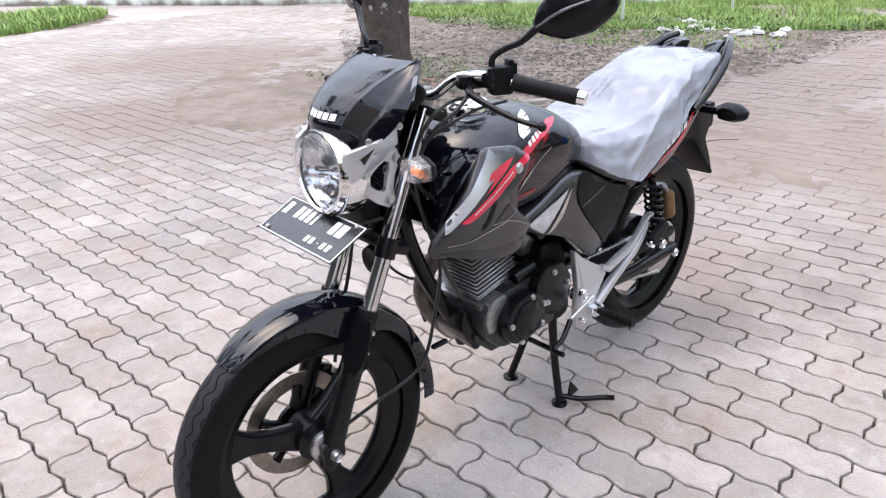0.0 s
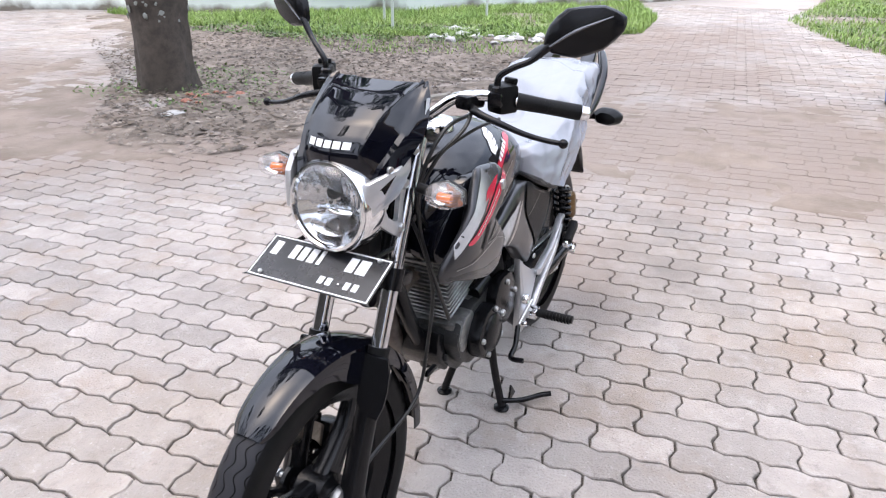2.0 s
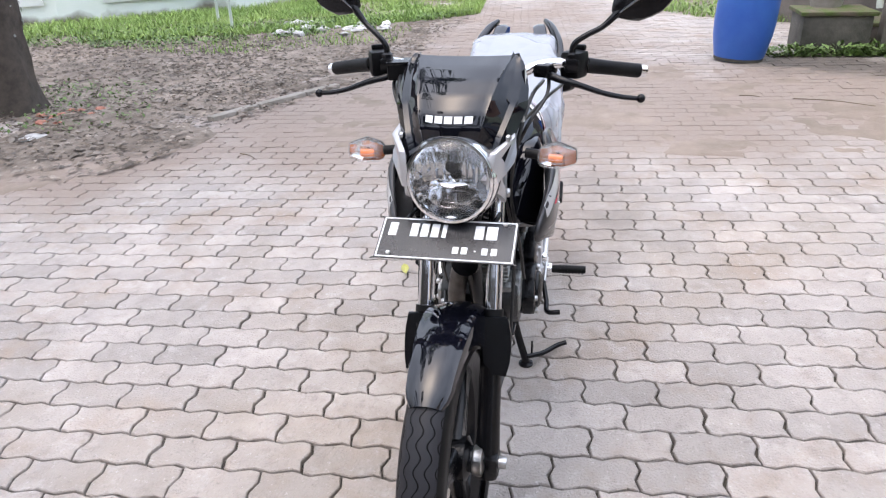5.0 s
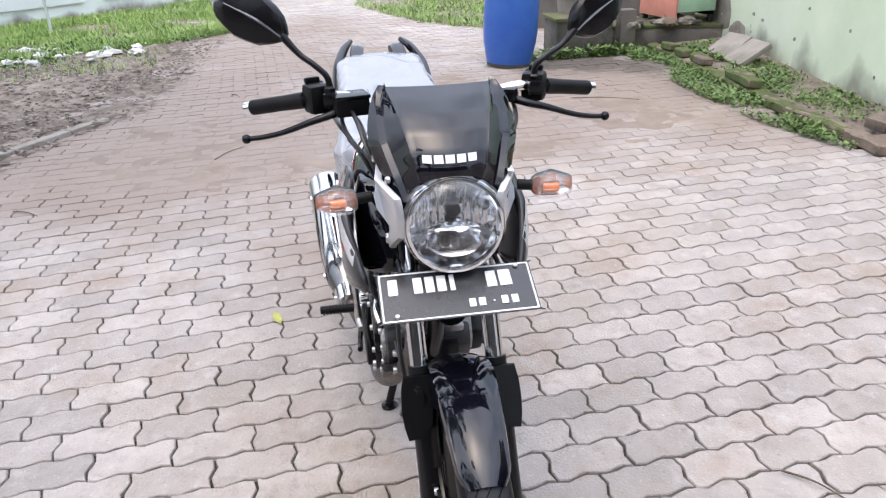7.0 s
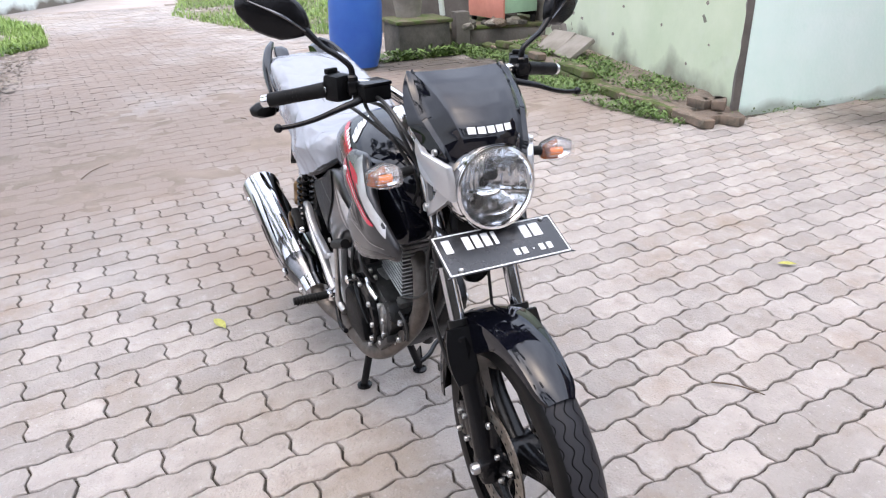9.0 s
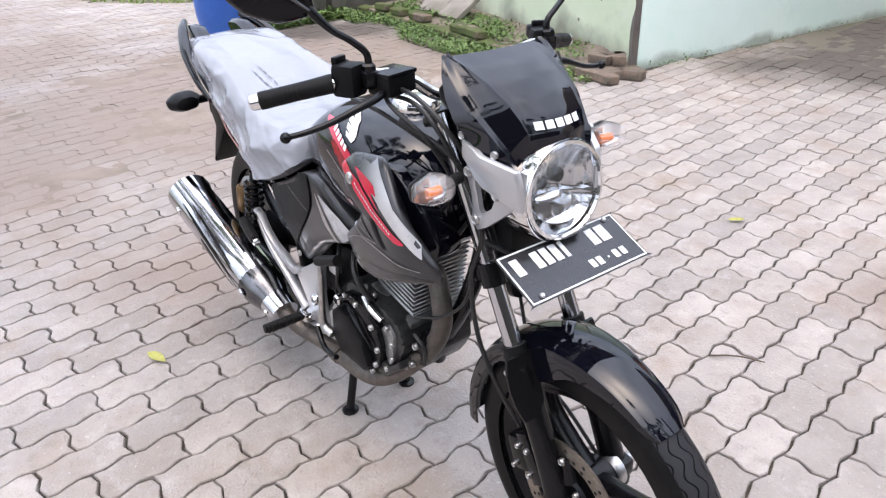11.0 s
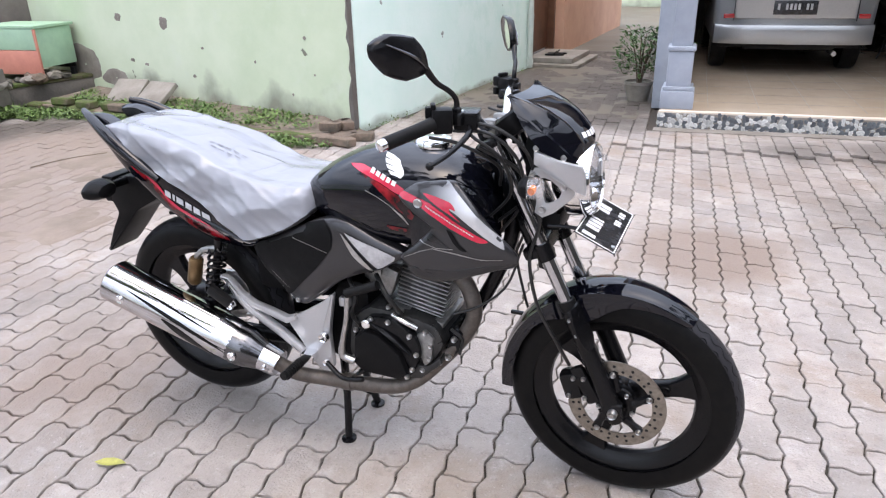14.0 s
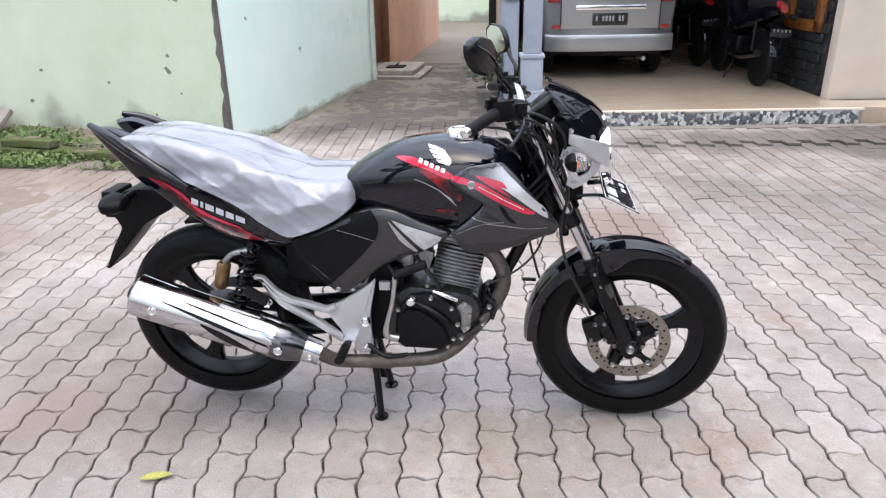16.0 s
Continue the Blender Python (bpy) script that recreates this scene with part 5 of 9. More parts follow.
def big_crown(owner, limbs, reach, low, high, clumps, leaves, size, seed):
    """Bent limbs with twigs, and leaf clumps along them with gaps between."""
    r = random.Random(seed)
    leaf = bmesh.new()
    for i in range(limbs):
        a = i * 2 * math.pi / limbs + r.uniform(-0.25, 0.25)
        rad, top = reach * r.uniform(0.55, 1.0), r.uniform(low, high)
        d = Vector((math.cos(a), math.sin(a), 0))
        pts = [Vector((-0.1, -0.1, 3.3)), d * rad * 0.25 + Vector((0, 0, 3.3 + (top - 3.3) * 0.4)), d * rad * 0.62 + Vector((0, 0, 3.3 + (top - 3.3) * 0.75)), d * rad + Vector((0, 0, top))]
        part("limb", tube(pts, [0.13, 0.09, 0.055, 0.02], 8, 4), BARK, owner)
        line_ = spline(pts, 8)
        for k in range(clumps):
            c = line_[min(len(line_) - 1, int((0.35 + 0.65 * (k + 1) / clumps) * (len(line_) - 1)))]
            off = Vector((r.uniform(-0.8, 0.8), r.uniform(-0.8, 0.8), r.uniform(-0.2, 0.7)))
            part("limb", tube([c, c + off * 0.6, c + off], [0.03, 0.02, 0.008], 5, 2), BARK, owner)
            add_to(leaf, leafy(leaves, r.uniform(0.5, 0.95), r.uniform(0.5, 0.9), size, seed * 50 + i * 7 + k, 0.0), Matrix.Translation(c + off))
    part("crown", leaf, LEAF, owner, smooth=False)


rng = random.Random(6)
big_crown(tree, 9, 3.4, 4.6, 8.6, 4, 260, 0.17, 6)
lich_me = []
for k in range(4):
    b = bmesh.new()
    bmesh.ops.create_icosphere(b, subdivisions=2, radius=1.0)
    for v in b.verts:
        v.co *= 1 + 0.55 * noise.noise(v.co * 1.6 + Vector((k * 9.0, 0, 0)))
    lich_me.append(finish(b, LICHEN))
for i in range(110):
    a, z = rng.uniform(0, 6.283), rng.uniform(0.62, 1.9)
    r = 0.232 + 0.015 * z + 0.03 * math.exp(-((z - 1.05) / 0.25) ** 2) + 0.035 * noise.fractal(Vector((math.cos(a) * 2, math.sin(a) * 2, z * 2.2)), 1.0, 2.0, 4)
    sz = rng.uniform(0.007, 0.026)
    ob = new("lichen_spot", lich_me[i % 4])
    ob.parent = tree
    ob.matrix_basis = Matrix.Translation((r * math.cos(a) - 0.03 * z, r * math.sin(a) - 0.03 * z, z)) @ Matrix.Rotation(a, 4, "Z") @ Matrix.Rotation(rng.uniform(0, 3), 4, "X") @ Matrix.Diagonal((sz * 0.3, sz, sz * rng.uniform(0.8, 1.6), 1))
tree.matrix_basis = Matrix.Translation((-3.22, -4.62, 0.0))

# a second tree behind the camera's way, seen only mirrored in the paint
tree_b = thing("tree", "leafy tree standing beside the open yard", "tree")
part("trunk", tube([(0, 0, -0.1), (0, 0, 0.4), (-0.05, 0.02, 1.6), (-0.1, -0.1, 3.5)], [0.30, 0.23, 0.20, 0.17], 20, 5), BARK, tree_b)
big_crown(tree_b, 7, 3.2, 4.6, 8.2, 2, 300, 0.18, 9)
tree_b.matrix_basis = Matrix.Translation((6.2, -3.4, 0.0)) @ Matrix.Rotation(1.1, 4, "Z")
# two more unseen copies, added to darken the low reflections
copy_thing(tree_b, Matrix.Translation((7.4, 2.0, 0.0)) @ Matrix.Rotation(2.9, 4, "Z"))
copy_thing(tree_b, Matrix.Translation((4.6, -8.6, 0.0)) @ Matrix.Rotation(4.2, 4, "Z"))
# unseen plain walls behind the camera's way, added dark to darken the paint's reflections
strip_wall("wall_unseen_east", (8.2, -10.5), (8.2, 5.2), 4.2, 0.2, DARKCONC, "unseen dark wall added to darken the paint's reflections", side=-1)
strip_wall("wall_unseen_south", (2.6, -11.0), (8.2, -10.5), 4.2, 0.2, DARKCONC, "unseen dark wall added to darken the paint's reflections", side=-1)

# ---- litter, leaves and twigs ----
rng = random.Random(17)


def crumpled(size, seed, flat=0.35):
    b = bmesh.new()
    bmesh.ops.create_icosphere(b, subdivisions=2, radius=size)
    for v in b.verts:
        v.co = Vector((v.co.x, v.co.y, v.co.z * flat)) * (1 + 0.7 * noise.noise(v.co * (2.2 / size) + Vector((seed, 0, 0))))
    return b


for i in range(30):
    x, y = -7.15 - 1.2 * rng.random(), -4.4 + 1.7 * rng.random()
    ob = thing("litter", "crumpled white paper and plastic litter at the grass edge", "litter", crumpled(rng.uniform(0.035, 0.10), i * 3.1, 0.45), PAPER, group="litter by the verge", smooth=False)
    ob.matrix_basis = Matrix.Translation((x, y, 0.045)) @ Matrix.Rotation(rng.uniform(0, 3), 4, "Z") @ Matrix.Diagonal((1.4, 0.8, 1, 1))
ob = thing("litter", "flat white plastic scrap on the earth", "litter", crumpled(0.10, 77, 0.10), PAPER, group="litter by the verge", smooth=False)
ob.matrix_basis = Matrix.Translation((-2.48, -3.76, 0.025)) @ Matrix.Diagonal((1.2, 0.9, 1, 1))
for i in range(16):
    ob = thing("red_litter", "red shreds of litter beside the tree", "litter", crumpled(rng.uniform(0.02, 0.05), i * 1.7 + 200, 0.4), REDLITTER, group="red shreds by the tree", smooth=False)
    ob.matrix_basis = Matrix.Translation((-3.05 + rng.uniform(-0.3, 0.3), -3.98 + rng.uniform(-0.22, 0.22), 0.03)) @ Matrix.Rotation(rng.uniform(0, 3), 4, "Z")


def fallen_leaf(x, y, turn, size=0.085):
    b = bmesh.new()
    o = [(-1, 0), (-0.5, 0.28), (0.1, 0.36), (0.6, 0.2), (1, 0), (0.6, -0.22), (0.1, -0.34), (-0.5, -0.26)]
    mid = [b.verts.new((u * size * 0.5, 0, 0.006 + 0.004 * u * u)) for u in (-1, -0.4, 0.2, 0.7, 1)]
    top = [b.verts.new((u * size * 0.5, v * size * 0.5, 0.014)) for u, v in o[1:4]]
    bot = [b.verts.new((u * size * 0.5, v * size * 0.5, 0.012)) for u, v in (o[7], o[6], o[5])]
    for edge in (top, bot):
        b.faces.new((mid[0], edge[0], mid[1]))
        b.faces.new((mid[1], edge[0], edge[1], mid[2]))
        b.faces.new((mid[2], edge[1], edge[2], mid[3]))
        b.faces.new((mid[3], edge[2], mid[4]))
    ob = thing("fallen_leaf", "curled yellow leaf lying on the pavers", "leaf", b, YELLOWLEAF, group="fallen leaves on the pavers", smooth=False)
    ob.matrix_basis = Matrix.Translation((x, y, 0.002)) @ Matrix.Rotation(turn, 4, "Z")


fallen_leaf(-0.918, -0.505, 0.35, 0.10)
fallen_leaf(-0.38, 1.78, 1.0, 0.08)
for i, (x, y, a, l_) in enumerate(((-4.1, 0.05, 0.4, 0.10), (-4.05, 1.9, 1.2, 0.55), (-4.2, 1.35, 1.3, 0.16), (-3.2, -1.0, 2.6, 0.30), (-5.0, -1.2, 0.5, 0.2), (-2.3, -1.95, 1.0, 0.2), (1.2, 2.4, 0.3, 0.14), (0.2, 0.95, 0.7, 0.16))):
    d = Vector((math.cos(a), math.sin(a), 0)) * l_ / 2
    c = Vector((x, y, 0.008))
    thing("twig", "thin dry twig lying on the ground", "twig", tube([c - d, c + Vector((-d.y, d.x, 0)) * 0.12 + Vector((0, 0, 0.004)), c + d], [0.0035, 0.003, 0.002], 6, 4), TWIG, group="twigs on the ground")

# ---- the motorcycle ----
# forward is +x, its left side +y; the fork is turned a little to the right against the frame
CHM = Matrix.Translation((0.15, 0, 0)) @ Matrix.Rotation(radians(2.3), 4, "Z") @ Matrix.Translation((-0.15, 0, 0))


class Chassis:
    """Lays chassis points into the world: the drawing's length and height trimmed to the true ones, then turned."""

    def trim(self, v):
        k = 1 - 0.013 * max(0, min(1, 1 - v.x / 0.15)) - 0.019 * max(0, min(1, -v.x))
        return Vector((v.x * (0.968 if v.x < 0 else 1), v.y, v.z * k))

    def __matmul__(self, other):
        return CHM @ (self.trim(other) if isinstance(other, Vector) else other)

    def to_3x3(self):
        return CHM.to_3x3()


CH = Chassis()


FAX, FR = Vector((0.468, 0.0, 0.302)), 0.306      # front axle, tyre radius
RAX, RR = Vector((-0.901, 0.0, 0.342)), 0.312     # rear axle, tyre radius
RAKE = 0.475


GAX = Vector((0.466, 0.0, 0.296))      # centre of the front mudguard's arc


def fork_x(z):
    return GAX.x + (GAX.z - z) * RAKE


bike = thing("motorcycle", "black and grey motorcycle with red flashes on its centre stand", "motorcycle")


def bolt(at, parent, r=0.007, out=(0, 1, 0), h=0.006, mat=None, name="bolt"):
    d = Vector(out).normalized()
    q = d.to_track_quat("Z", "Y").to_matrix().to_4x4()
    b = revolve([(0, h), (r * 0.45, h), (r * 0.5, h * 0.7), (r * 0.85, h), (r, h * 0.7), (r, 0), (0, 0)], 10)
    b.transform(Matrix.Translation(at) @ q)
    return part(name, b, mat or STEEL, parent)


def tyre_mesh(centre, R, width, rim_r, m=None):
    """A tyre with a round tread, sidewalls and beads; its map runs round and across the tread."""
    bm = bmesh.new()
    uvl = bm.loops.layers.uv.new("tread")
    half = width / 2
    prof = []
    for i in range(21):
        a = -1.0 + 2.0 * i / 20
        ang = a * 1.95
        y = half * math.sin(min(max(ang, -1.5708), 1.5708)) if abs(ang) <= 1.5708 else half * (1 if a > 0 else -1) * math.cos((abs(ang) - 1.5708) * 0.9)
        if abs(ang) <= 1.5708:
            r = R - half * 0.95 * (1 - math.cos(ang))
        else:
            k = (abs(ang) - 1.5708) / (1.95 - 1.5708)
            r = (R - half * 0.95) + (rim_r - R + half * 0.95) * k
        prof.append((r, y, a * 1.25))
    n = 72
    rows_ = []
    for i in range(n):
        t = 2 * math.pi * i / n
        rows_.append([bm.verts.new((centre[0] + r * math.cos(t), centre[1] + y, centre[2] + r * math.sin(t))) for r, y, _ in prof])
    for i in range(n):
        a, b = rows_[i], rows_[(i + 1) % n]
        for k in range(len(prof) - 1):
            f = bm.faces.new((a[k], a[k + 1], b[k + 1], b[k]))
            for loop, (u, w) in zip(f.loops, ((i, k), (i, k + 1), (i + 1, k + 1), (i + 1, k))):
                loop[uvl].uv = (u / n, prof[w][2])
    if m:
        bm.transform(m)
    return bm


def wheel(name, label, centre, R, width, rim_r, rim_w, spokes, m, hub_w, hub_r):
    """Tyre, black cast rim with three forked spokes, and hub."""
    w = new(name)
    w.parent = bike
    w["label"] = label
    part("tyre", tyre_mesh(centre, R, width, rim_r, m), TYRE, w, "black tyre with a zigzag tread")
    h = rim_w / 2
    lip = rim_r + 0.003
    prof = [(lip, -h), (lip, -h + 0.006), (rim_r - 0.006, -h + 0.010), (rim_r - 0.012, -h * 0.55), (rim_r - 0.022, -h * 0.45), (rim_r - 0.026, 0),
            (rim_r - 0.022, h * 0.45), (rim_r - 0.012, h * 0.55), (rim_r - 0.006, h - 0.010), (lip, h - 0.006), (lip, h),
            (lip - 0.012, h - 0.001), (rim_r - 0.026, h * 0.55), (rim_r - 0.040, h * 0.35), (rim_r - 0.044, 0), (rim_r - 0.040, -h * 0.35), (rim_r - 0.026, -h * 0.55), (lip - 0.012, -h + 0.001)]
    b = revolve([(r, y) for r, y in prof], 72, "y", centre, closed_profile=True)
    rim = part("rim", moved(b, m), SATIN, w, "black cast rim")
    for s in spokes:
        b = bmesh.new()
        turn = Matrix.Translation(centre) @ Matrix.Rotation(-radians(s), 4, "Y")
        r1 = rim_r - 0.036
        # each spoke: a beam that flares at the rim and at the hub
        rings = []
        for k in range(9):
            u = k / 8
            x = hub_r * 0.7 + (r1 - hub_r * 0.7) * u
            half_z = 0.021 + 0.022 * max(0, u - 0.62) ** 1.5 / 0.38 ** 1.5 + 0.012 * (1 - u) ** 3
            half_y = 0.014 + 0.006 * (1 - u)
            rings.append([(x, yy, zz) for yy, zz in ((-half_y, -half_z * 0.8), (-half_y * 0.55, -half_z), (half_y * 0.55, -half_z), (half_y, -half_z * 0.8), (half_y, half_z * 0.8), (half_y * 0.55, half_z), (-half_y * 0.55, half_z), (-half_y, half_z * 0.8))])
        ring_surface(b, rings)
        # a raised ridge round the spoke's long pocket
        for sd in (-1, 1):
            add_to(b, tube([(hub_r + 0.01, sd * 0.016, 0.011), (r1 * 0.62, sd * 0.014, 0.010), (r1 * 0.68, sd * 0.014, 0), (r1 * 0.62, sd * 0.014, -0.010), (hub_r + 0.01, sd * 0.016, -0.011)], 0.004, 6, 3))
        b.transform(m @ turn)
        part("spoke", b, SATIN, w)
    b = revolve([(0, -hub_w), (hub_r * 0.55, -hub_w), (hub_r * 0.6, -hub_w * 0.8), (hub_r, -hub_w * 0.6), (hub_r * 0.9, 0), (hub_r, hub_w * 0.6), (hub_r * 0.6, hub_w * 0.8), (hub_r * 0.55, hub_w), (0, hub_w)], 28, "y", centre)
    part("hub", moved(b, m), SATIN, w)
    return w


ID = Matrix()
front_wheel = wheel("front_wheel", "black cast front wheel with a drilled brake disc", FAX, FR, 0.088, 0.232, 0.062, (20, 137, 252), ID, 0.052, 0.048)
RTRUE = Vector((-0.872, 0.0, 0.332))
rear_wheel = wheel("rear_wheel", "black cast rear wheel with a wide tyre", RTRUE, RR, 0.112, 0.230, 0.075, (12, 132, 252), CHM, 0.065, 0.062)


def brake_disc(parent, centre, y, r_out, r_in, m):
    """A drilled ring on a five-armed carrier, with bolts."""
    b = bmesh.new()
    n = 60
    prof = [(r_in, y - 0.002), (r_out, y - 0.002), (r_out, y + 0.002), (r_in, y + 0.002)]
    revolve(prof, n, "y", centre, b, closed_profile=True)
    ob = part("brake_disc", moved(b, m), DISC, parent, "drilled steel brake disc")
    d = bmesh.new()
    bmesh.ops.create_circle(d, cap_ends=True, radius=0.0042, segments=8)
    hole_me = finish(d, DARK, False)
    for i in range(30):
        a = 2 * math.pi * i / 30
        for k, rr in enumerate((0.80, 0.92)):
            r = r_out * (rr if i % 2 else rr - 0.03)
            if k and i % 2:
                continue
            c = Vector((centre[0] + r * math.cos(a), y - 0.0026 if y < 0 else y + 0.0026, centre[2] + r * math.sin(a)))
            hole = new("drilled_hole", hole_me)
            hole.parent = parent
            hole.matrix_basis = m @ Matrix.Translation(c) @ Matrix.Rotation(radians(90), 4, "X")
    car = bmesh.new()
    revolve([(0.030, y - 0.005), (0.052, y - 0.006), (0.052, y + 0.004), (0.030, y + 0.004)], 30, "y", centre, car, closed_profile=True)
    for i in range(5):
        a = 2 * math.pi * i / 5 + 0.3
        p0 = Vector((centre[0] + 0.045 * math.cos(a), y, centre[2] + 0.045 * math.sin(a)))
        p1 = Vector((centre[0] + (r_in + 0.006) * math.cos(a + 0.15), y, centre[2] + (r_in + 0.006) * math.sin(a + 0.15)))
        tube([p0, (p0 + p1) / 2, p1], [0.014, 0.010, 0.013], 8, 2, car, smooth_path=False)
    part("disc_carrier", moved(car, m), SATIN, ob)
    for i in range(5):
        a = 2 * math.pi * i / 5 + 0.45
        bolt(m @ Vector((centre[0] + r_in * math.cos(a), y - 0.006, centre[2] + r_in * math.sin(a))), ob, 0.008, (0, -1, 0), 0.008)
        bolt(m @ Vector((centre[0] + 0.045 * math.cos(a + 0.5), y - 0.006, centre[2] + 0.045 * math.sin(a + 0.5))), ob, 0.006, (0, -1, 0), 0.008)
    return ob


brake_disc(front_wheel, FAX, -0.058, 0.128, 0.092, ID)
for sgn in (-1, 1):
    bolt(FAX + Vector((0, sgn * 0.100, 0)), front_wheel, 0.013, (0, sgn, 0), 0.016, STEEL, "axle_nut")
part("axle", tube([FAX + Vector((0, -0.1, 0)), FAX + Vector((0, 0.1, 0))], 0.009, 10), STEEL, front_wheel)
part("speedometer_drive", revolve([(0, 0.046), (0.030, 0.046), (0.034, 0.052), (0.034, 0.066), (0.022, 0.072), (0, 0.072)], 24, "y", FAX), STEEL, front_wheel, "steel speedometer drive on the hub")

# ---- fork ----
FORK_Y = 0.0735
front_fork = new("front_fork")
front_fork.parent = bike
front_fork["label"] = "telescopic fork with bright tubes and black legs"
for sgn in (-1, 1):
    y = sgn * FORK_Y
    part("fork_tube", tube([(fork_x(0.985), y, 0.985), (fork_x(0.55), y, 0.55)], 0.0175, 18), SHIELD, front_fork, "bright chromed fork tube")
    leg = tube([(fork_x(0.572), y, 0.572), (fork_x(0.555), y, 0.555), (fork_x(0.53), y, 0.53), (fork_x(0.40), y, 0.40), (fork_x(0.285) - 0.005, y, 0.285), (fork_x(0.262) - 0.004, y, 0.262)],
               [0.021, 0.026, 0.024, 0.024, 0.027, 0.020], 16, 3)
    part("fork_leg", leg, SATIN, front_fork)
    part("dust_seal", tube([(fork_x(0.590), y, 0.590), (fork_x(0.566), y, 0.566)], 0.0225, 16), RUBBER, front_fork)
    part("axle_clamp", box((0.052, 0.034, 0.042), (FAX.x - 0.004, sgn * 0.083, FAX.z), 0.010), SATIN, front_fork)
    part("clamp_band", tube([(fork_x(0.735), y, 0.735), (fork_x(0.695), y, 0.695)], 0.0235, 16), SATIN, front_fork)
for z, r in ((0.712, 0.020), (0.972, 0.014)):
    b = box((0.058, 0.190, r * 1.6), (fork_x(z) - 0.022, 0, z), 0.010, turn=Matrix.Rotation(radians(-25), 3, "Y"))
    part("triple_clamp", b, SATIN, front_fork)
part("steering_stem", tube([(fork_x(0.99) - 0.045, 0, 0.99), (fork_x(0.69) - 0.045, 0, 0.69)], 0.030, 16), SATIN, front_fork)

# brake caliper on the disc's rear edge
cal = new("brake_caliper")
cal.parent = front_fork
b = box((0.050, 0.048, 0.078), (FAX.x - 0.116, -0.064, FAX.z + 0.040), 0.014, turn=Matrix.Rotation(radians(-20), 3, "Y"))
part("caliper_body", b, SATIN, cal)
part("caliper_bracket", box((0.034, 0.020, 0.110), (FAX.x - 0.078, -0.080, FAX.z + 0.055), 0.006, turn=Matrix.Rotation(radians(-30), 3, "Y")), SATIN, cal)
for dx, dz in ((-0.112, 0.085), (-0.122, 0.018), (-0.085, 0.09), (-0.078, 0.022)):
    bolt((FAX.x + dx * 0.97, -0.087, FAX.z + dz * 0.85), cal, 0.0065, (0, -1, 0), 0.010, STEEL)
part("brake_hose", tube([(FAX.x - 0.125, -0.072, 0.40), (0.31, -0.095, 0.48), (0.262, -0.105, 0.58), (0.238, -0.10, 0.70), (0.255, -0.085, 0.80), (0.21, -0.10, 0.92), (0.13, -0.16, 0.99)], 0.0048, 8, 6), CABLE, front_fork, "black brake hose")

# ---- front mudguard ----
def front_mudguard():
    """A rounded crown with a raised edge on each side, a blunt round tip, and skirts that are deepest at the fork."""
    b = bmesh.new()
    rings = []
    n = 40
    for i in range(n + 1):
        u = i / n
        a = radians(57.5 + (183 - 57.5) * u)
        tip = min(1, u / 0.05) ** 0.5
        half = (0.041 + 0.019 * min(1, u / 0.35)) * (0.72 + 0.28 * tip) - 0.006 * max(0, u - 0.55)
        r = 0.3195 + 0.018 * math.sin(min(1, u / 0.42) * math.pi / 2) - 0.010 * max(0, (u - 0.5) / 0.5)
        # skirt: none at the tip, deep beside the fork, shallow behind
        drop = 0.004 + 0.016 * min(1, u / 0.2) + 0.050 * math.exp(-((u - 0.42) / 0.13) ** 2) + 0.012 * max(0, u - 0.5)
        prof = []
        for k in range(25):
            q = -1 + 2 * k / 24
            w = abs(q)
            if w <= 0.70:
                g = w / 0.70
                yy, rr = half * 0.90 * g, r - 0.013 * g ** 2.4
            elif w <= 0.78:
                # the raised edge
                g = (w - 0.70) / 0.08
                yy, rr = half * (0.90 + 0.10 * g), r - 0.013 + 0.0022 * math.sin(g * math.pi) - 0.003 * g
            else:
                g = (w - 0.78) / 0.22
                yy, rr = half * (1.0 + 0.03 * g), r - 0.016 - drop * g
            prof.append((math.copysign(yy, q), rr))
        ring = [(GAX.x + rr * math.cos(a), yy, GAX.z + rr * math.sin(a)) for yy, rr in prof]
        ring += [(GAX.x + (rr - 0.003) * math.cos(a), yy * 0.955, GAX.z + (rr - 0.003) * math.sin(a)) for yy, rr in reversed(prof)]
        rings.append(ring)
    ring_surface(b, rings)
    return b


guard = part("front_mudguard", front_mudguard(), BLACK, bike, "glossy black front mudguard")
for sgn in (-1, 1):
    b = bmesh.new()
    o = rounded([(0.056, 0.586), (0.108, 0.580), (0.116, 0.520), (0.108, 0.472), (0.062, 0.500)], 2)
    ring_surface(b, [[(fork_x(z) + d - 1.6 * (y - 0.075) ** 2 * 8, sgn * y, z) for y, z in o] for d in (0.026, 0.032)])
    part("mudguard_wing", b, SATIN, guard)
    bolt((0.345, sgn * 0.105, 0.552), guard, 0.005, (0, sgn, 0), 0.005)
    bolt((0.365, sgn * 0.105, 0.512), guard, 0.005, (0, sgn, 0), 0.005)
part("speedometer_cable", tube([(FAX.x - 0.02, 0.068, FAX.z + 0.01), (FAX.x - 0.13, 0.085, FAX.z + 0.05), (0.21, 0.098, 0.40), (0.160, 0.10, 0.52), (0.140, 0.10, 0.64), (0.17, 0.09, 0.76), (0.21, 0.06, 0.88)], 0.0042, 8, 6), CABLE, bike, "black speedometer cable")
part("cable_guide", box((0.045, 0.012, 0.010), (0.150, 0.100, 0.435), 0.003), SATIN, bike)

# the front end stands a little out of true to the left
LEAN = Matrix.Translation((0, 0.004, 0.79)) @ Matrix.Rotation(radians(1.5), 4, "X") @ Matrix.Translation((0, 0, -0.79))
for ob in (front_wheel, front_fork, guard):
    ob.matrix_basis = LEAN

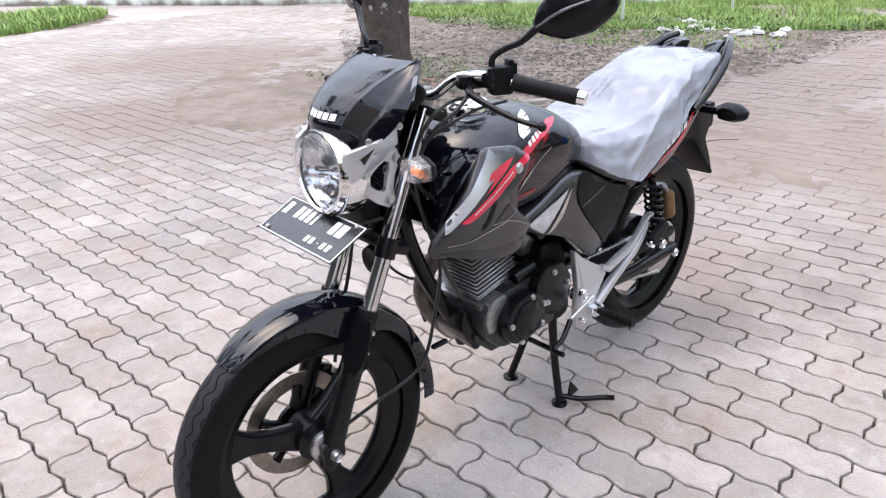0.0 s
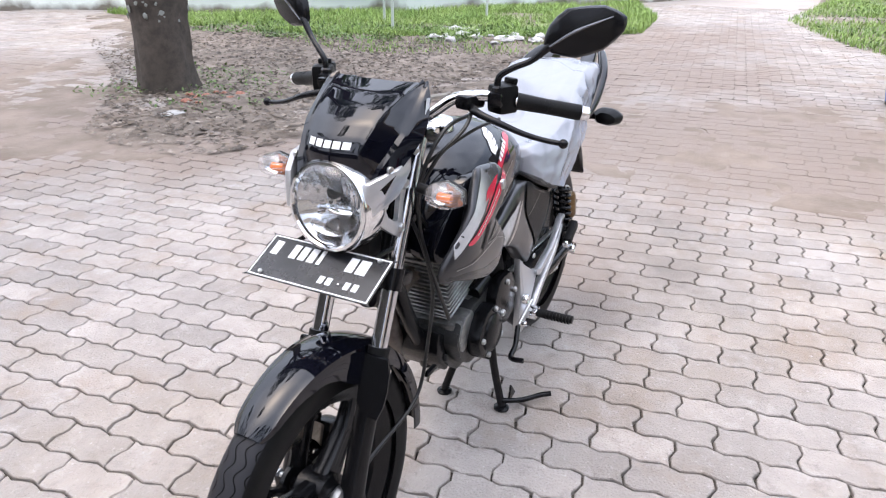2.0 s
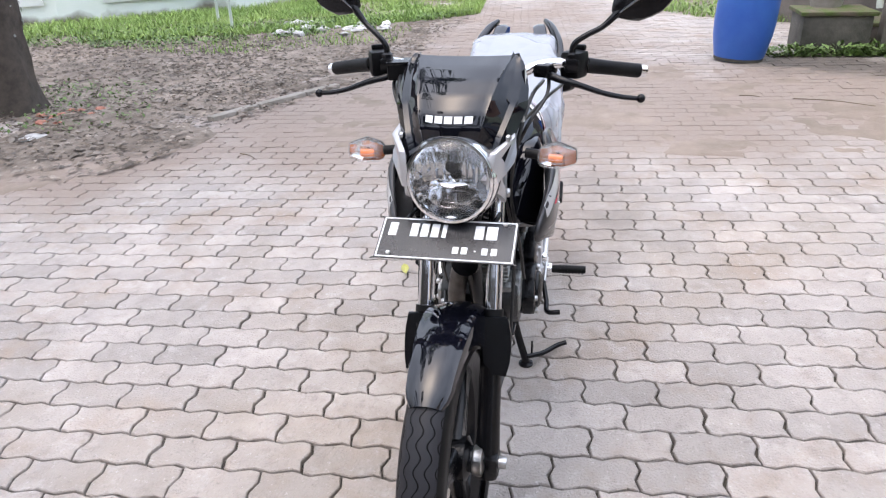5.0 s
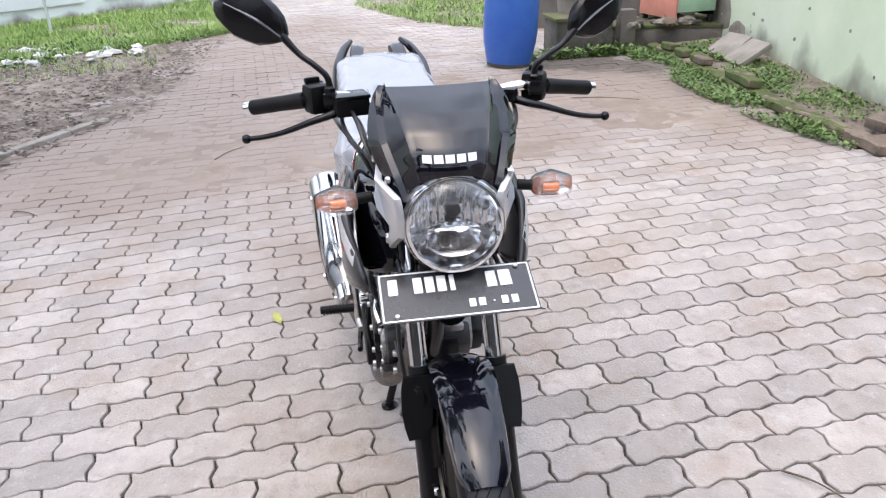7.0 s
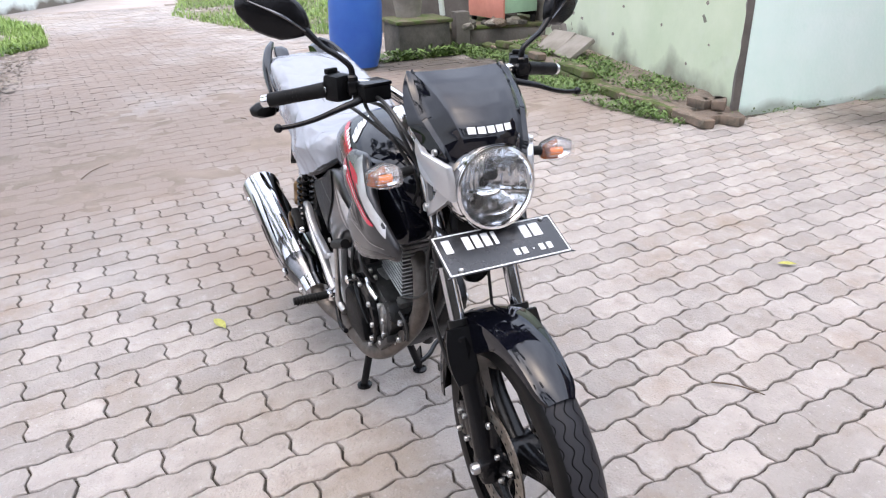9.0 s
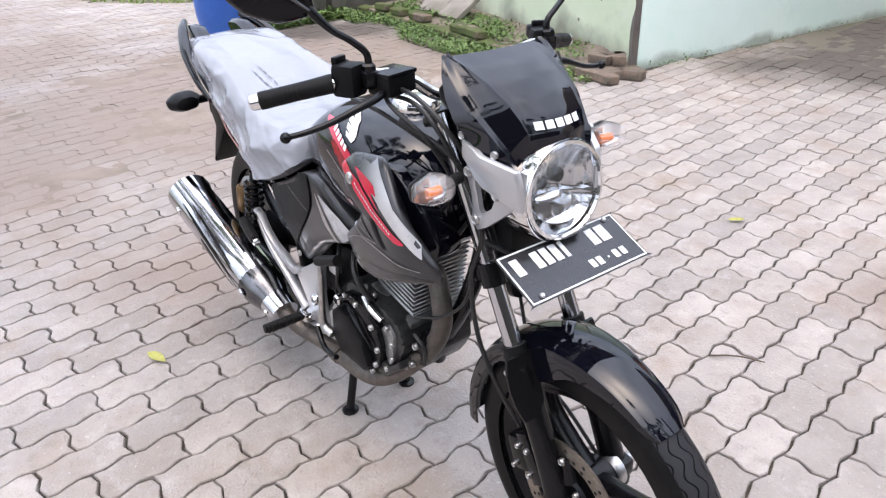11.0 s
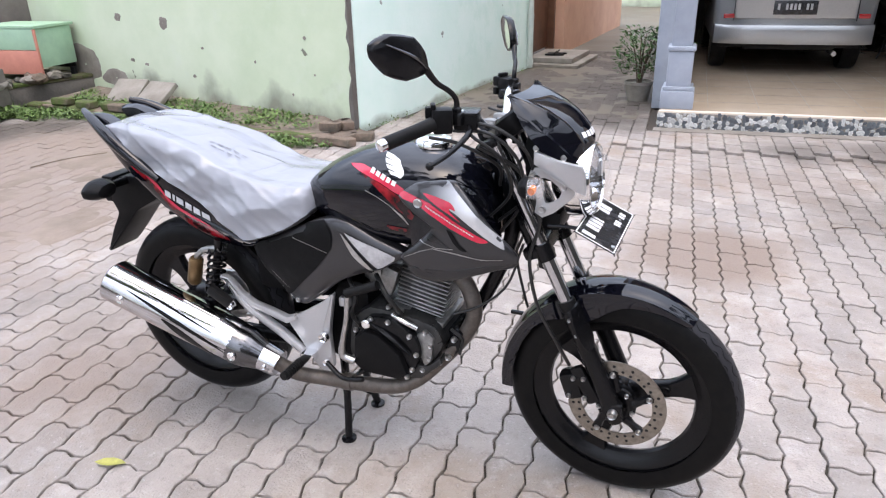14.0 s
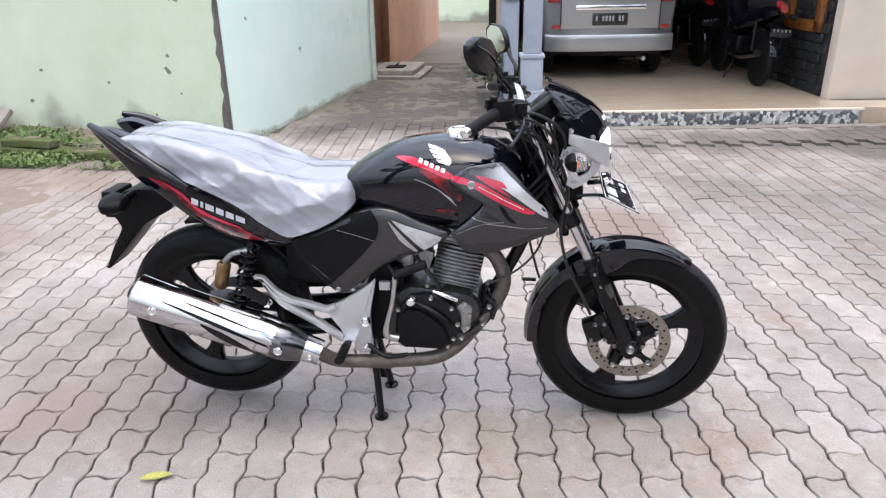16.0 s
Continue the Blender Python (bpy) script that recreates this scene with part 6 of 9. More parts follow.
# ---- handlebar, levers, mirrors ----
handlebar = new("handlebar")
handlebar.parent = bike
GE, GI = Vector((-0.004, 0.350, 1.026)), Vector((0.054, 0.240, 1.048))      # grip: outer and inner end


def on_grip(u, sgn):
    p = GE.lerp(GI, u)
    return Vector((p.x, sgn * p.y, p.z))


def half_bar(sgn):
    return [on_grip(-0.05, sgn), on_grip(1.0, sgn), on_grip(1.42, sgn), Vector((0.098, sgn * 0.130, 1.050)), Vector((0.112, sgn * 0.075, 1.012)), Vector((0.114, sgn * 0.035, 1.006))]


part("bar", tube([*half_bar(-1), Vector((0.114, 0, 1.006)), *half_bar(1)[::-1]], 0.011, 12, 5), CHROME, handlebar, "chromed handlebar")
for sgn in (-1, 1):
    b = tube([on_grip(0.0, sgn), on_grip(0.04, sgn), on_grip(0.5, sgn), on_grip(1.0, sgn)], [0.0145, 0.0155, 0.0148, 0.0165], 18, 4)
    grip = part("grip", b, RUBBER, handlebar, "ribbed black rubber grip")
    for k in range(12):
        part("grip_rib", tube([on_grip(0.12 + k * 0.062, sgn), on_grip(0.145 + k * 0.062, sgn)], 0.0153, 16), RUBBER, grip)
    part("bar_end", tube([on_grip(0.01, sgn), on_grip(-0.03, sgn), on_grip(-0.12, sgn), on_grip(-0.15, sgn)], [0.0135, 0.0135, 0.0135, 0.009], 16, 2), CHROME, handlebar, "chromed bar end weight")
    yaw = Matrix.Rotation(radians(-sgn * 27), 3, "Z")
    c = on_grip(1.22, sgn)
    sw = box((0.046, 0.046, 0.056), c, 0.010, turn=yaw)
    box((0.026, 0.020, 0.026), c + Vector((-0.028, 0, 0.016)), 0.005, sw, turn=yaw)
    box((0.014, 0.012, 0.020), c + Vector((-0.030, -sgn * 0.014, -0.008)), 0.004, sw, turn=yaw)
    box((0.012, 0.030, 0.012), c + Vector((-0.018, sgn * 0.008, 0.032)), 0.004, sw, turn=yaw)
    part("switch_box", sw, MATT, handlebar)
    lev = [(0.100, sgn * 0.158, 1.040), (0.122, sgn * 0.19, 1.032), (0.128, sgn * 0.23, 1.022), (0.118, sgn * 0.28, 1.004), (0.108, sgn * 0.32, 0.994), (0.101, sgn * 0.352, 0.990)]
    b = tube(lev, [0.009, 0.0078, 0.0066, 0.0056, 0.0052, 0.005], 10, 5, flat=0.75)
    s = bmesh.new()
    bmesh.ops.create_uvsphere(s, u_segments=12, v_segments=8, radius=0.0092)
    add_to(b, s, Matrix.Translation((0.101, sgn * 0.356, 0.990)))
    part("lever", b, SATIN, handlebar, "black ball-ended lever")
    part("lever_perch", box((0.052, 0.036, 0.028), (0.092, sgn * 0.158, 1.046), 0.008, turn=Matrix.Rotation(radians(-sgn * 20), 3, "Z")), SATIN, handlebar)
# brake fluid tank on the right, bar clamps
b = box((0.054, 0.066, 0.036), (0.100, -0.153, 1.044), 0.006, turn=Matrix.Rotation(radians(14), 3, "Z"))
part("brake_fluid_tank", b, MATT, handlebar, "square black brake fluid tank")
part("tank_lid", box((0.057, 0.069, 0.008), (0.100, -0.153, 1.062), 0.003, turn=Matrix.Rotation(radians(14), 3, "Z")), SATIN, handlebar)
for y in (-0.035, 0.035):
    part("bar_clamp", box((0.034, 0.026, 0.046), (0.112, y, 1.000), 0.007), CASTING, handlebar)

for sgn in (-1, 1):
    mirror = new("mirror")
    mirror.parent = handlebar
    mirror["label"] = "black hexagonal mirror on a bent stem"
    fx, fy = (0.084, 0.212) if sgn > 0 else (0.090, 0.190)
    inner = Vector((0.056, 0.296, 1.156)) if sgn > 0 else Vector((0.058, -0.264, 1.170))
    outer = Vector((-0.016, 0.415, 1.203)) if sgn > 0 else Vector((0.002, -0.394, 1.229))
    foot = Vector((fx, sgn * fy, 1.066))
    part("mirror_stem", tube([foot, foot + Vector((0, sgn * 0.002, 0.030)), foot.lerp(inner, 0.34) + Vector((0.003, 0, 0.018)), foot.lerp(inner, 0.7), inner.lerp(outer, 0.06)], [0.0075, 0.0062, 0.006, 0.006, 0.0085], 10, 5), SATIN, mirror)
    part("stem_nut", revolve([(0, 0), (0.012, 0), (0.012, 0.014), (0.008, 0.018), (0, 0.018)], 6, "z", foot - Vector((0, 0, 0.004))), SATIN, mirror)
    part("mirror_boss", box((0.034, 0.030, 0.030), foot - Vector((0, 0, 0.012)), 0.007), SATIN, mirror)
    # the head: an angular shell with a ridge, glass on its rear face
    hexa = [(0.079, 0.003), (0.046, 0.036), (-0.021, 0.053), (-0.060, 0.033), (-0.078, 0.004), (-0.070, -0.015), (-0.030, -0.040), (0.023, -0.043), (0.068, -0.022)]
    o = rounded(hexa, 2)
    along_ = (outer - inner).normalized()
    front = Vector((1, 0, -0.10))
    front = (front - along_ * front.dot(along_)).normalized()
    upw = along_.cross(front) * sgn * -1
    upw = upw if upw.z > 0 else -upw
    mid_ = (inner + outer) / 2

    def lay(d, u, w):
        return mid_ + front * d + along_ * u + upw * w
    b = bmesh.new()
    ring_surface(b, [[lay(d + 0.010 * (1 - s_), u * s_, w * s_ * 0.95 + (1 - s_) * 0.008) for u, w in o] for s_, d in ((0.90, -0.010), (1.0, -0.012), (1.01, -0.005), (0.985, 0.001), (0.90, 0.006), (0.60, 0.006), (0.25, 0.004), (0.04, 0.003))])
    # raised ridge across the shell, in brighter metal that stands in for its highlight
    head = part("mirror_shell", b, SATIN, mirror)
    part("mirror_ridge", tube([lay(0.008, -0.072, -0.002), lay(0.014, -0.02, 0.010), lay(0.011, 0.052, 0.012)], [0.0022, 0.0035, 0.0012], 6, 4), DARKCHROME, mirror)
    g = bmesh.new()
    g.faces.new([g.verts.new(lay(-0.0125, u * 0.88, w * 0.88)) for u, w in o])
    part("mirror_glass", g, MIRROR, mirror, "silver mirror glass", smooth=False)

# clocks behind the screen
for y in (-0.055, 0.055):
    b = revolve([(0, 0.02), (0.036, 0.02), (0.044, 0.014), (0.046, 0.0), (0.036, -0.03), (0, -0.036)], 24)
    b.transform(Matrix.Translation((0.178, y, 1.030)) @ Matrix.Rotation(radians(-38), 4, "Y"))
    part("instrument", b, MATT, handlebar, "black round instrument")
b = box((0.012, 0.030, 0.05), (0.165, 0, 0.985), 0.004)
part("instrument_bracket", b, SATIN, handlebar)

# ---- headlamp, screen, brackets, winkers, plate ----
headlamp = new("headlamp")
headlamp.parent = bike
headlamp["label"] = "round chromed headlamp with a clear faceted lens"
HL = Matrix.Translation((0.362, 0.007, 0.888)) @ Matrix.Rotation(radians(-5), 4, "Y") @ Matrix.Diagonal((0.9, 0.9, 0.9, 1))


def hl(profile, n=40):
    b = revolve([(r, x) for r, x in profile], n, "x", caps=False)
    return moved(b, HL)


part("shell", hl([(0.094, -0.004), (0.096, -0.02), (0.090, -0.05), (0.074, -0.085), (0.045, -0.105), (0, -0.11)]), CHROME, headlamp, "chromed headlamp shell")
part("rim_ring", hl([(0.0945, -0.010), (0.0965, 0.0), (0.093, 0.008), (0.087, 0.009), (0.084, 0.004), (0.086, -0.008)]), CHROME, headlamp, "chromed headlamp ring")
# reflector bowl broken into upright flutes, its lower part in broad steps
b = bmesh.new()
rings = []
for k in range(15):
    u = k / 14
    r = 0.085 * (1 - u) + 0.013 * u
    ring = []
    for j in range(96):
        a = 2 * math.pi * j / 96
        y, z = r * math.cos(a), r * math.sin(a)
        x = -0.004 - 0.056 * (1 - (r / 0.086) ** 2)
        if 0 < k < 14:
            x += 0.0022 * math.cos(2 * math.pi * y / 0.0150) if z > -0.012 else 0.0020 * math.cos(2 * math.pi * (z + 0.02) / 0.020) + 0.0016 * math.cos(2 * math.pi * y / 0.036)
        ring.append((x, y, z))
    rings.append(ring)
ring_surface(b, rings, caps=False)
part("reflector", moved(b, HL), REFLECTOR, headlamp, "fluted chrome reflector")
b = hl([(0, -0.010), (0.009, -0.011), (0.014, -0.016), (0.015, -0.034), (0.012, -0.036), (0.011, -0.018), (0, -0.016)], 20)
part("bulb_shield", moved(b, Matrix.Translation((0, 0, 0.024))), SATIN, headlamp, "dark bulb shield")
part("bulb_socket", moved(box((0.008, 0.022, 0.030), (-0.030, 0, 0.050), 0.003), HL), SATIN, headlamp)
part("bulb", moved(hl([(0, -0.020), (0.008, -0.022), (0.010, -0.028), (0.010, -0.05), (0, -0.052)], 16), Matrix.Translation((0, 0, 0.024))), WHITE, headlamp)
b = revolve([(0, 0.004), (0.012, 0.003), (0.017, -0.004), (0.017, -0.03), (0, -0.03)], 20, "x")
b.transform(HL @ Matrix.Translation((-0.010, 0, -0.040)) @ Matrix.Diagonal((0.7, 0.55, 0.55, 1)))
part("parking_lamp_cup", b, DARKCHROME, headlamp)
# a broad lower dish tilted up to the sky
b = bmesh.new()
rows_ = []
for u in range(17):
    y = -0.052 + 0.0065 * u
    f = math.sqrt(max(0.0, 1 - (y / 0.056) ** 2))
    z0, z1 = -0.034 - 0.026 * f, -0.036 + 0.020 * f
    row = []
    for v in range(7):
        z = z0 + (z1 - z0) * v / 6
        row.append((-0.046 + 1.35 * max(0, -0.022 - z) + 2.0 * y * y, y, z))
    rows_.append(row + [(x - 0.003, y_, z) for x, y_, z in reversed(row)])
ring_surface(b, rows_)
b.transform(HL)
part("lower_reflector", b, CHROME, headlamp)
# a deep bright collar behind the lens
part("lamp_collar", hl([(0.0955, 0.004), (0.0990, -0.004), (0.1020, -0.020), (0.1030, -0.045), (0.1010, -0.062), (0.0960, -0.066), (0.0940, -0.030)], 56), CHROME, headlamp, "bright collar behind the headlamp lens")
lens = part("lens", hl([(0.092, 0.004), (0.087, 0.016), (0.072, 0.029), (0.045, 0.038), (0, 0.042)]), GLASS, headlamp, "clear domed lens")
lens.visible_shadow = False


SCREEN_Y = 0.006      # the screen's middle


def screen_mesh():
    """The small black screen: a flat centre panel that narrows downwards, sharp creases, and sides that run down past the lamp."""
    mid = [(0.186, 1.086), (0.232, 1.073), (0.274, 1.056), (0.310, 1.035), (0.337, 1.010), (0.352, 0.988), (0.354, 0.968)]
    edge = [(0.178, 0.108, 1.094), (0.198, 0.122, 1.062), (0.218, 0.129, 1.032), (0.240, 0.130, 1.004), (0.266, 0.118, 0.974), (0.302, 0.106, 0.944), (0.328, 0.094, 0.905)]
    b = bmesh.new()
    rows_ = []
    for k in range(25):
        f = k / 24 * 6
        i = min(5, int(f))
        g = f - i
        mx, mz = (mid[i][c] + (mid[i + 1][c] - mid[i][c]) * g for c in (0, 1))
        e = Vector(edge[i]).lerp(Vector(edge[i + 1]), g)
        t = k / 24
        wc = 0.098 - 0.047 * t ** 0.85
        # crease point: a little behind the middle
        cx, cz = mx - 0.010 - 0.010 * t + 0.006 * t * t, mz + (e.z - mz) * 0.10
        half = []
        for q in (0.0, 0.2, 0.4, 0.6, 0.8, 0.93):
            half.append(Vector((mx + (cx - mx) * q ** 2, wc * q, mz + (cz - mz) * q ** 2)))
        half += [Vector((cx + 0.0015, wc * 0.985, cz + 0.001)), Vector((cx - 0.0015, wc + 0.0015, cz - 0.001))]
        for q in (0.12, 0.3, 0.5):
            p = Vector((cx, wc, cz)).lerp(e, q)
            half.append(p - Vector((0.004 * math.sin(q * math.pi), 0, 0)))
        # a second fold: the ear's lower half stands out towards the front
        out_ = 0.006 * min(1, max(0, (t - 0.35) / 0.3))
        for q in (0.62, 0.68, 0.85, 1.0):
            p = Vector((cx, wc, cz)).lerp(e, q)
            half.append(p + Vector((out_ * (1 - q) / 0.38, 0.004 * math.sin(q * math.pi), 0)))
        full = [Vector((v.x, SCREEN_Y - v.y, v.z)) for v in half[:0:-1]] + [Vector((v.x, SCREEN_Y + v.y, v.z)) for v in half]
        rows_.append([b.verts.new(v) for v in full])
    for r0, r1 in zip(rows_, rows_[1:]):
        for i in range(len(r0) - 1):
            b.faces.new((r0[i], r0[i + 1], r1[i + 1], r1[i]))
    bmesh.ops.recalc_face_normals(b, faces=b.faces)
    bmesh.ops.solidify(b, geom=b.faces[:], thickness=0.004)
    return b


screen = part("screen", screen_mesh(), BLACK, bike, "glossy black headlamp screen with a white maker's mark")
for sgn in (-1, 1):
    for q in ((0.252, 0.122, 0.982), (0.312, 0.104, 0.960)):
        bolt((q[0], SCREEN_Y + sgn * q[1], q[2]), screen, 0.007, (0.4, sgn, 0.1), 0.006, STEEL)
# a narrow sticker on the left wing
b = bmesh.new()
b.faces.new([b.verts.new(v) for v in ((0.200, SCREEN_Y + 0.1240, 1.070), (0.210, SCREEN_Y + 0.1220, 1.070), (0.230, SCREEN_Y + 0.1275, 1.026), (0.220, SCREEN_Y + 0.1320, 1.026))])
part("sticker", b, PALE, screen, "narrow pale sticker")


def silver_bracket(sgn):
    """The silver side bracket: a folded upper plate, and a lower frame round a five-sided opening."""
    def yy(x, z):
        return 0.119 - 0.16 * max(0, 0.29 - x) - 0.60 * max(0, x - 0.306)
    upper = [(0.247, 0.976), (0.300, 0.960), (0.355, 0.942), (0.362, 0.918), (0.365, 0.872), (0.348, 0.882), (0.332, 0.893), (0.310, 0.908), (0.290, 0.921), (0.262, 0.938), (0.247, 0.944)]
    b = prism([(x, z) for x, z in upper], 0.0, 0.014, 0.0035)
    for v in b.verts:
        fold = 0.002 * max(0, min(1, (0.955 - v.co.z) / 0.03))
        v.co.y = sgn * (yy(v.co.x, v.co.z) - 0.010 + v.co.y + fold)
    if sgn < 0:
        bmesh.ops.reverse_faces(b, faces=b.faces)
    ob = part("lamp_bracket", b, SILVER, bike, "silver painted headlamp bracket")
    outer = [(0.236, 0.928), (0.262, 0.934), (0.300, 0.922), (0.332, 0.904), (0.354, 0.888), (0.330, 0.858), (0.296, 0.828), (0.268, 0.812), (0.248, 0.822), (0.252, 0.850), (0.246, 0.876), (0.228, 0.904)]
    inner = [(0.258, 0.906), (0.272, 0.910), (0.288, 0.905), (0.303, 0.894), (0.312, 0.880), (0.308, 0.866), (0.294, 0.855), (0.282, 0.849), (0.274, 0.850), (0.271, 0.858), (0.267, 0.874), (0.260, 0.890)]
    b = bmesh.new()
    rows_ = []
    mid_ = [((o[0] + i[0]) / 2, (o[1] + i[1]) / 2) for o, i in zip(outer, inner)]
    for loop, off in ((inner, -0.026), (inner, -0.016), (mid_, -0.013), (outer, -0.015), (outer, -0.026)):
        rows_.append([b.verts.new((x, sgn * (yy(x, z) + off), z)) for x, z in loop])
    k = len(outer)
    for a, c in zip(rows_, rows_[1:] + rows_[:1]):
        for i in range(k):
            j = (i + 1) % k
            b.faces.new((a[i], a[j], c[j], c[i]))
    part("bracket_frame", b, SILVER, ob, "silver frame round the bracket's opening")
    for p in ((0.318, 0.893), (0.268, 0.833), (0.243, 0.912)):
        bolt((p[0], sgn * (yy(*p) - 0.014), p[1]), ob, 0.0095, (0, sgn, 0), 0.007)


for sgn in (-1, 1):
    silver_bracket(sgn)


def winker(name, at, sgn, label, turn=0.0, body=MATT, scale=1.0):
    w = new(name)
    w.parent = bike
    w["label"] = label
    m = Matrix.Translation(at) @ Matrix.Rotation(turn, 4, "Z") @ Matrix.Diagonal((scale, scale, scale, 1))
    b = tube([(0, sgn * -0.062, 0.002), (0, sgn * -0.035, 0)], 0.010, 10)
    part("winker_stalk", moved(b, m), RUBBER, w)
    # a pointed pod: back shell and clear front
    o = [(-0.037, 0.008), (-0.030, 0.017), (-0.004, 0.026), (0.002, 0.0265), (0.034, 0.016), (0.038, 0.011), (0.039, -0.008), (0.035, -0.014), (0.010, -0.023), (-0.024, -0.0225), (-0.034, -0.017), (-0.038, -0.008)]
    o = rounded(o, 2)
    b = bmesh.new()
    ring_surface(b, [[(x, sgn * u * s, v * s) for u, v in o] for x, s in ((-0.006, 1.0), (-0.012, 0.98), (-0.022, 0.80), (-0.029, 0.45), (-0.031, 0.1))], caps=False)
    part("winker_shell", moved(b, m), body, w)
    b = bmesh.new()
    ring_surface(b, [[(x, sgn * u * s, v * s) for u, v in o] for x, s in ((-0.0065, 1.0), (0.006, 0.99), (0.018, 0.90), (0.026, 0.60), (0.029, 0.1))], caps=False)
    l_ = part("winker_lens", moved(b, m), CLEAR_LENS, w, "clear winker lens")
    l_.visible_shadow = False
    b = bmesh.new()
    ring_surface(b, [[(x, sgn * u * s, v * s) for u, v in o] for x, s in ((-0.004, 0.97), (-0.010, 0.80), (-0.014, 0.5), (-0.015, 0.1))], caps=False)
    part("winker_reflector", moved(b, m), REFLECTOR, w, "bright reflector")
    for k in range(5):
        zz = -0.016 + 0.008 * k
        wide = 0.028 - abs(zz) * 0.5
        part("lens_rib", moved(tube([(0.020, sgn * -wide, zz), (0.0275 - abs(zz) * 0.25, 0, zz), (0.018, sgn * wide, zz)], 0.0011, 5, 3), m), LENSRIB, w)
    b = tube([(0.000, sgn * -0.014, -0.005), (0.002, sgn * 0.0, -0.005), (0.000, sgn * 0.012, -0.005)], 0.0085, 12, 3)
    part("winker_bulb", moved(b, m), ORANGE, w, "orange bulb behind the lens")
    return w


winker("front_winker", (0.268, -0.190, 0.912), -1, "clear winker with an orange bulb", radians(8))
winker("front_winker", (0.268, 0.200, 0.914), 1, "clear winker with an orange bulb", radians(-8))

# front number plate, its characters as plain bars
plate = new("number_plate")
plate.parent = bike
plate["label"] = "black number plate with white border and bars, bent a little"
PL = Matrix.Translation((0.398, 0.004, 0.779)) @ Matrix.Rotation(radians(1.2), 4, "Z") @ Matrix.Rotation(radians(-65), 4, "Y") @ Matrix.Diagonal((1, 0.985, 0.95, 1))


def plate_box(y0, y1, z0, z1, x0, x1, bevel=0.001):
    b = box((x1 - x0, y1 - y0, z1 - z0), ((x0 + x1) / 2, (y0 + y1) / 2, (z0 + z1) / 2), bevel, segments=1)
    return moved(b, PL)


b = prism(rounded([(-0.1375, -0.052), (-0.134, -0.055), (0.134, -0.055), (0.1375, -0.052), (0.1375, 0.052), (0.134, 0.055), (-0.134, 0.055), (-0.1375, 0.052)], 2), -0.001, 0.001, 0)
b.transform(PL @ Matrix.Rotation(radians(-90), 4, "Z"))
part("plate_sheet", b, PLATE, plate)
for y0, y1, z0, z1 in ((-0.135, 0.135, 0.0495, 0.053), (-0.135, 0.135, -0.053, -0.0495), (-0.1355, -0.132, -0.053, 0.053), (0.132, 0.1355, -0.053, 0.053)):
    part("plate_border", plate_box(y0, y1, z0, z1, 0.0008, 0.0022), WHITE, plate)
for y, w, z, h in [(-0.112, 0.017, 0.022, 0.036), (-0.068, 0.016, 0.022, 0.036), (-0.047, 0.016, 0.022, 0.036), (-0.026, 0.016, 0.022, 0.036), (-0.007, 0.009, 0.022, 0.036), (0.063, 0.018, 0.022, 0.036), (0.088, 0.022, 0.022, 0.036),
                   (0.022, 0.012, -0.027, 0.018), (0.039, 0.012, -0.027, 0.018), (0.060, 0.004, -0.027, 0.004), (0.079, 0.012, -0.027, 0.018), (0.097, 0.012, -0.027, 0.018)]:
    part("plate_bar", plate_box(y - w / 2, y + w / 2, z - h / 2, z + h / 2, 0.0008, 0.0025), WHITE, plate)
for y, z in ((-0.110, -0.043), (0.112, 0.046)):
    bolt(PL @ Vector((0.002, y, z)), plate, 0.005, PL.to_3x3() @ Vector((1, 0, 0)), 0.003)
part("plate_stay", tube([(0.28, -0.09, 0.790), (0.345, -0.088, 0.792), (0.390, -0.085, 0.776)], 0.005, 8), SATIN, plate)
part("plate_stay", tube([(0.28, 0.09, 0.790), (0.345, 0.088, 0.792), (0.390, 0.085, 0.776)], 0.005, 8), SATIN, plate)

# black cover between lamp and fork
b = box((0.10, 0.150, 0.12), (0.255, 0.004, 0.945), 0.03)
part("lamp_housing", b, MATT, bike)
b = box((0.05, 0.10, 0.05), (0.275, 0, 0.785), 0.014)
part("horn_bracket", b, MATT, bike)
b = revolve([(0, 0.012), (0.030, 0.010), (0.034, 0.0), (0.030, -0.018), (0, -0.022)], 24, "x", (0.256, 0.010, 0.662))
part("horn", b, SATIN, bike, "round black horn")

# cables from the bar
for i, pts in enumerate(([(0.06, -0.15, 1.015), (0.15, -0.135, 1.01), (0.215, -0.115, 0.94), (0.20, -0.06, 0.82), (0.13, -0.05, 0.72)],
                         [(0.05, -0.16, 1.035), (0.16, -0.145, 1.03), (0.235, -0.118, 0.965), (0.22, -0.05, 0.85), (0.12, -0.04, 0.75)],
                         [(0.06, 0.15, 1.015), (0.15, 0.135, 1.0), (0.205, 0.115, 0.92), (0.19, 0.10, 0.80), (0.15, 0.115, 0.66), (0.10, 0.12, 0.55)],
                         [(0.02, -0.19, 1.005), (0.09, -0.17, 0.99), (0.16, -0.11, 0.93), (0.14, -0.04, 0.86)],
                         [(0.02, 0.19, 1.0), (0.09, 0.16, 0.985), (0.16, 0.10, 0.93), (0.14, 0.04, 0.86)],
                         [(0.21, -0.06, 0.72), (0.17, -0.06, 0.60), (0.10, -0.07, 0.53), (0.03, -0.09, 0.50)])):
    part("cable", tube(pts, 0.0042 if i < 4 else 0.0035, 8, 6), CABLE, bike)

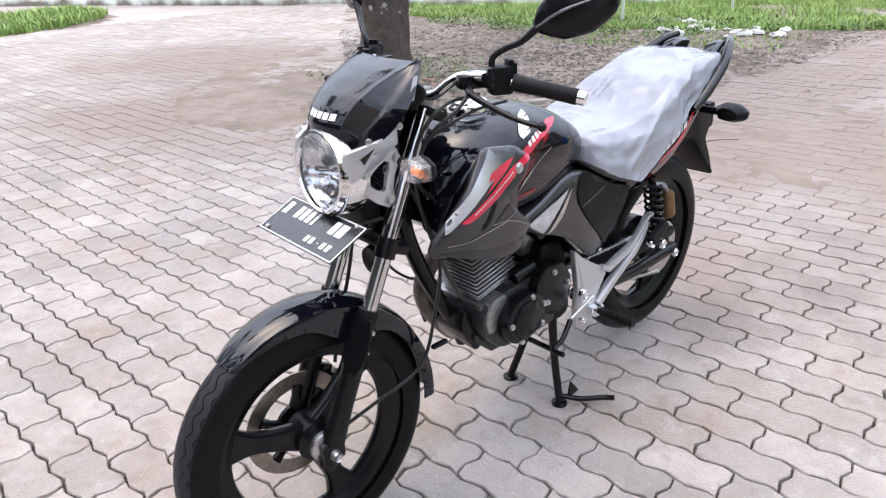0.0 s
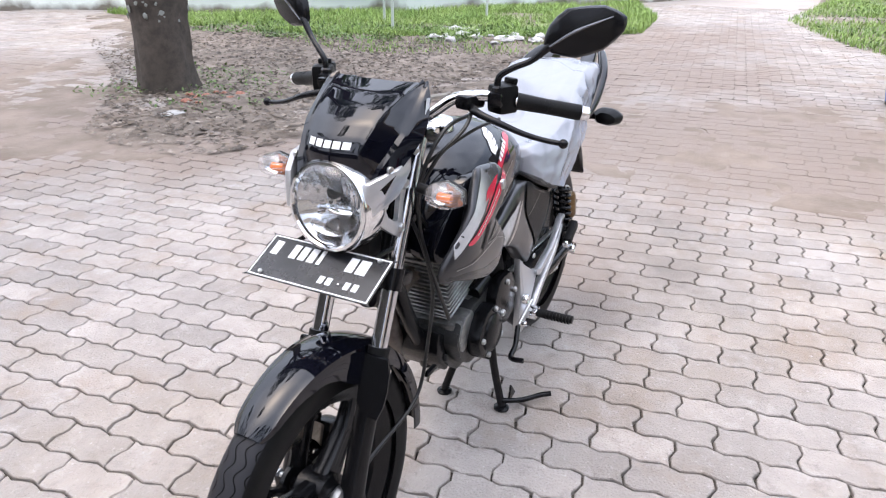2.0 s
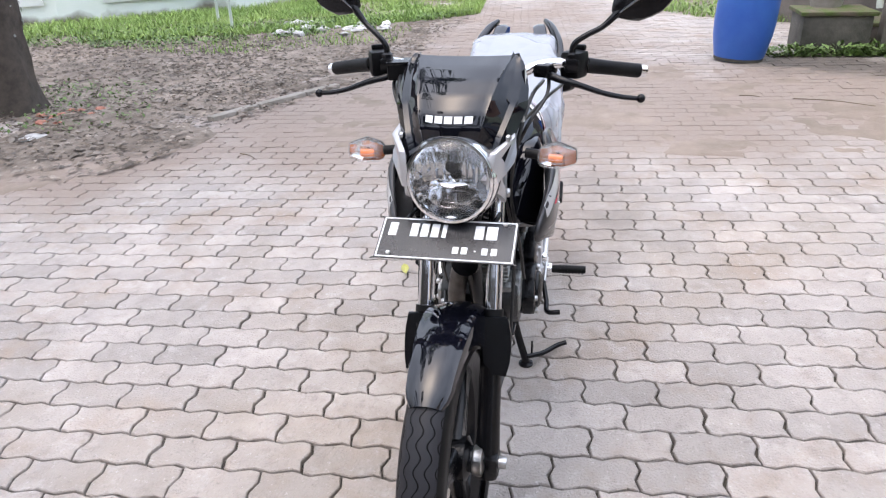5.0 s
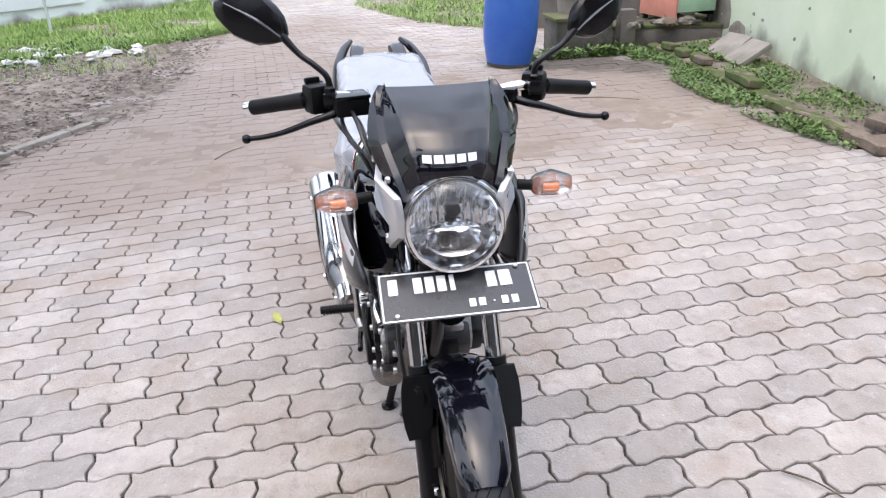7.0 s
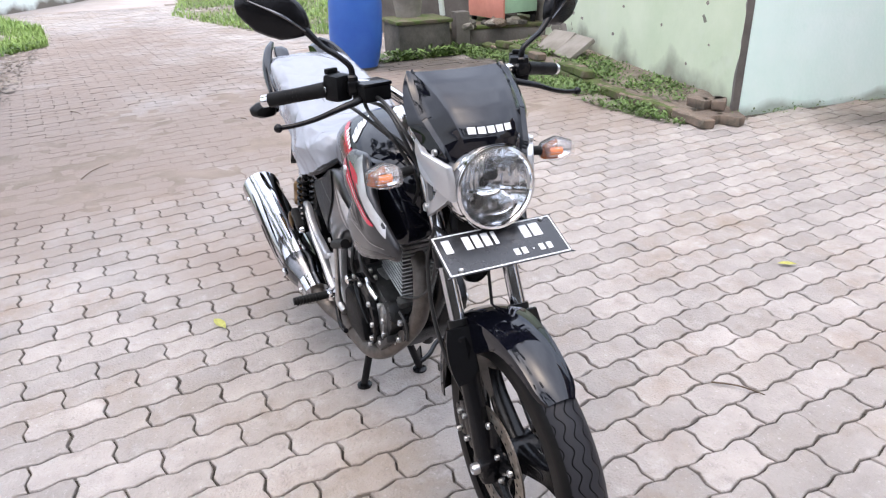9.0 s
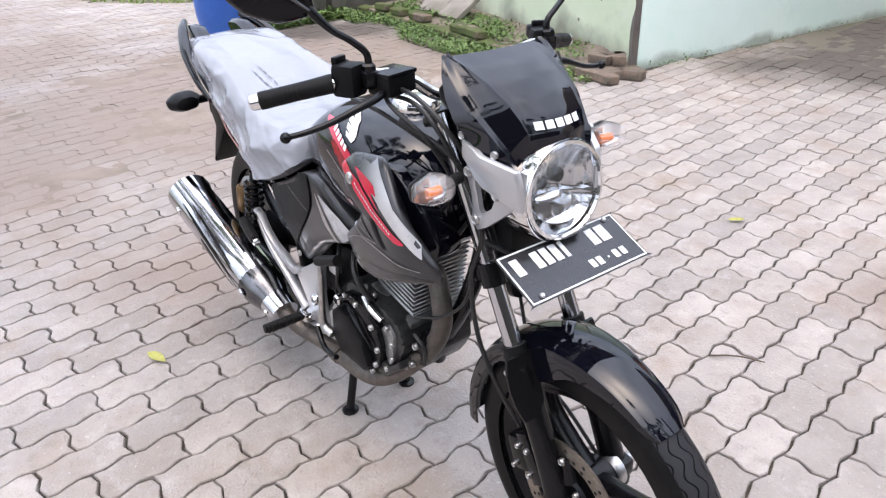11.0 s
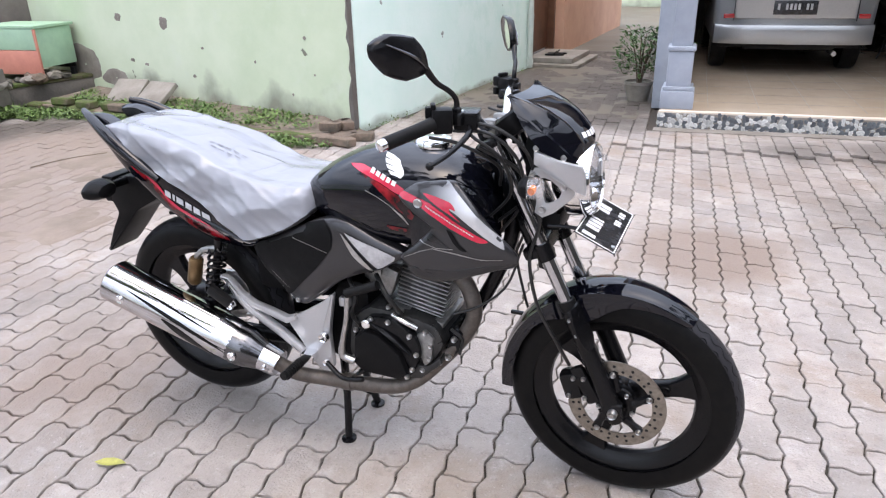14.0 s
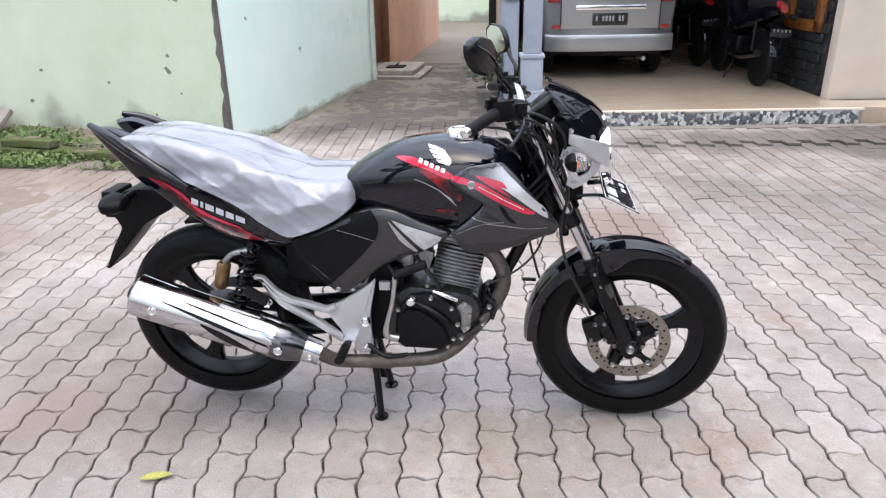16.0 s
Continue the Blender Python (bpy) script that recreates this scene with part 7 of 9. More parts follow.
for pts in ([(0.085, -0.165, 1.040), (0.12, -0.17, 1.010), (0.175, -0.135, 0.955), (0.185, -0.09, 0.86), (0.12, -0.08, 0.78)],
            [(0.090, 0.165, 1.036), (0.13, 0.165, 1.000), (0.18, 0.130, 0.945), (0.185, 0.09, 0.85), (0.12, 0.08, 0.77)]):
    part("cable", tube(pts, 0.0040, 8, 6), CABLE, bike)

# ---- tank ----
def tank_mesh():
    st = [  # x, top, bottom, half width, roundness of the shoulder
        (-0.428, 0.838, 0.770, 0.070), (-0.405, 0.862, 0.752, 0.094), (-0.36, 0.892, 0.738, 0.122), (-0.30, 0.923, 0.720, 0.142), (-0.24, 0.944, 0.705, 0.154), (-0.17, 0.956, 0.692, 0.163),
        (-0.10, 0.958, 0.690, 0.168), (-0.03, 0.952, 0.690, 0.167), (0.03, 0.938, 0.690, 0.156), (0.08, 0.908, 0.690, 0.132), (0.115, 0.872, 0.700, 0.100), (0.135, 0.835, 0.720, 0.07)]
    rings = []
    for x, top, bot, half in st:
        mid = bot + (top - bot) * 0.52
        ring = []
        for k in range(32):
            a = 2 * math.pi * k / 32
            c, s = math.cos(a), math.sin(a)
            e = 0.92 if s > 0 else 0.50
            yy = half * 0.93 * math.copysign(abs(c) ** e, c)
            if s > 0:
                # shoulders fall away from the flat top
                zz = mid + (top - mid) * abs(s) ** 0.75
            else:
                zz = mid - (mid - bot) * abs(s) ** 0.6
                yy *= 1 - 0.12 * abs(s)
            ring.append((x, yy, zz))
        rings.append(ring)
    b = bmesh.new()
    ring_surface(b, rings)
    bmesh.ops.subdivide_edges(b, edges=b.edges[:], cuts=1, use_grid_fill=True, smooth=0.6)
    return b


tank = part("fuel_tank", moved(tank_mesh(), CH), BLACK, bike, "glossy black fuel tank with red and silver flashes")
cap = revolve([(0, 0.012), (0.026, 0.012), (0.030, 0.009), (0.034, 0.012), (0.045, 0.010), (0.050, 0.003), (0.050, -0.01), (0, -0.01)], 32)
cap.transform(CH @ Matrix.Translation((-0.055, 0, 0.948)) @ Matrix.Rotation(radians(4), 4, "Y"))
part("fuel_cap", cap, CHROME, tank, "chromed fuel cap")
part("cap_lock", moved(box((0.012, 0.024, 0.004), (-0.055, 0, 0.961), 0.0015), CH), STEEL, tank)


def shroud_depth(x, z):
    # widest low in the middle, drawn in to the tank at the top and to the nose in front
    return 0.186 - 0.26 * max(0, z - 0.83) - 0.10 * max(0, 0.72 - z) - 0.55 * max(0, x - 0.13) ** 1.3 - 0.10 * max(0, -0.02 - x)


SHROUD = [(-0.083, 0.863), (-0.035, 0.898), (0.02, 0.906), (0.066, 0.906), (0.105, 0.868), (0.160, 0.800), (0.215, 0.738), (0.224, 0.716), (0.212, 0.696), (0.155, 0.686), (0.09, 0.668), (0.03, 0.655), (-0.035, 0.656), (-0.082, 0.700), (-0.03, 0.748), (0.012, 0.793), (-0.03, 0.828)]
COVER = [(-0.585, 0.652), (-0.48, 0.702), (-0.36, 0.757), (-0.300, 0.768), (-0.25, 0.760), (-0.17, 0.722), (-0.085, 0.690), (-0.14, 0.648), (-0.165, 0.634), (-0.225, 0.614), (-0.29, 0.585), (-0.36, 0.530), (-0.42, 0.485), (-0.452, 0.478), (-0.50, 0.520), (-0.55, 0.580)]
TAIL = [(-1.205, 0.996), (-1.150, 0.930), (-1.080, 0.852), (-0.985, 0.782), (-0.90, 0.720), (-0.815, 0.668), (-0.74, 0.642), (-0.66, 0.634), (-0.600, 0.640), (-0.565, 0.668), (-0.63, 0.715), (-0.70, 0.762), (-0.78, 0.812), (-0.90, 0.862), (-0.99, 0.925), (-1.08, 0.975), (-1.15, 1.003)]


def cover_depth(x, z):
    return 0.138 - 0.04 * max(0, -0.35 - x) - 0.12 * max(0, 0.60 - z)


def tail_depth(x, z):
    return 0.145 - 0.100 * max(0, -0.62 - x) - 0.22 * max(0, 0.74 - z) * (1 if x > -0.9 else 0.4)


for sgn in (-1, 1):
    sh = part("tank_shroud", moved(panel(SHROUD, shroud_depth, sgn, 0.010, 0.012, 4, (0.085, 0.765)), CH), GREY, bike, "dark grey metallic shroud with a red flash")
    fold = [(-0.06, 0.684), (0.05, 0.684), (0.14, 0.704), (0.206, 0.716), (0.212, 0.704), (0.12, 0.672), (0.03, 0.646), (-0.04, 0.652)]
    part("shroud_lip", moved(panel(fold, lambda x, z: shroud_depth(x, z) + 0.003, sgn, 0.005, 0.012, 3), CH), SHADE, sh, "lower lip, darkened for the shade underneath")
    part("shroud_vent", cast_on([(0.064, 0.789), (0.0781, 0.7827), (0.095, 0.756), (0.1149, 0.7384), (0.0991, 0.7391), (0.080, 0.7572)], sh.data, sgn, 0.002), MATT, sh)
    # the notch's shade, laid on as a dark flat shape
    part("shroud_shade", cast_on([(0.0212, 0.7731), (0.0716, 0.7411), (0.0409, 0.7485), (0.0114, 0.7535)], sh.data, sgn, 0.0015, 3), SHADE, sh, "shade of the notch between two creases, painted on")
    # highlights on the shroud's creases, painted as thin pale strips
    for crease in ([(-0.055, 0.697), (-0.008, 0.722), (0.026, 0.7345), (0.085, 0.7300), (0.148, 0.7216), (0.198, 0.722)], [(-0.010, 0.748), (0.036, 0.737), (0.080, 0.7395)]):
        upper = [(x, z + 0.0010) for x, z in crease]
        part("crease_line", cast_on(upper + [(x, z - 0.0010) for x, z in reversed(crease)], sh.data, sgn, 0.0022, 1, 3), CASTING, sh, "painted highlight along a crease")
    bolt(CH @ Vector((-0.02, sgn * (shroud_depth(-0.02, 0.855) + 0.008), 0.855)), sh, 0.012, (0, sgn, 0), 0.006, STEEL)
    inner_o = [(-0.06, 0.860), (0.00, 0.885), (0.055, 0.880), (0.092, 0.846), (0.128, 0.790), (0.150, 0.730), (0.140, 0.700), (0.08, 0.680), (0.0, 0.672), (-0.06, 0.70)]
    part("inner_cover", moved(panel(inner_o, lambda x, z: shroud_depth(x, z) - 0.030 - 0.45 * max(0, x - 0.05), sgn, 0.004, 0.06, 3), CH), BLACK, sh, "glossy black inner cover")
    # flashes on shroud and tank
    part("silver_flash", cast_on([(-0.050, 0.874), (-0.002, 0.889), (0.030, 0.898), (0.062, 0.898), (0.089, 0.8726), (0.1321, 0.8321), (0.1911, 0.7726), (0.2005, 0.748), (0.1854, 0.7560), (0.1471, 0.7850), (0.0916, 0.8256), (0.0307, 0.8548), (-0.0075, 0.8667)], sh.data, sgn, 0.0012), FADE, sh, "silver fade along the top edge")
    part("red_flash", cast_on([(-0.0693, 0.855), (-0.0518, 0.8638), (0.0178, 0.8466), (0.0783, 0.8139), (0.158, 0.7727), (0.1632, 0.7657), (0.1412, 0.7646), (0.0782, 0.7900), (0.0201, 0.8209), (-0.0114, 0.8386), (-0.055, 0.847)], sh.data, sgn, 0.0018), RED, sh, "red flash")
    part("red_flash", cast_on([(-0.0028, 0.8680), (0.0383, 0.8620), (0.0728, 0.8525), (0.0857, 0.8360), (0.0625, 0.8400), (0.0996, 0.8110), (0.0779, 0.8220), (0.0251, 0.8490)], sh.data, sgn, 0.0018), RED, sh, "red flash")
    for k in range(18):
        x0, z0 = 0.008 + k * 0.0070, 0.838 - k * 0.0034
        part("lettering_bar", cast_on([(x0, z0), (x0 + 0.0010, z0 + 0.0028), (x0 + 0.0056, z0 + 0.0003), (x0 + 0.0046, z0 - 0.0025)], sh.data, sgn, 0.0028, 1, 0), MARK, sh, "thin white lettering as plain bars")
    part("red_flash", cast_on([(-0.2389, 0.8990), (-0.1952, 0.9027), (-0.1265, 0.8866), (-0.0669, 0.8617), (-0.0812, 0.8480), (-0.1396, 0.8715), (-0.1958, 0.8864)], tank.data, sgn, 0.0015), RED, tank, "red flash")
    part("red_flash", cast_on([(-0.1954, 0.8852), (-0.1396, 0.8705), (-0.0812, 0.8443), (-0.0555, 0.8164), (-0.0311, 0.7824), (-0.0538, 0.7858), (-0.0897, 0.8125), (-0.1461, 0.8573)], tank.data, sgn, 0.0015), DULLRED, tank, "dull red streak")
    part("red_flash", cast_on([(-0.1205, 0.7606), (-0.0724, 0.7585), (-0.0535, 0.7604), (-0.041, 0.738), (-0.0752, 0.7453), (-0.1113, 0.75)], tank.data, sgn, 0.0015), DULLRED, tank, "dull red streak")
    streak = [(-0.1762, 0.8464), (-0.146, 0.8359), (-0.1054, 0.8164), (-0.0731, 0.7928), (-0.0568, 0.7698)]
    part("crease_line", cast_on([(x, z + 0.0011) for x, z in streak] + [(x, z - 0.0011) for x, z in reversed(streak)], tank.data, sgn, 0.0018, 1, 3), STEEL, tank, "thin grey outline")
    tips = [(-0.1475, 0.9295), (-0.1405, 0.9200), (-0.1305, 0.9097), (-0.1180, 0.8986), (-0.1055, 0.8876)]
    roots = [(-0.0960, 0.9190), (-0.0850, 0.9085), (-0.0745, 0.8985), (-0.0735, 0.8905), (-0.0800, 0.8840)]
    for k in range(4):
        t0, t1, r0, r1 = tips[k], tips[k + 1], roots[k], roots[k + 1]
        t1 = (t1[0] + (t0[0] - t1[0]) * 0.3, t1[1] + (t0[1] - t1[1]) * 0.3)
        part("mark_feather", cast_on([t0, ((t0[0] + r0[0]) / 2, (t0[1] + r0[1]) / 2 + 0.002), r0, r1, ((t1[0] + r1[0]) / 2, (t1[1] + r1[1]) / 2 + 0.001), t1], tank.data, sgn, 0.002, 1, 3), WHITE, tank, "white feather of a wing-shaped mark")
    for k in range(5):
        x0, z0 = -0.168 + k * 0.0163, 0.8905 - k * 0.0054
        part("mark_bar", cast_on([(x0, z0), (x0 + 0.0034, z0 + 0.0105), (x0 + 0.0146, z0 + 0.0068), (x0 + 0.0112, z0 - 0.0037)], tank.data, sgn, 0.0025, 1, 0), WHITE, tank, "white maker's mark as plain bars")
    cov = part("side_cover", moved(panel(COVER, cover_depth, sgn, 0.012, 0.04, 4, (-0.32, 0.655)), CH), GREY, bike, "dark grey side cover with a silver blade")
    part("cover_recess", cast_on([(-0.572, 0.645), (-0.500, 0.680), (-0.4122, 0.7130), (-0.3099, 0.7480), (-0.2870, 0.7083), (-0.2932, 0.6685), (-0.3443, 0.6055), (-0.4146, 0.5373), (-0.4488, 0.5036), (-0.478, 0.506), (-0.540, 0.578)], cov.data, sgn, 0.004, 2, 3), MATT, cov, "matt black lower field")
    # pale strips painted where the cover's creases catch light
    for crease in ([(-0.4117, 0.686), (-0.355, 0.6735), (-0.3029, 0.6589)], [(-0.500, 0.572), (-0.475, 0.549), (-0.4488, 0.5236)]):
        part("crease_line", cast_on([(x, z + 0.0008) for x, z in crease] + [(x, z - 0.0008) for x, z in reversed(crease)], cov.data, sgn, 0.0055, 1, 3), CASTING, cov, "painted highlight along a crease")
    part("silver_blade", cast_on([(-0.2474, 0.7221), (-0.1988, 0.7028), (-0.1036, 0.672), (-0.1214, 0.653), (-0.1555, 0.6317), (-0.1761, 0.6522), (-0.2155, 0.6869)], cov.data, sgn, 0.005, 2, 3), PALE, cov, "bright blade-shaped badge")
    part("blade_edge", cast_on([(-0.2591, 0.7207), (-0.2446, 0.7069), (-0.2192, 0.6786), (-0.1688, 0.6267), (-0.1838, 0.6289), (-0.2251, 0.6618)], cov.data, sgn, 0.006, 2, 3), STEEL, cov)
    bolt(CH @ Vector((-0.445, sgn * 0.136, 0.500)), cov, 0.008, (0, sgn, 0), 0.005, STEEL)
    tail = part("tail_panel", moved(panel(TAIL, tail_depth, sgn, 0.010, 0.045, 4, (-0.80, 0.755)), CH), BLACK, bike, "glossy black tail panel with a red edge")
    part("red_flash", cast_on([(-0.99, 0.8285), (-0.9385, 0.8173), (-0.8785, 0.7852), (-0.8476, 0.7478), (-0.7964, 0.7185), (-0.721, 0.6881), (-0.6726, 0.6612), (-0.6387, 0.6420), (-0.6983, 0.6430), (-0.7702, 0.6603), (-0.8165, 0.6904), (-0.8682, 0.7392), (-0.9263, 0.7855)], tail.data, sgn, 0.0015), DULLRED, tail, "dark red flash")
    part("red_flash", cast_on([(-0.935, 0.812), (-0.880, 0.784), (-0.850, 0.750), (-0.800, 0.722), (-0.725, 0.692), (-0.700, 0.678), (-0.780, 0.702), (-0.838, 0.728), (-0.880, 0.770)], tail.data, sgn, 0.0021), RED, tail, "bright red streak")
    x0 = -0.857
    for w in (0.022, 0.009, 0.026, 0.024, 0.024, 0.028):
        z0 = 0.7535 - (x0 + 0.8542) * 0.34
        part("mark_bar", cast_on([(x0, z0), (x0 + 0.003, z0 + 0.0185), (x0 + 0.003 + w, z0 + 0.0185 - w * 0.34), (x0 + w, z0 - w * 0.34)], tail.data, sgn, 0.0028, 1, 1), MARK, tail, "white model mark as plain bars")
        x0 += w + 0.0065
    part("pale_edge", cast_on([(-1.128, 0.905), (-1.118, 0.905), (-1.052, 0.832), (-1.062, 0.826)], tail.data, sgn, 0.002, 1), PALE, tail)
    rail = tube([CH @ Vector(p) for p in ((-0.885, sgn * 0.150, 0.835), (-0.95, sgn * 0.153, 0.880), (-1.05, sgn * 0.145, 0.945), (-1.14, sgn * 0.118, 0.992), (-1.20, sgn * 0.090, 1.012))], [0.010, 0.017, 0.018, 0.015, 0.009], 12, 5)
    part("grab_rail", rail, BLACK, bike, "glossy black grab rail")

# ---- seat under its polythene cover ----
def seat_mesh(grow, wrinkle):
    st = [  # x, top, lower edge of the side, half width
        (-1.125, 0.962, 0.950, 0.070), (-1.09, 0.980, 0.940, 0.098), (-1.02, 0.986, 0.905, 0.114), (-0.93, 0.972, 0.862, 0.124), (-0.83, 0.949, 0.822, 0.134), (-0.74, 0.922, 0.778, 0.144), (-0.66, 0.885, 0.725, 0.152),
        (-0.58, 0.857, 0.682, 0.156), (-0.50, 0.847, 0.700, 0.150), (-0.43, 0.846, 0.732, 0.136), (-0.395, 0.838, 0.755, 0.118), (-0.380, 0.815, 0.770, 0.09)]
    fine = 14 if wrinkle else 4
    line = spline([(x, t, 0) for x, t, _, _ in st], fine)
    low = spline([(x, z, 0) for x, _, z, _ in st], fine)
    wid = spline([(x, w, 0) for x, _, _, w in st], fine)
    across = 108 if wrinkle else 36
    b = bmesh.new()
    rings = []
    for p, q, w in zip(line, low, wid):
        x, top, bot, half = p.x, p.y, q.y, w.y
        ring = []
        for k in range(across + 1):
            s = -1 + 2 * k / across
            a = abs(s)
            if a < 0.5:
                yy, zz = half * 0.86 * (a / 0.5), top - 0.010 * (a / 0.5) ** 2
            else:
                g = (a - 0.5) / 0.5
                yy = half * (0.86 + 0.14 * math.sin(min(1, g * 2.2) * math.pi / 2))
                zz = top - 0.010 - (top - 0.010 - bot) * g ** 1.25
            v = Vector((x, math.copysign(yy + grow, s), zz + grow * (1 - a)))
            if wrinkle:
                lean = v.x * 0.8 + v.z * 0.6
                side = min(1.0, max(0.0, (a - 0.35) / 0.3))
                d = noise.fractal(Vector((v.x * 5, v.y * 7, v.z * 6)), 1.0, 2.0, 2) * 0.006
                # flat facets that meet in creases down the sides, a few long folds over the top
                d += noise.voronoi(Vector((lean * 9, v.y * 7, v.z * 11 - v.x * 5)))[0][0] * 0.030 * side
                d += noise.voronoi(Vector((lean * 26 + 7, v.y * 20, v.z * 24)))[0][0] * 0.008 * side
                d += (1 - abs(noise.noise(Vector((lean * 5, v.y * 6 + 3, v.z * 9 + v.x * 6))))) ** 14 * 0.006
                v += Vector((0, math.copysign(1, s) * a, 1 - a * 0.6)) * d
            ring.append(v)
        for k in range(1, 6):
            s = 1 - 2 * k / 6
            ring.append(Vector((x, s * half * 0.9, bot + 0.004)))
        rings.append(ring)
    ring_surface(b, rings)
    return b


seat = part("seat", moved(seat_mesh(0, False), CH), VINYL, bike, "black vinyl seat under clear polythene")
seat_film = part("seat_film", moved(seat_mesh(0.004, True), CH), FILM, seat, "crumpled clear polythene film")

# ---- tail lamp, rear mudguard, rear winkers ----
b = bmesh.new()
ring_surface(b, [[(x, y * w, z + zz) for y, zz in ((-1, 0.02), (-0.8, 0.032), (0, 0.036), (0.8, 0.032), (1, 0.02), (1, -0.02), (0.7, -0.034), (-0.7, -0.034), (-1, -0.02))] for x, w, z in ((-1.00, 0.055, 0.835), (-1.08, 0.055, 0.868), (-1.13, 0.05, 0.892), (-1.155, 0.04, 0.904))])
part("tail_lamp", moved(b, CH), TAIL_RED, bike, "red tail lamp under the tail")
GUARD = [(-1.00, 0.790), (-1.12, 0.800), (-1.175, 0.790), (-1.215, 0.760), (-1.222, 0.705), (-1.205, 0.665), (-1.245, 0.600), (-1.285, 0.520), (-1.262, 0.530), (-1.195, 0.600), (-1.12, 0.680), (-1.02, 0.735)]
b = prism(rounded([(x + 0.022, z) for x, z in GUARD], 3), -0.062, 0.062, 0.008)
part("rear_mudguard", moved(b, CH), MATT, bike, "matt black rear mudguard")
b = box((0.05, 0.11, 0.09), (-1.212, 0, 0.742), 0.010)
part("plate_carrier", moved(b, CH), MATT, bike)
for sgn in (-1, 1):
    b = bmesh.new()
    o = rounded([(-0.045, 0.010), (-0.02, 0.024), (0.02, 0.022), (0.048, 0.006), (0.044, -0.014), (0.01, -0.024), (-0.034, -0.018)], 3)
    ring_surface(b, [[(x, sgn * u * s, v * s) for u, v in o] for x, s in ((0.030, 0.2), (0.024, 0.65), (0.0, 0.98), (-0.016, 0.98), (-0.026, 0.75), (-0.030, 0.2))])
    tube([(0, sgn * -0.09, 0), (0, sgn * -0.03, 0)], 0.010, 10, bm=b)
    b.transform(CH @ Matrix.Translation((-1.085, sgn * 0.160, 0.758)) @ Matrix.Diagonal((1.25, 1.1, 1.25, 1)))
    part("rear_winker", b, MATT, bike, "black rear winker")

# ---- frame, engine ----
frame_ = new("frame")
frame_.parent = bike
frame_["label"] = "black tube frame with silver side plates"
for pts, r in (([(0.155, 0, 0.82), (0.160, 0, 0.72), (0.125, 0, 0.61), (0.070, 0, 0.50), (0.015, 0, 0.41), (-0.02, 0, 0.33)], 0.020), ([(0.12, 0, 0.86), (-0.05, 0, 0.80), (-0.25, 0, 0.73), (-0.45, 0, 0.66), (-0.55, 0, 0.62)], 0.024)):
    part("frame_tube", moved(tube(pts, r, 14, 6), CH), SATIN, frame_)
for sgn in (-1, 1):
    part("seat_rail", moved(tube([(-0.35, sgn * 0.09, 0.68), (-0.6, sgn * 0.10, 0.69), (-0.85, sgn * 0.10, 0.76), (-1.08, sgn * 0.07, 0.86)], 0.013, 10), CH), SATIN, frame_)
    plate_o = [(-0.3254, 0.537), (-0.330, 0.50), (-0.3477, 0.4063), (-0.3453, 0.2909), (-0.3823, 0.272), (-0.4132, 0.300), (-0.450, 0.360), (-0.4868, 0.4151), (-0.482, 0.434), (-0.4334, 0.4606), (-0.3625, 0.5057)]
    b = prism(rounded(plate_o, 3), sgn * 0.118, sgn * 0.138, 0.006)
    part("side_plate", moved(b, CH), SILVER, frame_, "silver frame side plate")
    b = flat_bar([(-0.455, 0.4440), (-0.4884, 0.4284), (-0.545, 0.4453), (-0.6048, 0.4602), (-0.6486, 0.4876), (-0.6874, 0.5332), (-0.7163, 0.5384)], [0.018, 0.024, 0.023, 0.022, 0.020, 0.016, 0.018], sgn * 0.126, sgn * 0.150, 0.009)
    part("footrest_hanger", moved(b, CH), SILVER, frame_, "silver pillion footrest hanger")
    b = flat_bar([(-0.421, 0.3154), (-0.5101, 0.3802), (-0.6246, 0.4473), (-0.6572, 0.4805), (-0.6858, 0.5239)], [0.022, 0.025, 0.024, 0.021, 0.014], sgn * 0.128, sgn * 0.154, 0.010)
    part("footrest_hanger", moved(b, CH), SILVER, frame_, "silver pillion footrest hanger")
    b = box((0.085, 0.026, 0.030), (-0.700, sgn * 0.176, 0.490), 0.008, turn=Matrix.Rotation(radians(30), 3, "Y"))
    part("pillion_footrest", moved(b, CH), RUBBER, frame_, "folded black pillion footrest")
    bolt(CH @ Vector((-0.668, sgn * 0.165, 0.462)), frame_, 0.014, (0, sgn, 0), 0.016, CHROME)
    b = tube([(-0.418, sgn * 0.165, 0.326), (-0.420, sgn * 0.185, 0.326), (-0.424, sgn * 0.275, 0.326)], [0.011, 0.0135, 0.0125], 12, 3)
    for k in range(8):
        add_to(b, tube([(-0.4205, sgn * (0.193 + k * 0.010), 0.326), (-0.4205, sgn * (0.198 + k * 0.010), 0.326)], 0.0148, 12))
    part("rider_footrest", moved(b, CH), RUBBER, frame_, "ribbed black footrest")
    part("footrest_bracket", moved(box((0.045, 0.040, 0.030), (-0.416, sgn * 0.152, 0.326), 0.008), CH), CHROME, frame_)
    bolt(CH @ Vector((-0.362, sgn * 0.142, 0.395)), frame_, 0.016, (0, sgn, 0), 0.014, CHROME)
    bolt(CH @ Vector((-0.362, sgn * 0.142, 0.310)), frame_, 0.010, (0, sgn, 0), 0.012, CHROME)
    part("swinging_arm", moved(tube([(-0.40, sgn * 0.095, 0.36), (-0.65, sgn * 0.100, 0.335), (RAX.x - 0.03, sgn * 0.105, RAX.z)], 0.021, 12, 4, flat=1.25), CH), SATIN, frame_)
    bolt(CH @ (RAX + Vector((0, sgn * 0.128, 0))), rear_wheel, 0.014, (0, sgn, 0), 0.014, CHROME, "axle_nut")
    # twin shock absorbers
    shock = new("shock_absorber")
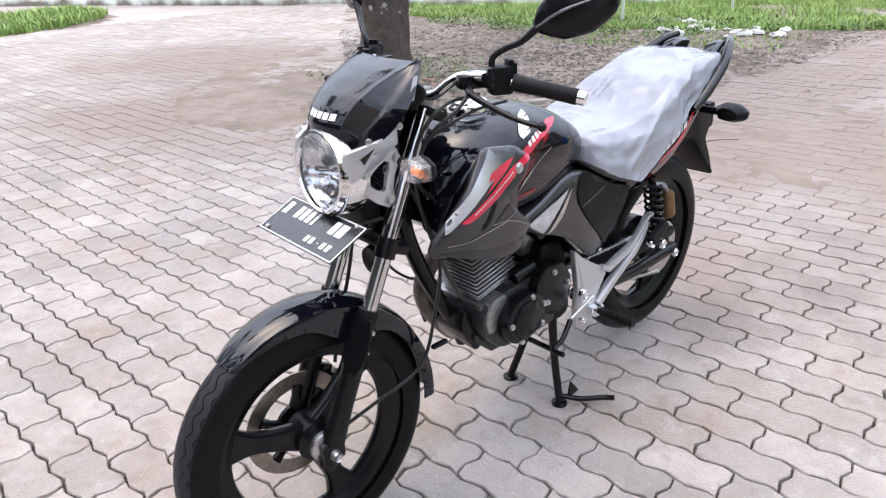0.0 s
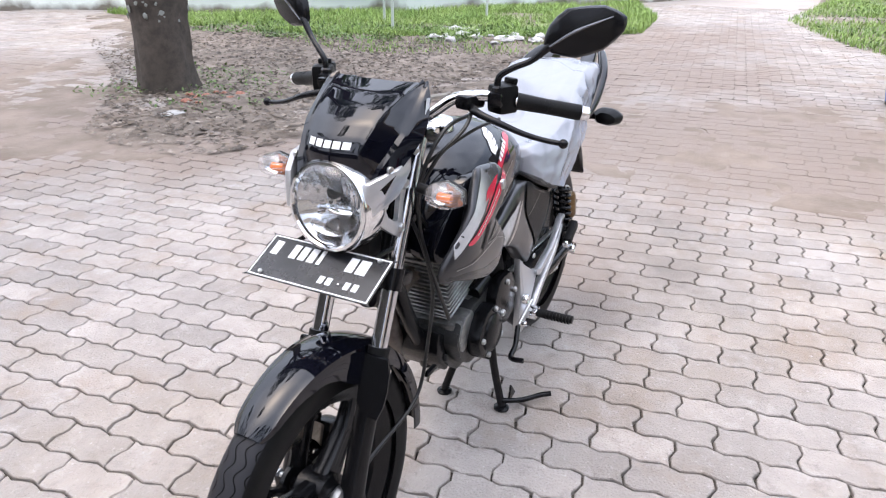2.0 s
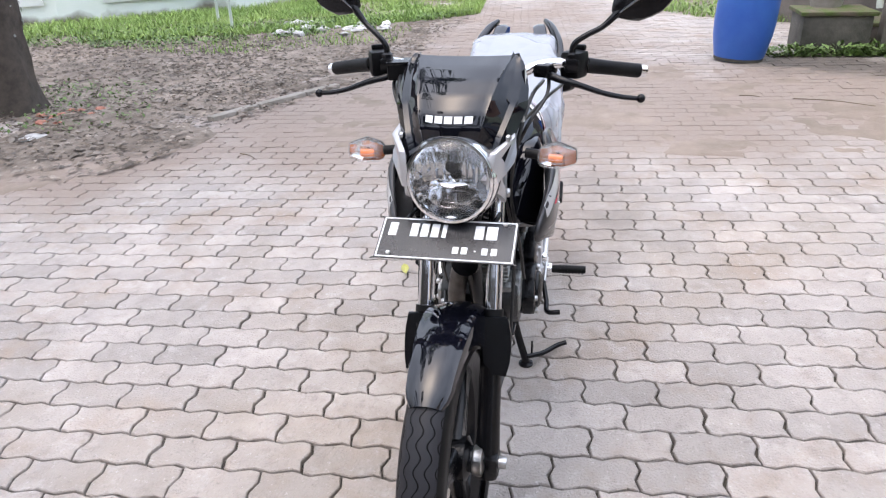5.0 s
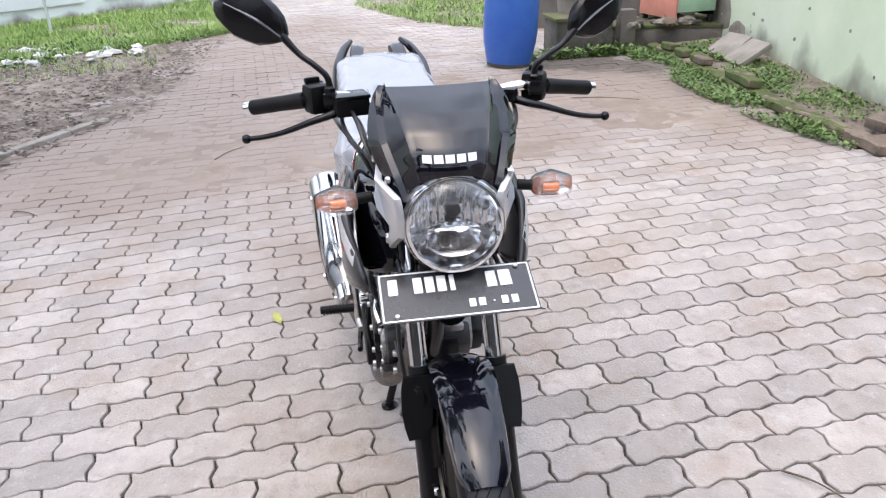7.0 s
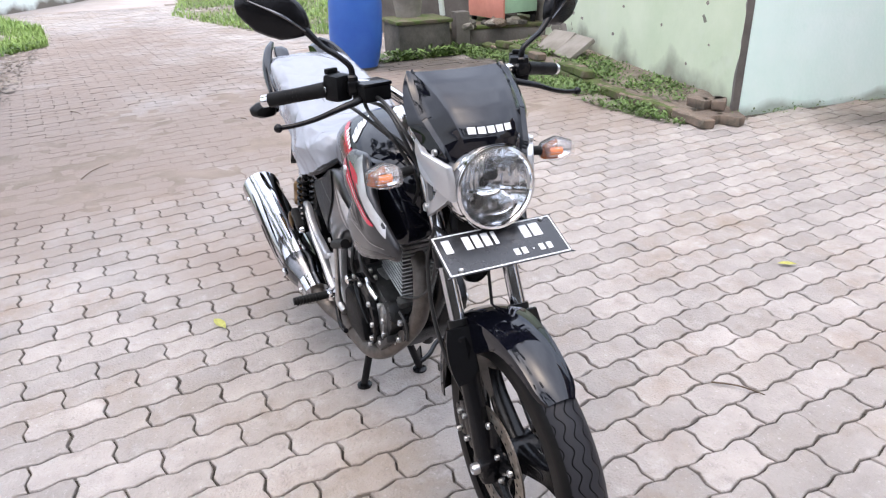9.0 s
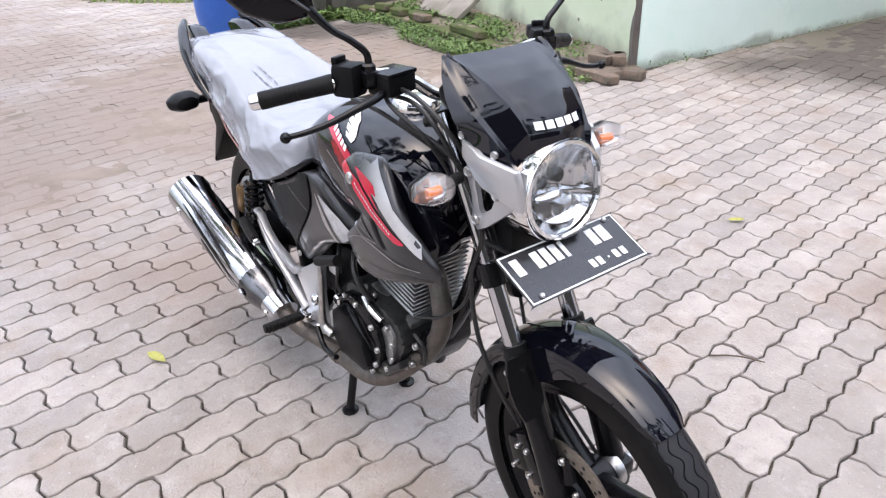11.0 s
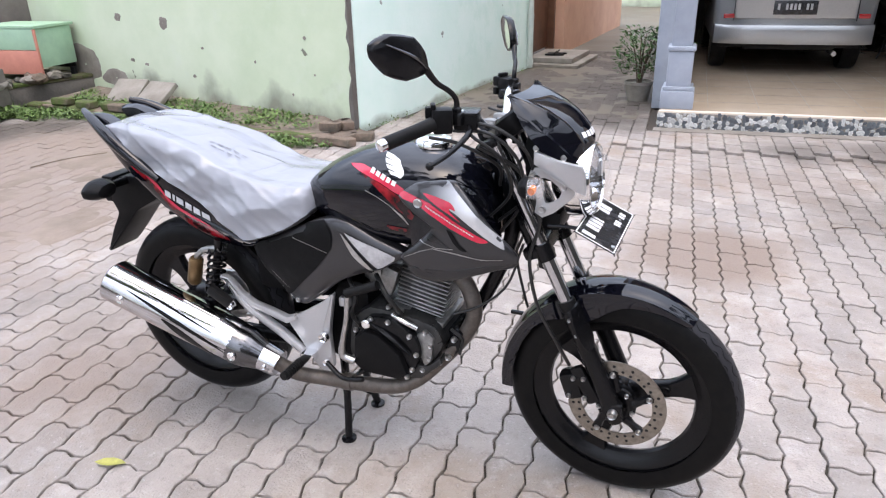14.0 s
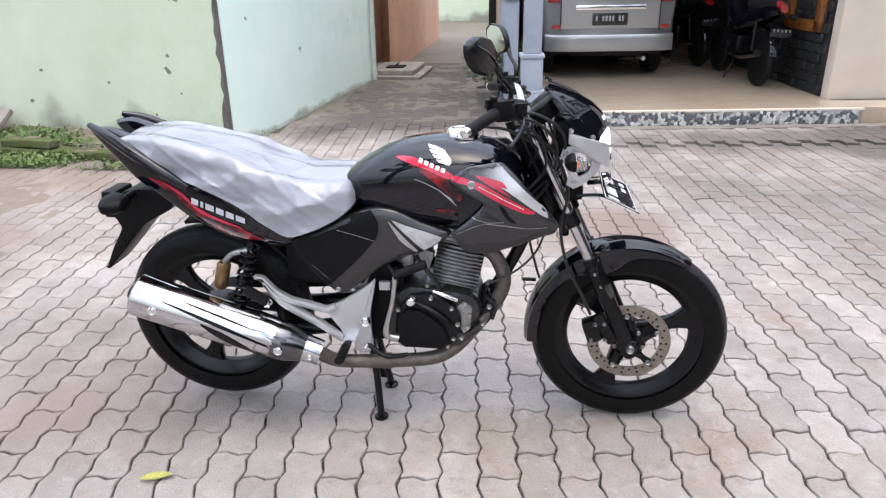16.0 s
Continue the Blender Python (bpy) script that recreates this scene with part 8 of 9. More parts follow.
    shock.parent = bike
    shock["label"] = "black coil shock absorber with a bronze canister"
    top, bot = Vector((-0.715, sgn * 0.128, 0.655)), Vector((-0.775, sgn * 0.132, 0.420))
    part("damper_rod", moved(tube([top, bot], 0.012, 12), CH), SATIN, shock)
    coil = []
    for k in range(8 * 12 + 1):
        u = k / (8 * 12)
        c = top.lerp(bot, 0.10 + 0.75 * u)
        a = 2 * math.pi * 8 * u
        coil.append(c + Vector((math.cos(a) * 0.026, math.sin(a) * 0.026, 0)))
    part("spring", moved(tube(coil, 0.0048, 6, smooth_path=False), CH), SATIN, shock, "black coil spring")
    can = top.lerp(bot, 0.5) + Vector((-0.080, 0, 0))
    part("canister", moved(tube([can + Vector((0.012, 0, 0.044)), can + Vector((0.011, 0, 0.038)), can + Vector((-0.010, 0, -0.036)), can + Vector((-0.012, 0, -0.042))], [0.015, 0.022, 0.022, 0.012], 18, 2), CH), BRONZE, shock, "bronze gas canister")
    part("canister_arm", moved(tube([can + Vector((0.014, 0, 0.046)), can + Vector((0.045, 0, 0.075)), top + Vector((0, 0, -0.03))], [0.009, 0.009, 0.012], 12, 3), CH), CASTING, shock, "grey arm between shock and canister")
    bolt(CH @ (bot + Vector((0, sgn * 0.012, 0))), shock, 0.016, (0, sgn, 0), 0.016, CHROME)
    part("shock_foot", moved(box((0.034, 0.030, 0.05), bot + Vector((0, 0, 0.012)), 0.01), CH), SATIN, shock)
# air box and battery box fill the frame behind the engine
part("air_box", moved(box((0.26, 0.17, 0.20), (-0.50, 0, 0.585), 0.03), CH), MATT, bike)
part("inner_mudguard", moved(revolve([(0.345, -0.06), (0.350, 0.0), (0.345, 0.06), (0.335, 0.06), (0.340, 0.0), (0.335, -0.06)], 20, "y", RTRUE, closed_profile=True, arc=(radians(25), radians(100))), CHM), MATT, bike, "black inner mudguard")

engine = new("engine")
engine.parent = bike
engine["label"] = "air-cooled single engine with bright fins and black covers"
EN = CHM @ Matrix.Translation((-0.094, 0, 0.432)) @ Matrix.Rotation(radians(12), 4, "Y")
barrel = part("cylinder_barrel", moved(box((0.112, 0.118, 0.20), (0, 0, 0.075), 0.02), EN), CASTING, engine)
for k in range(12):
    z = 0.042 + k * 0.0125
    sx, sy = (0.146, 0.144) if k > 1 else (0.138, 0.134)
    part("cooling_fin", moved(box((sx, sy, 0.0045), (0, 0, z), 0.002, segments=1), EN), CASTING, barrel)
part("cylinder_head", moved(box((0.136, 0.140, 0.055), (0, 0, 0.210), 0.02), EN), CASTING, engine)
for k in range(3):
    part("head_fin", moved(box((0.148, 0.146, 0.005), (0, 0, 0.192 + k * 0.014), 0.002, segments=1), EN), CASTING, barrel)
part("cam_cover", moved(box((0.13, 0.10, 0.05), (0, 0, 0.255), 0.018), EN), SATIN, engine)
b = prism(rounded([(-0.30, 0.32), (-0.285, 0.45), (-0.22, 0.50), (-0.10, 0.49), (-0.02, 0.47), (0.005, 0.42), (-0.025, 0.36), (-0.08, 0.320), (-0.22, 0.312)], 3), -0.112, 0.100, 0.016)
part("crankcase", moved(b, CH), ENGINEBLACK, engine, "dark crankcase")
b = prism(rounded([(-0.395, 0.30), (-0.385, 0.43), (-0.345, 0.545), (-0.255, 0.555), (-0.240, 0.46), (-0.255, 0.33), (-0.32, 0.29)], 2), -0.078, 0.078, 0.014)
part("gearbox_case", moved(b, CH), MATT, engine, "dark gearbox case")
b = prism([(-0.270, 0.312), (-0.250, 0.345), (-0.04, 0.350), (0.000, 0.385), (0.006, 0.365), (-0.060, 0.304), (-0.24, 0.292)], -0.126, 0.070, 0.008)
part("sump", moved(b, CH), ENGINEBLACK, engine, "dark cast sump")
b = prism(rounded([(-0.268, 0.335), (-0.262, 0.425), (-0.215, 0.482), (-0.140, 0.486), (-0.068, 0.440), (-0.056, 0.385), (-0.085, 0.318), (-0.12, 0.302), (-0.235, 0.306)], 2), -0.138, -0.105, 0.008)
part("clutch_cover", moved(b, CH), SATIN, engine, "black clutch cover")
b = prism([(-0.262, 0.335), (-0.254, 0.420), (-0.222, 0.446), (-0.178, 0.438), (-0.112, 0.388), (-0.088, 0.330), (-0.118, 0.308), (-0.232, 0.312)], -0.158, -0.130, 0.010)
part("cover_boss", moved(b, CH), MATT, engine, "matt black outer cover")
for x, z in ((-0.268, 0.345), (-0.255, 0.436), (-0.205, 0.478), (-0.15, 0.478), (-0.085, 0.445), (-0.066, 0.390), (-0.080, 0.340), (-0.098, 0.312)):
    bolt(CH @ Vector((x, -0.137, z)), engine, 0.0075, (0, -1, 0), 0.008)
for k in range(3):
    part("cover_rib", moved(tube([(-0.200 + k * 0.014, -0.140, 0.462 - k * 0.004), (-0.150 + k * 0.014, -0.150, 0.440 - k * 0.006), (-0.105 + k * 0.012, -0.146, 0.405 - k * 0.008)], 0.0035, 6, 3), CH), SATIN, engine)
part("oil_cap", moved(revolve([(0, -0.030), (0.010, -0.030), (0.014, -0.026), (0.014, 0), (0, 0)], 18, "y", (-0.212, -0.132, 0.470)), CH), CHROME, engine, "bright oil filler cap")
part("oil_pipe", moved(tube([(-0.145, -0.118, 0.492), (-0.105, -0.125, 0.480), (-0.070, -0.118, 0.462)], 0.0085, 10, 4), CH), CHROME, engine, "bright oil pipe joint")
part("cylinder_foot", moved(box((0.175, 0.165, 0.026), (-0.092, 0, 0.474), 0.008, turn=Matrix.Rotation(radians(12), 3, "Y")), CH), CASTING, engine)
part("head_bracket", moved(box((0.050, 0.030, 0.085), (-0.180, -0.060, 0.570), 0.010, turn=Matrix.Rotation(radians(20), 3, "Y")), CH), CASTING, engine)
part("front_bracket", moved(prism([(0.000, 0.395), (0.030, 0.455), (0.050, 0.445), (0.040, 0.390), (0.006, 0.345)], -0.085, -0.070, 0.004), CH), SATIN, engine)
for x, z in ((0.030, 0.432), (0.012, 0.372), (-0.015, 0.350)):
    bolt(CH @ Vector((x, -0.090, z)), engine, 0.009, (0, -1, 0), 0.010)
for pts, r in (([(-0.20, -0.10, 0.60), (-0.16, -0.13, 0.565), (-0.13, -0.125, 0.52), (-0.12, -0.10, 0.48)], 0.007), ([(-0.30, -0.09, 0.58), (-0.26, -0.12, 0.53), (-0.275, -0.12, 0.47), (-0.25, -0.11, 0.43)], 0.006), ([(0.02, -0.09, 0.46), (0.05, -0.085, 0.43), (0.04, -0.08, 0.38)], 0.005)):
    part("engine_hose", moved(tube(pts, r, 8, 5), CH), CABLE, engine, "black rubber hose")
for x, y, z in ((-0.045, -0.118, 0.455), (-0.030, -0.116, 0.415), (-0.034, -0.116, 0.372), (-0.055, -0.12, 0.335), (-0.125, -0.098, 0.500), (-0.165, -0.098, 0.505)):
    bolt(CH @ Vector((x, y, z)), engine, 0.008, (0, -1, 0), 0.009, STEEL)
b = prism([(-0.075, 0.440), (-0.045, 0.462), (-0.020, 0.440), (-0.028, 0.365), (-0.050, 0.345), (-0.066, 0.385)], -0.122, -0.100, 0.006)
part("case_rim", moved(b, CH), CASTING, engine, "bright cast case rim")
part("relay_box", moved(box((0.036, 0.020, 0.028), (-0.300, -0.110, 0.505), 0.004), CH), SILVER, engine, "small pale box")
# left covers
b = prism(rounded([(-0.190, 0.360), (-0.205, 0.430), (-0.15, 0.478), (-0.080, 0.468), (-0.040, 0.415), (-0.062, 0.358), (-0.11, 0.338)], 3), 0.095, 0.140, 0.014)
part("generator_cover", moved(b, CH), SATIN, engine, "black generator cover")
b = prism(rounded([(-0.315, 0.38), (-0.325, 0.46), (-0.28, 0.518), (-0.205, 0.520), (-0.170, 0.475), (-0.19, 0.40), (-0.25, 0.365)], 3), 0.095, 0.132, 0.014)
part("sprocket_cover", moved(b, CH), SATIN, engine, "black sprocket cover")
for x, z in ((-0.185, 0.372), (-0.19, 0.43), (-0.14, 0.468), (-0.06, 0.41), (-0.10, 0.350), (-0.305, 0.45), (-0.24, 0.502), (-0.215, 0.42)):
    bolt(CH @ Vector((x, 0.138 if x > -0.2 else 0.131, z)), engine, 0.008, (0, 1, 0), 0.008)
part("engine_bracket", moved(prism(rounded([(0.00, 0.44), (0.03, 0.46), (0.04, 0.40), (-0.005, 0.33), (-0.03, 0.33), (-0.03, 0.40)], 2), -0.06, 0.06, 0.008), CH), SATIN, engine)
b = prism(rounded([(-0.09, 0.44), (-0.080, 0.485), (-0.03, 0.480), (-0.004, 0.43), (-0.02, 0.385), (-0.06, 0.40)], 3), 0.060, 0.104, 0.010)
part("case_front", moved(b, CH), CASTING, engine, "bright cast crankcase front")
part("tappet_cover", moved(revolve([(0, 0.020), (0.024, 0.020), (0.030, 0.014), (0.030, 0), (0, 0)], 20, "y", (-0.085, 0.090, 0.625)), CH), SATIN, engine)
part("generator_boss", moved(revolve([(0, 0.018), (0.040, 0.016), (0.052, 0.008), (0.054, 0), (0, 0)], 28, "y", (-0.120, 0.138, 0.408)), CH), SATIN, engine)
part("starter_motor", moved(tube([(-0.13, 0.075, 0.500), (-0.21, 0.075, 0.510)], 0.024, 16), CH), SATIN, engine)
# carburettor and intake
part("carburettor", moved(tube([(-0.155, 0, 0.60), (-0.20, 0, 0.605), (-0.28, 0, 0.61), (-0.34, 0, 0.61)], [0.024, 0.034, 0.040, 0.032], 16, 3), CH), CASTING, engine)
part("float_bowl", moved(box((0.062, 0.085, 0.085), (-0.245, 0, 0.565), 0.014), CH), CASTING, engine)
for y in (-0.052, 0.052):
    part("carburettor_cap", moved(revolve([(0, 0.03), (0.020, 0.03), (0.024, 0.024), (0.024, 0), (0, 0)], 16, "y", (-0.25, y, 0.600)), CH), SATIN, engine)
# exhaust
exhaust = new("exhaust")
exhaust.parent = bike
exhaust["label"] = "dull bronze pipe with a chromed silencer shield"
EX = [(-0.020, -0.020, 0.600), (0.030, -0.030, 0.590), (0.062, -0.042, 0.545), (0.072, -0.050, 0.490), (0.045, -0.058, 0.425), (-0.02, -0.078, 0.345), (-0.085, -0.105, 0.284), (-0.155, -0.124, 0.258), (-0.28, -0.128, 0.245), (-0.38, -0.130, 0.240), (-0.46, -0.158, 0.258), (-0.515, -0.182, 0.298)]
part("exhaust_pipe", moved(tube(EX, 0.0225, 18, 6), CH), PIPE, exhaust, "dull bronze-grey exhaust pipe")
part("pipe_clamp", moved(tube([(-0.285, -0.128, 0.245), (-0.315, -0.128, 0.243)], 0.026, 18), CH), PIPE, exhaust)
SA, SB = Vector((-0.521, -0.184, 0.303)), Vector((-1.060, -0.223, 0.508))


def along(u, dy=0, dz=0):
    return SA.lerp(SB, u) + Vector((0, dy, dz))


part("silencer", moved(tube([along(-0.02), along(0.04), along(0.14), along(0.2), along(0.5), along(0.96), along(1.0)], [0.024, 0.040, 0.058, 0.063, 0.0625, 0.061, 0.050], 26, 3), CH), DARKCHROME, exhaust, "dark bright-finished silencer body")
ax = (SB - SA).normalized()
upv = Vector((0, 0, 1)) - ax * ax.z
upv.normalize()
outv = ax.cross(upv)
outv = outv if outv.y < 0 else -outv
b = bmesh.new()
rings = []
for k in range(13):
    u = 0.20 + 0.795 * k / 12
    c = SA.lerp(SB, u)
    rr = 0.067 if u > 0.3 else 0.061 + 0.006 * (u - 0.20) / 0.10
    lo = -78 + 60 * max(0, 1 - abs(u - 0.30) / 0.30)
    ring = [c + (upv * math.sin(radians(lo + (128 - lo) * j / 18)) + outv * math.cos(radians(lo + (128 - lo) * j / 18))) * rr for j in range(19)]
    ring += [c + (p - c) * 0.955 for p in reversed(ring)]
    rings.append(ring)
ring_surface(b, rings)
part("heat_shield", moved(b, CH), SHIELD, exhaust, "bright chromed heat shield")
# dark strips for the shield's slots, widened to paint its dark reflections too
for u0, u1, a0, a1, wide in ((0.23, 0.86, 2, 34, 9), (0.30, 0.62, -34, 6, 22), (0.34, 0.80, 34, 52, 5)):
    b = bmesh.new()
    rows_ = []
    for k in range(11):
        t_ = k / 10
        u, mid_a, half_a = u0 + (u1 - u0) * t_, a0 + (a1 - a0) * t_, wide * math.sin(math.pi * min(1, t_ * 0.9 + 0.06)) * 0.5 + 0.3
        c = SA.lerp(SB, u)
        rows_.append([b.verts.new(c + (upv * math.sin(radians(mid_a + q * half_a)) + outv * math.cos(radians(mid_a + q * half_a))) * 0.0682) for q in (-1, -0.33, 0.33, 1)])
    for r0, r1 in zip(rows_, rows_[1:]):
        for i in range(3):
            b.faces.new((r0[i], r0[i + 1], r1[i + 1], r1[i]))
    part("shield_streak", moved(b, CH), SATIN, exhaust, "dark streak for the shield's slots and dark reflections")
part("end_cap", moved(tube([along(0.975), along(1.005), along(1.02), along(1.024)], [0.067, 0.067, 0.058, 0.03], 26, 2), CH), SHIELD, exhaust, "chromed end cap")
part("tail_pipe", moved(tube([along(1.02), along(1.05)], 0.020, 16), CH), DARK, exhaust)
b = bmesh.new()
tube([along(-0.03), along(0.02), along(0.075)], [0.041, 0.043, 0.045], 22, 2, b)
part("front_shield", moved(b, CH), SHIELD, exhaust, "chromed joint shield")
for u in (0.19, 0.88):
    c = SA.lerp(SB, u) + outv * 0.064
    bolt(CH @ c, exhaust, 0.014, CH.to_3x3() @ outv, 0.006, CHROME)
c = SA.lerp(SB, 0.02) + outv * 0.042
bolt(CH @ c, exhaust, 0.008, CH.to_3x3() @ outv, 0.006, CHROME)
part("upper_shield", moved(tube([along(0.30, -0.01, 0.062), along(0.52, -0.01, 0.066)], 0.014, 12, flat=0.6), CH), CHROME, exhaust)
# kick starter, brake pedal, gear pedal
kick = tube([(-0.255, -0.160, 0.345), (-0.290, -0.166, 0.362), (-0.284, -0.168, 0.410), (-0.266, -0.170, 0.480), (-0.256, -0.170, 0.562)], [0.012, 0.012, 0.0085, 0.0075, 0.0075], 10, 4)
part("kick_starter", moved(kick, CH), STEEL, bike, "steel kick starter with a black rubber")
part("kick_rubber", moved(tube([(-0.258, -0.172, 0.566), (-0.21, -0.170, 0.585), (-0.160, -0.168, 0.604)], 0.0135, 12, 3), CH), RUBBER, bike, "black kick starter rubber")
part("brake_pedal", moved(tube([(-0.352, -0.158, 0.318), (-0.30, -0.168, 0.285), (-0.25, -0.170, 0.288), (-0.225, -0.172, 0.296)], 0.0075, 10, 4), CH), SATIN, bike)
part("gear_pedal", moved(tube([(-0.30, 0.150, 0.335), (-0.25, 0.162, 0.300), (-0.20, 0.168, 0.290), (-0.198, 0.205, 0.292)], 0.0075, 10, 4), CH), SATIN, bike)
part("gear_linkage", moved(tube([(-0.30, 0.152, 0.34), (-0.40, 0.155, 0.375)], 0.005, 8), CH), STEEL, bike)
# rear hub parts and chain on the left
part("rear_brake_drum", moved(revolve([(0, -0.078), (0.05, -0.080), (0.082, -0.070), (0.086, -0.045), (0.086, -0.02), (0, -0.02)], 32, "y", RTRUE), CHM), SATIN, rear_wheel)
part("sprocket", moved(revolve([(0.05, 0.078), (0.088, 0.078), (0.092, 0.080), (0.088, 0.084), (0.05, 0.084)], 44, "y", RTRUE, closed_profile=True), CHM), STEEL, rear_wheel, "steel rear sprocket")
for zz in (0.088, -0.088):
    chain = bmesh.new()
    n_ = 46
    p0, p1 = Vector((-0.285, 0.081, 0.420 + zz * 0.42)), Vector((RAX.x, 0.081, RAX.z + zz))
    for k in range(n_):
        c = p0.lerp(p1, (k + 0.5) / n_)
        box((0.0155, 0.016 if k % 2 else 0.011, 0.011), c, 0.002, chain, segments=1)
    part("drive_chain", moved(chain, CH), STEEL, bike, "steel drive chain")
part("chain_guard", moved(prism(rounded([(-0.45, 0.440), (-0.60, 0.445), (-0.86, 0.428), (-0.93, 0.422), (-0.92, 0.395), (-0.80, 0.385), (-0.50, 0.400)], 3), 0.092, 0.112, 0.006), CH), MATT, bike, "black chain guard")
# centre stand
stand = new("centre_stand")
stand.parent = bike
stand["label"] = "black centre stand, down on the pavers"
for sgn in (-1, 1):
    part("stand_leg", moved(tube([(-0.372, sgn * 0.034, 0.275), (-0.354, sgn * 0.062, 0.14), (-0.338, sgn * 0.098, 0.012)], [0.014, 0.012, 0.012], 12, 3), CH), SATIN, stand)
    part("stand_foot", moved(revolve([(0, 0.0), (0.024, 0.001), (0.024, 0.007), (0.014, 0.012), (0, 0.012)], 18, "z", (-0.338, sgn * 0.098, 0.0)), CH), SATIN, stand)
part("stand_brace", moved(tube([(-0.358, -0.055, 0.165), (-0.358, 0.055, 0.165)], 0.009, 10), CH), SATIN, stand)
part("stand_tread", moved(tube([(-0.340, 0.100, 0.030), (-0.375, 0.150, 0.026), (-0.425, 0.195, 0.028), (-0.440, 0.225, 0.034)], 0.0085, 10, 3), CH), SATIN, stand)
part("stand_gusset", moved(prism([(-0.345, 0.02), (-0.355, 0.075), (-0.395, 0.026)], 0.112, 0.118, 0), Matrix.Identity(4) @ CHM), SATIN, stand)
# maker's mark on the screen, as plain bars
from mathutils.bvhtree import BVHTree
tree = BVHTree.FromPolygons([v.co for v in screen.data.vertices], [q.vertices for q in screen.data.polygons])
for k in range(5):
    b = bmesh.new()
    rows_ = []
    for z in (0.9950, 1.0010, 1.0070):
        row = []
        for u in (0, 0.0051, 0.0102, 0.0153):
            at, nor, _, _ = tree.ray_cast(Vector((1.0, -0.042 + k * 0.0190 + u, z)), Vector((-1, 0, 0)))
            row.append(b.verts.new(at + Vector((0.0012, 0, 0.0008))))
        rows_.append(row)
    for r0, r1 in zip(rows_, rows_[1:]):
        for i in range(3):
            b.faces.new((r0[i], r0[i + 1], r1[i + 1], r1[i]))
    part("mark_bar", b, WHITE, screen, "white maker's mark as plain bars")
# faint printing on the film over the rear seat, as plain bars
film = bpy.data.objects[seat_film.name]
tree = BVHTree.FromPolygons([v.co for v in film.data.vertices], [q.vertices for q in film.data.polygons])
for k in range(9):
    line_, at_ = divmod(k, 5)
    x0, y0 = -0.735 + at_ * 0.024 + line_ * 0.018, -0.085 - line_ * 0.020 + at_ * 0.004
    b = bmesh.new()
    row = []
    for dx, dy in ((0, 0), (0.016, 0.0025), (0.016, 0.0065), (0, 0.004)):
        at, nor, _, _ = tree.ray_cast(Vector((x0 + dx, y0 + dy, 2.0)), Vector((0, 0, -1)))
        row.append(b.verts.new(at + Vector((0, 0, 0.003))))
    b.faces.new(row)
    part("printing_bar", b, PRINT, seat_film, "faint grey printing as plain bars")

# ---- the ground ----
GA, GB, GO = Vector((-0.0258, 0.2225, 0)), Vector((0.1176, 0.0148, 0)), Vector((-0.5614, 0.1161, 0))
EARTH_AREA = [(-1.75, -2.72), (-2.35, -2.45), (-2.95, -2.45), (-3.9, -2.22), (-4.64, -1.86), (-6.25, -1.76), (-8.2, -1.75), (-10.6, -2.0), (-13.2, -2.7), (-14.6, -3.1), (-10.3, -6.3), (-8.6, -8.6), (-7.4, -11.5), (-5.1, -8.4), (-3.44, -5.7), (-2.3, -4.4), (-1.35, -3.5)]

# one sheet that reaches the horizon: old dusty paving far off
bm = bmesh.new()
bmesh.ops.create_grid(bm, x_segments=8, y_segments=8, size=400)
thing("ground", "wide dusty paved ground", "ground", moved(bm, Matrix.Translation((0, 0, -0.032))), FARPAVE, kind="structure", smooth=False)
bm = bmesh.new()
bmesh.ops.create_grid(bm, x_segments=4, y_segments=4, size=1)
thing("paving_bed", "dark sand bed between the pavers", "sand", moved(bm, Matrix.Translation((-3.05, -0.6, -0.016)) @ Matrix.Diagonal((7.55, 10.4, 1, 1))), JOINT, kind="structure", smooth=False)


def rim(x, y, poly):
    """The distance from a place to the nearest side of an outline."""
    p = Vector((x, y))
    best = 1e9
    for a, c in zip(poly, poly[1:] + poly[:1]):
        a, d = Vector(a), Vector(c) - Vector(a)
        best = min(best, (p - a - d * max(0, min(1, (p - a).dot(d) / d.length_squared))).length)
    return best


def flat_area(name, label, category, poly, z, mat, cell=0.35, rough=0.0, fade=0.0):
    """An area with an uneven surface, its rim sunk into the ground."""
    xs, ys = [p[0] for p in poly], [p[1] for p in poly]
    b = bmesh.new()
    nx, ny = int((max(xs) - min(xs)) / cell) + 2, int((max(ys) - min(ys)) / cell) + 2
    grid = {}
    for i in range(nx):
        for j in range(ny):
            x, y = min(xs) + i * cell, min(ys) + j * cell
            inn = inside(x, y, poly)
            zz = z + rough * noise.fractal(Vector((x * 1.7, y * 1.7, 0)), 1.0, 2.0, 4) if inn else -0.03
            if inn and fade:
                # the rim thins out over the paving
                zz -= (z + 0.016) * max(0.0, 1 - rim(x, y, poly) / fade) + 0.006 * noise.noise(Vector((x * 5, y * 5, 3)))
            grid[i, j] = b.verts.new((x, y, zz)), inn
    for i in range(nx - 1):
        for j in range(ny - 1):
            q = [grid[i, j], grid[i + 1, j], grid[i + 1, j + 1], grid[i, j + 1]]
            if any(c[1] for c in q):
                b.faces.new([c[0] for c in q])
    for v in [v for v in b.verts if not v.link_faces]:
        b.verts.remove(v)
    return thing(name, label, category, b, mat, kind="structure")


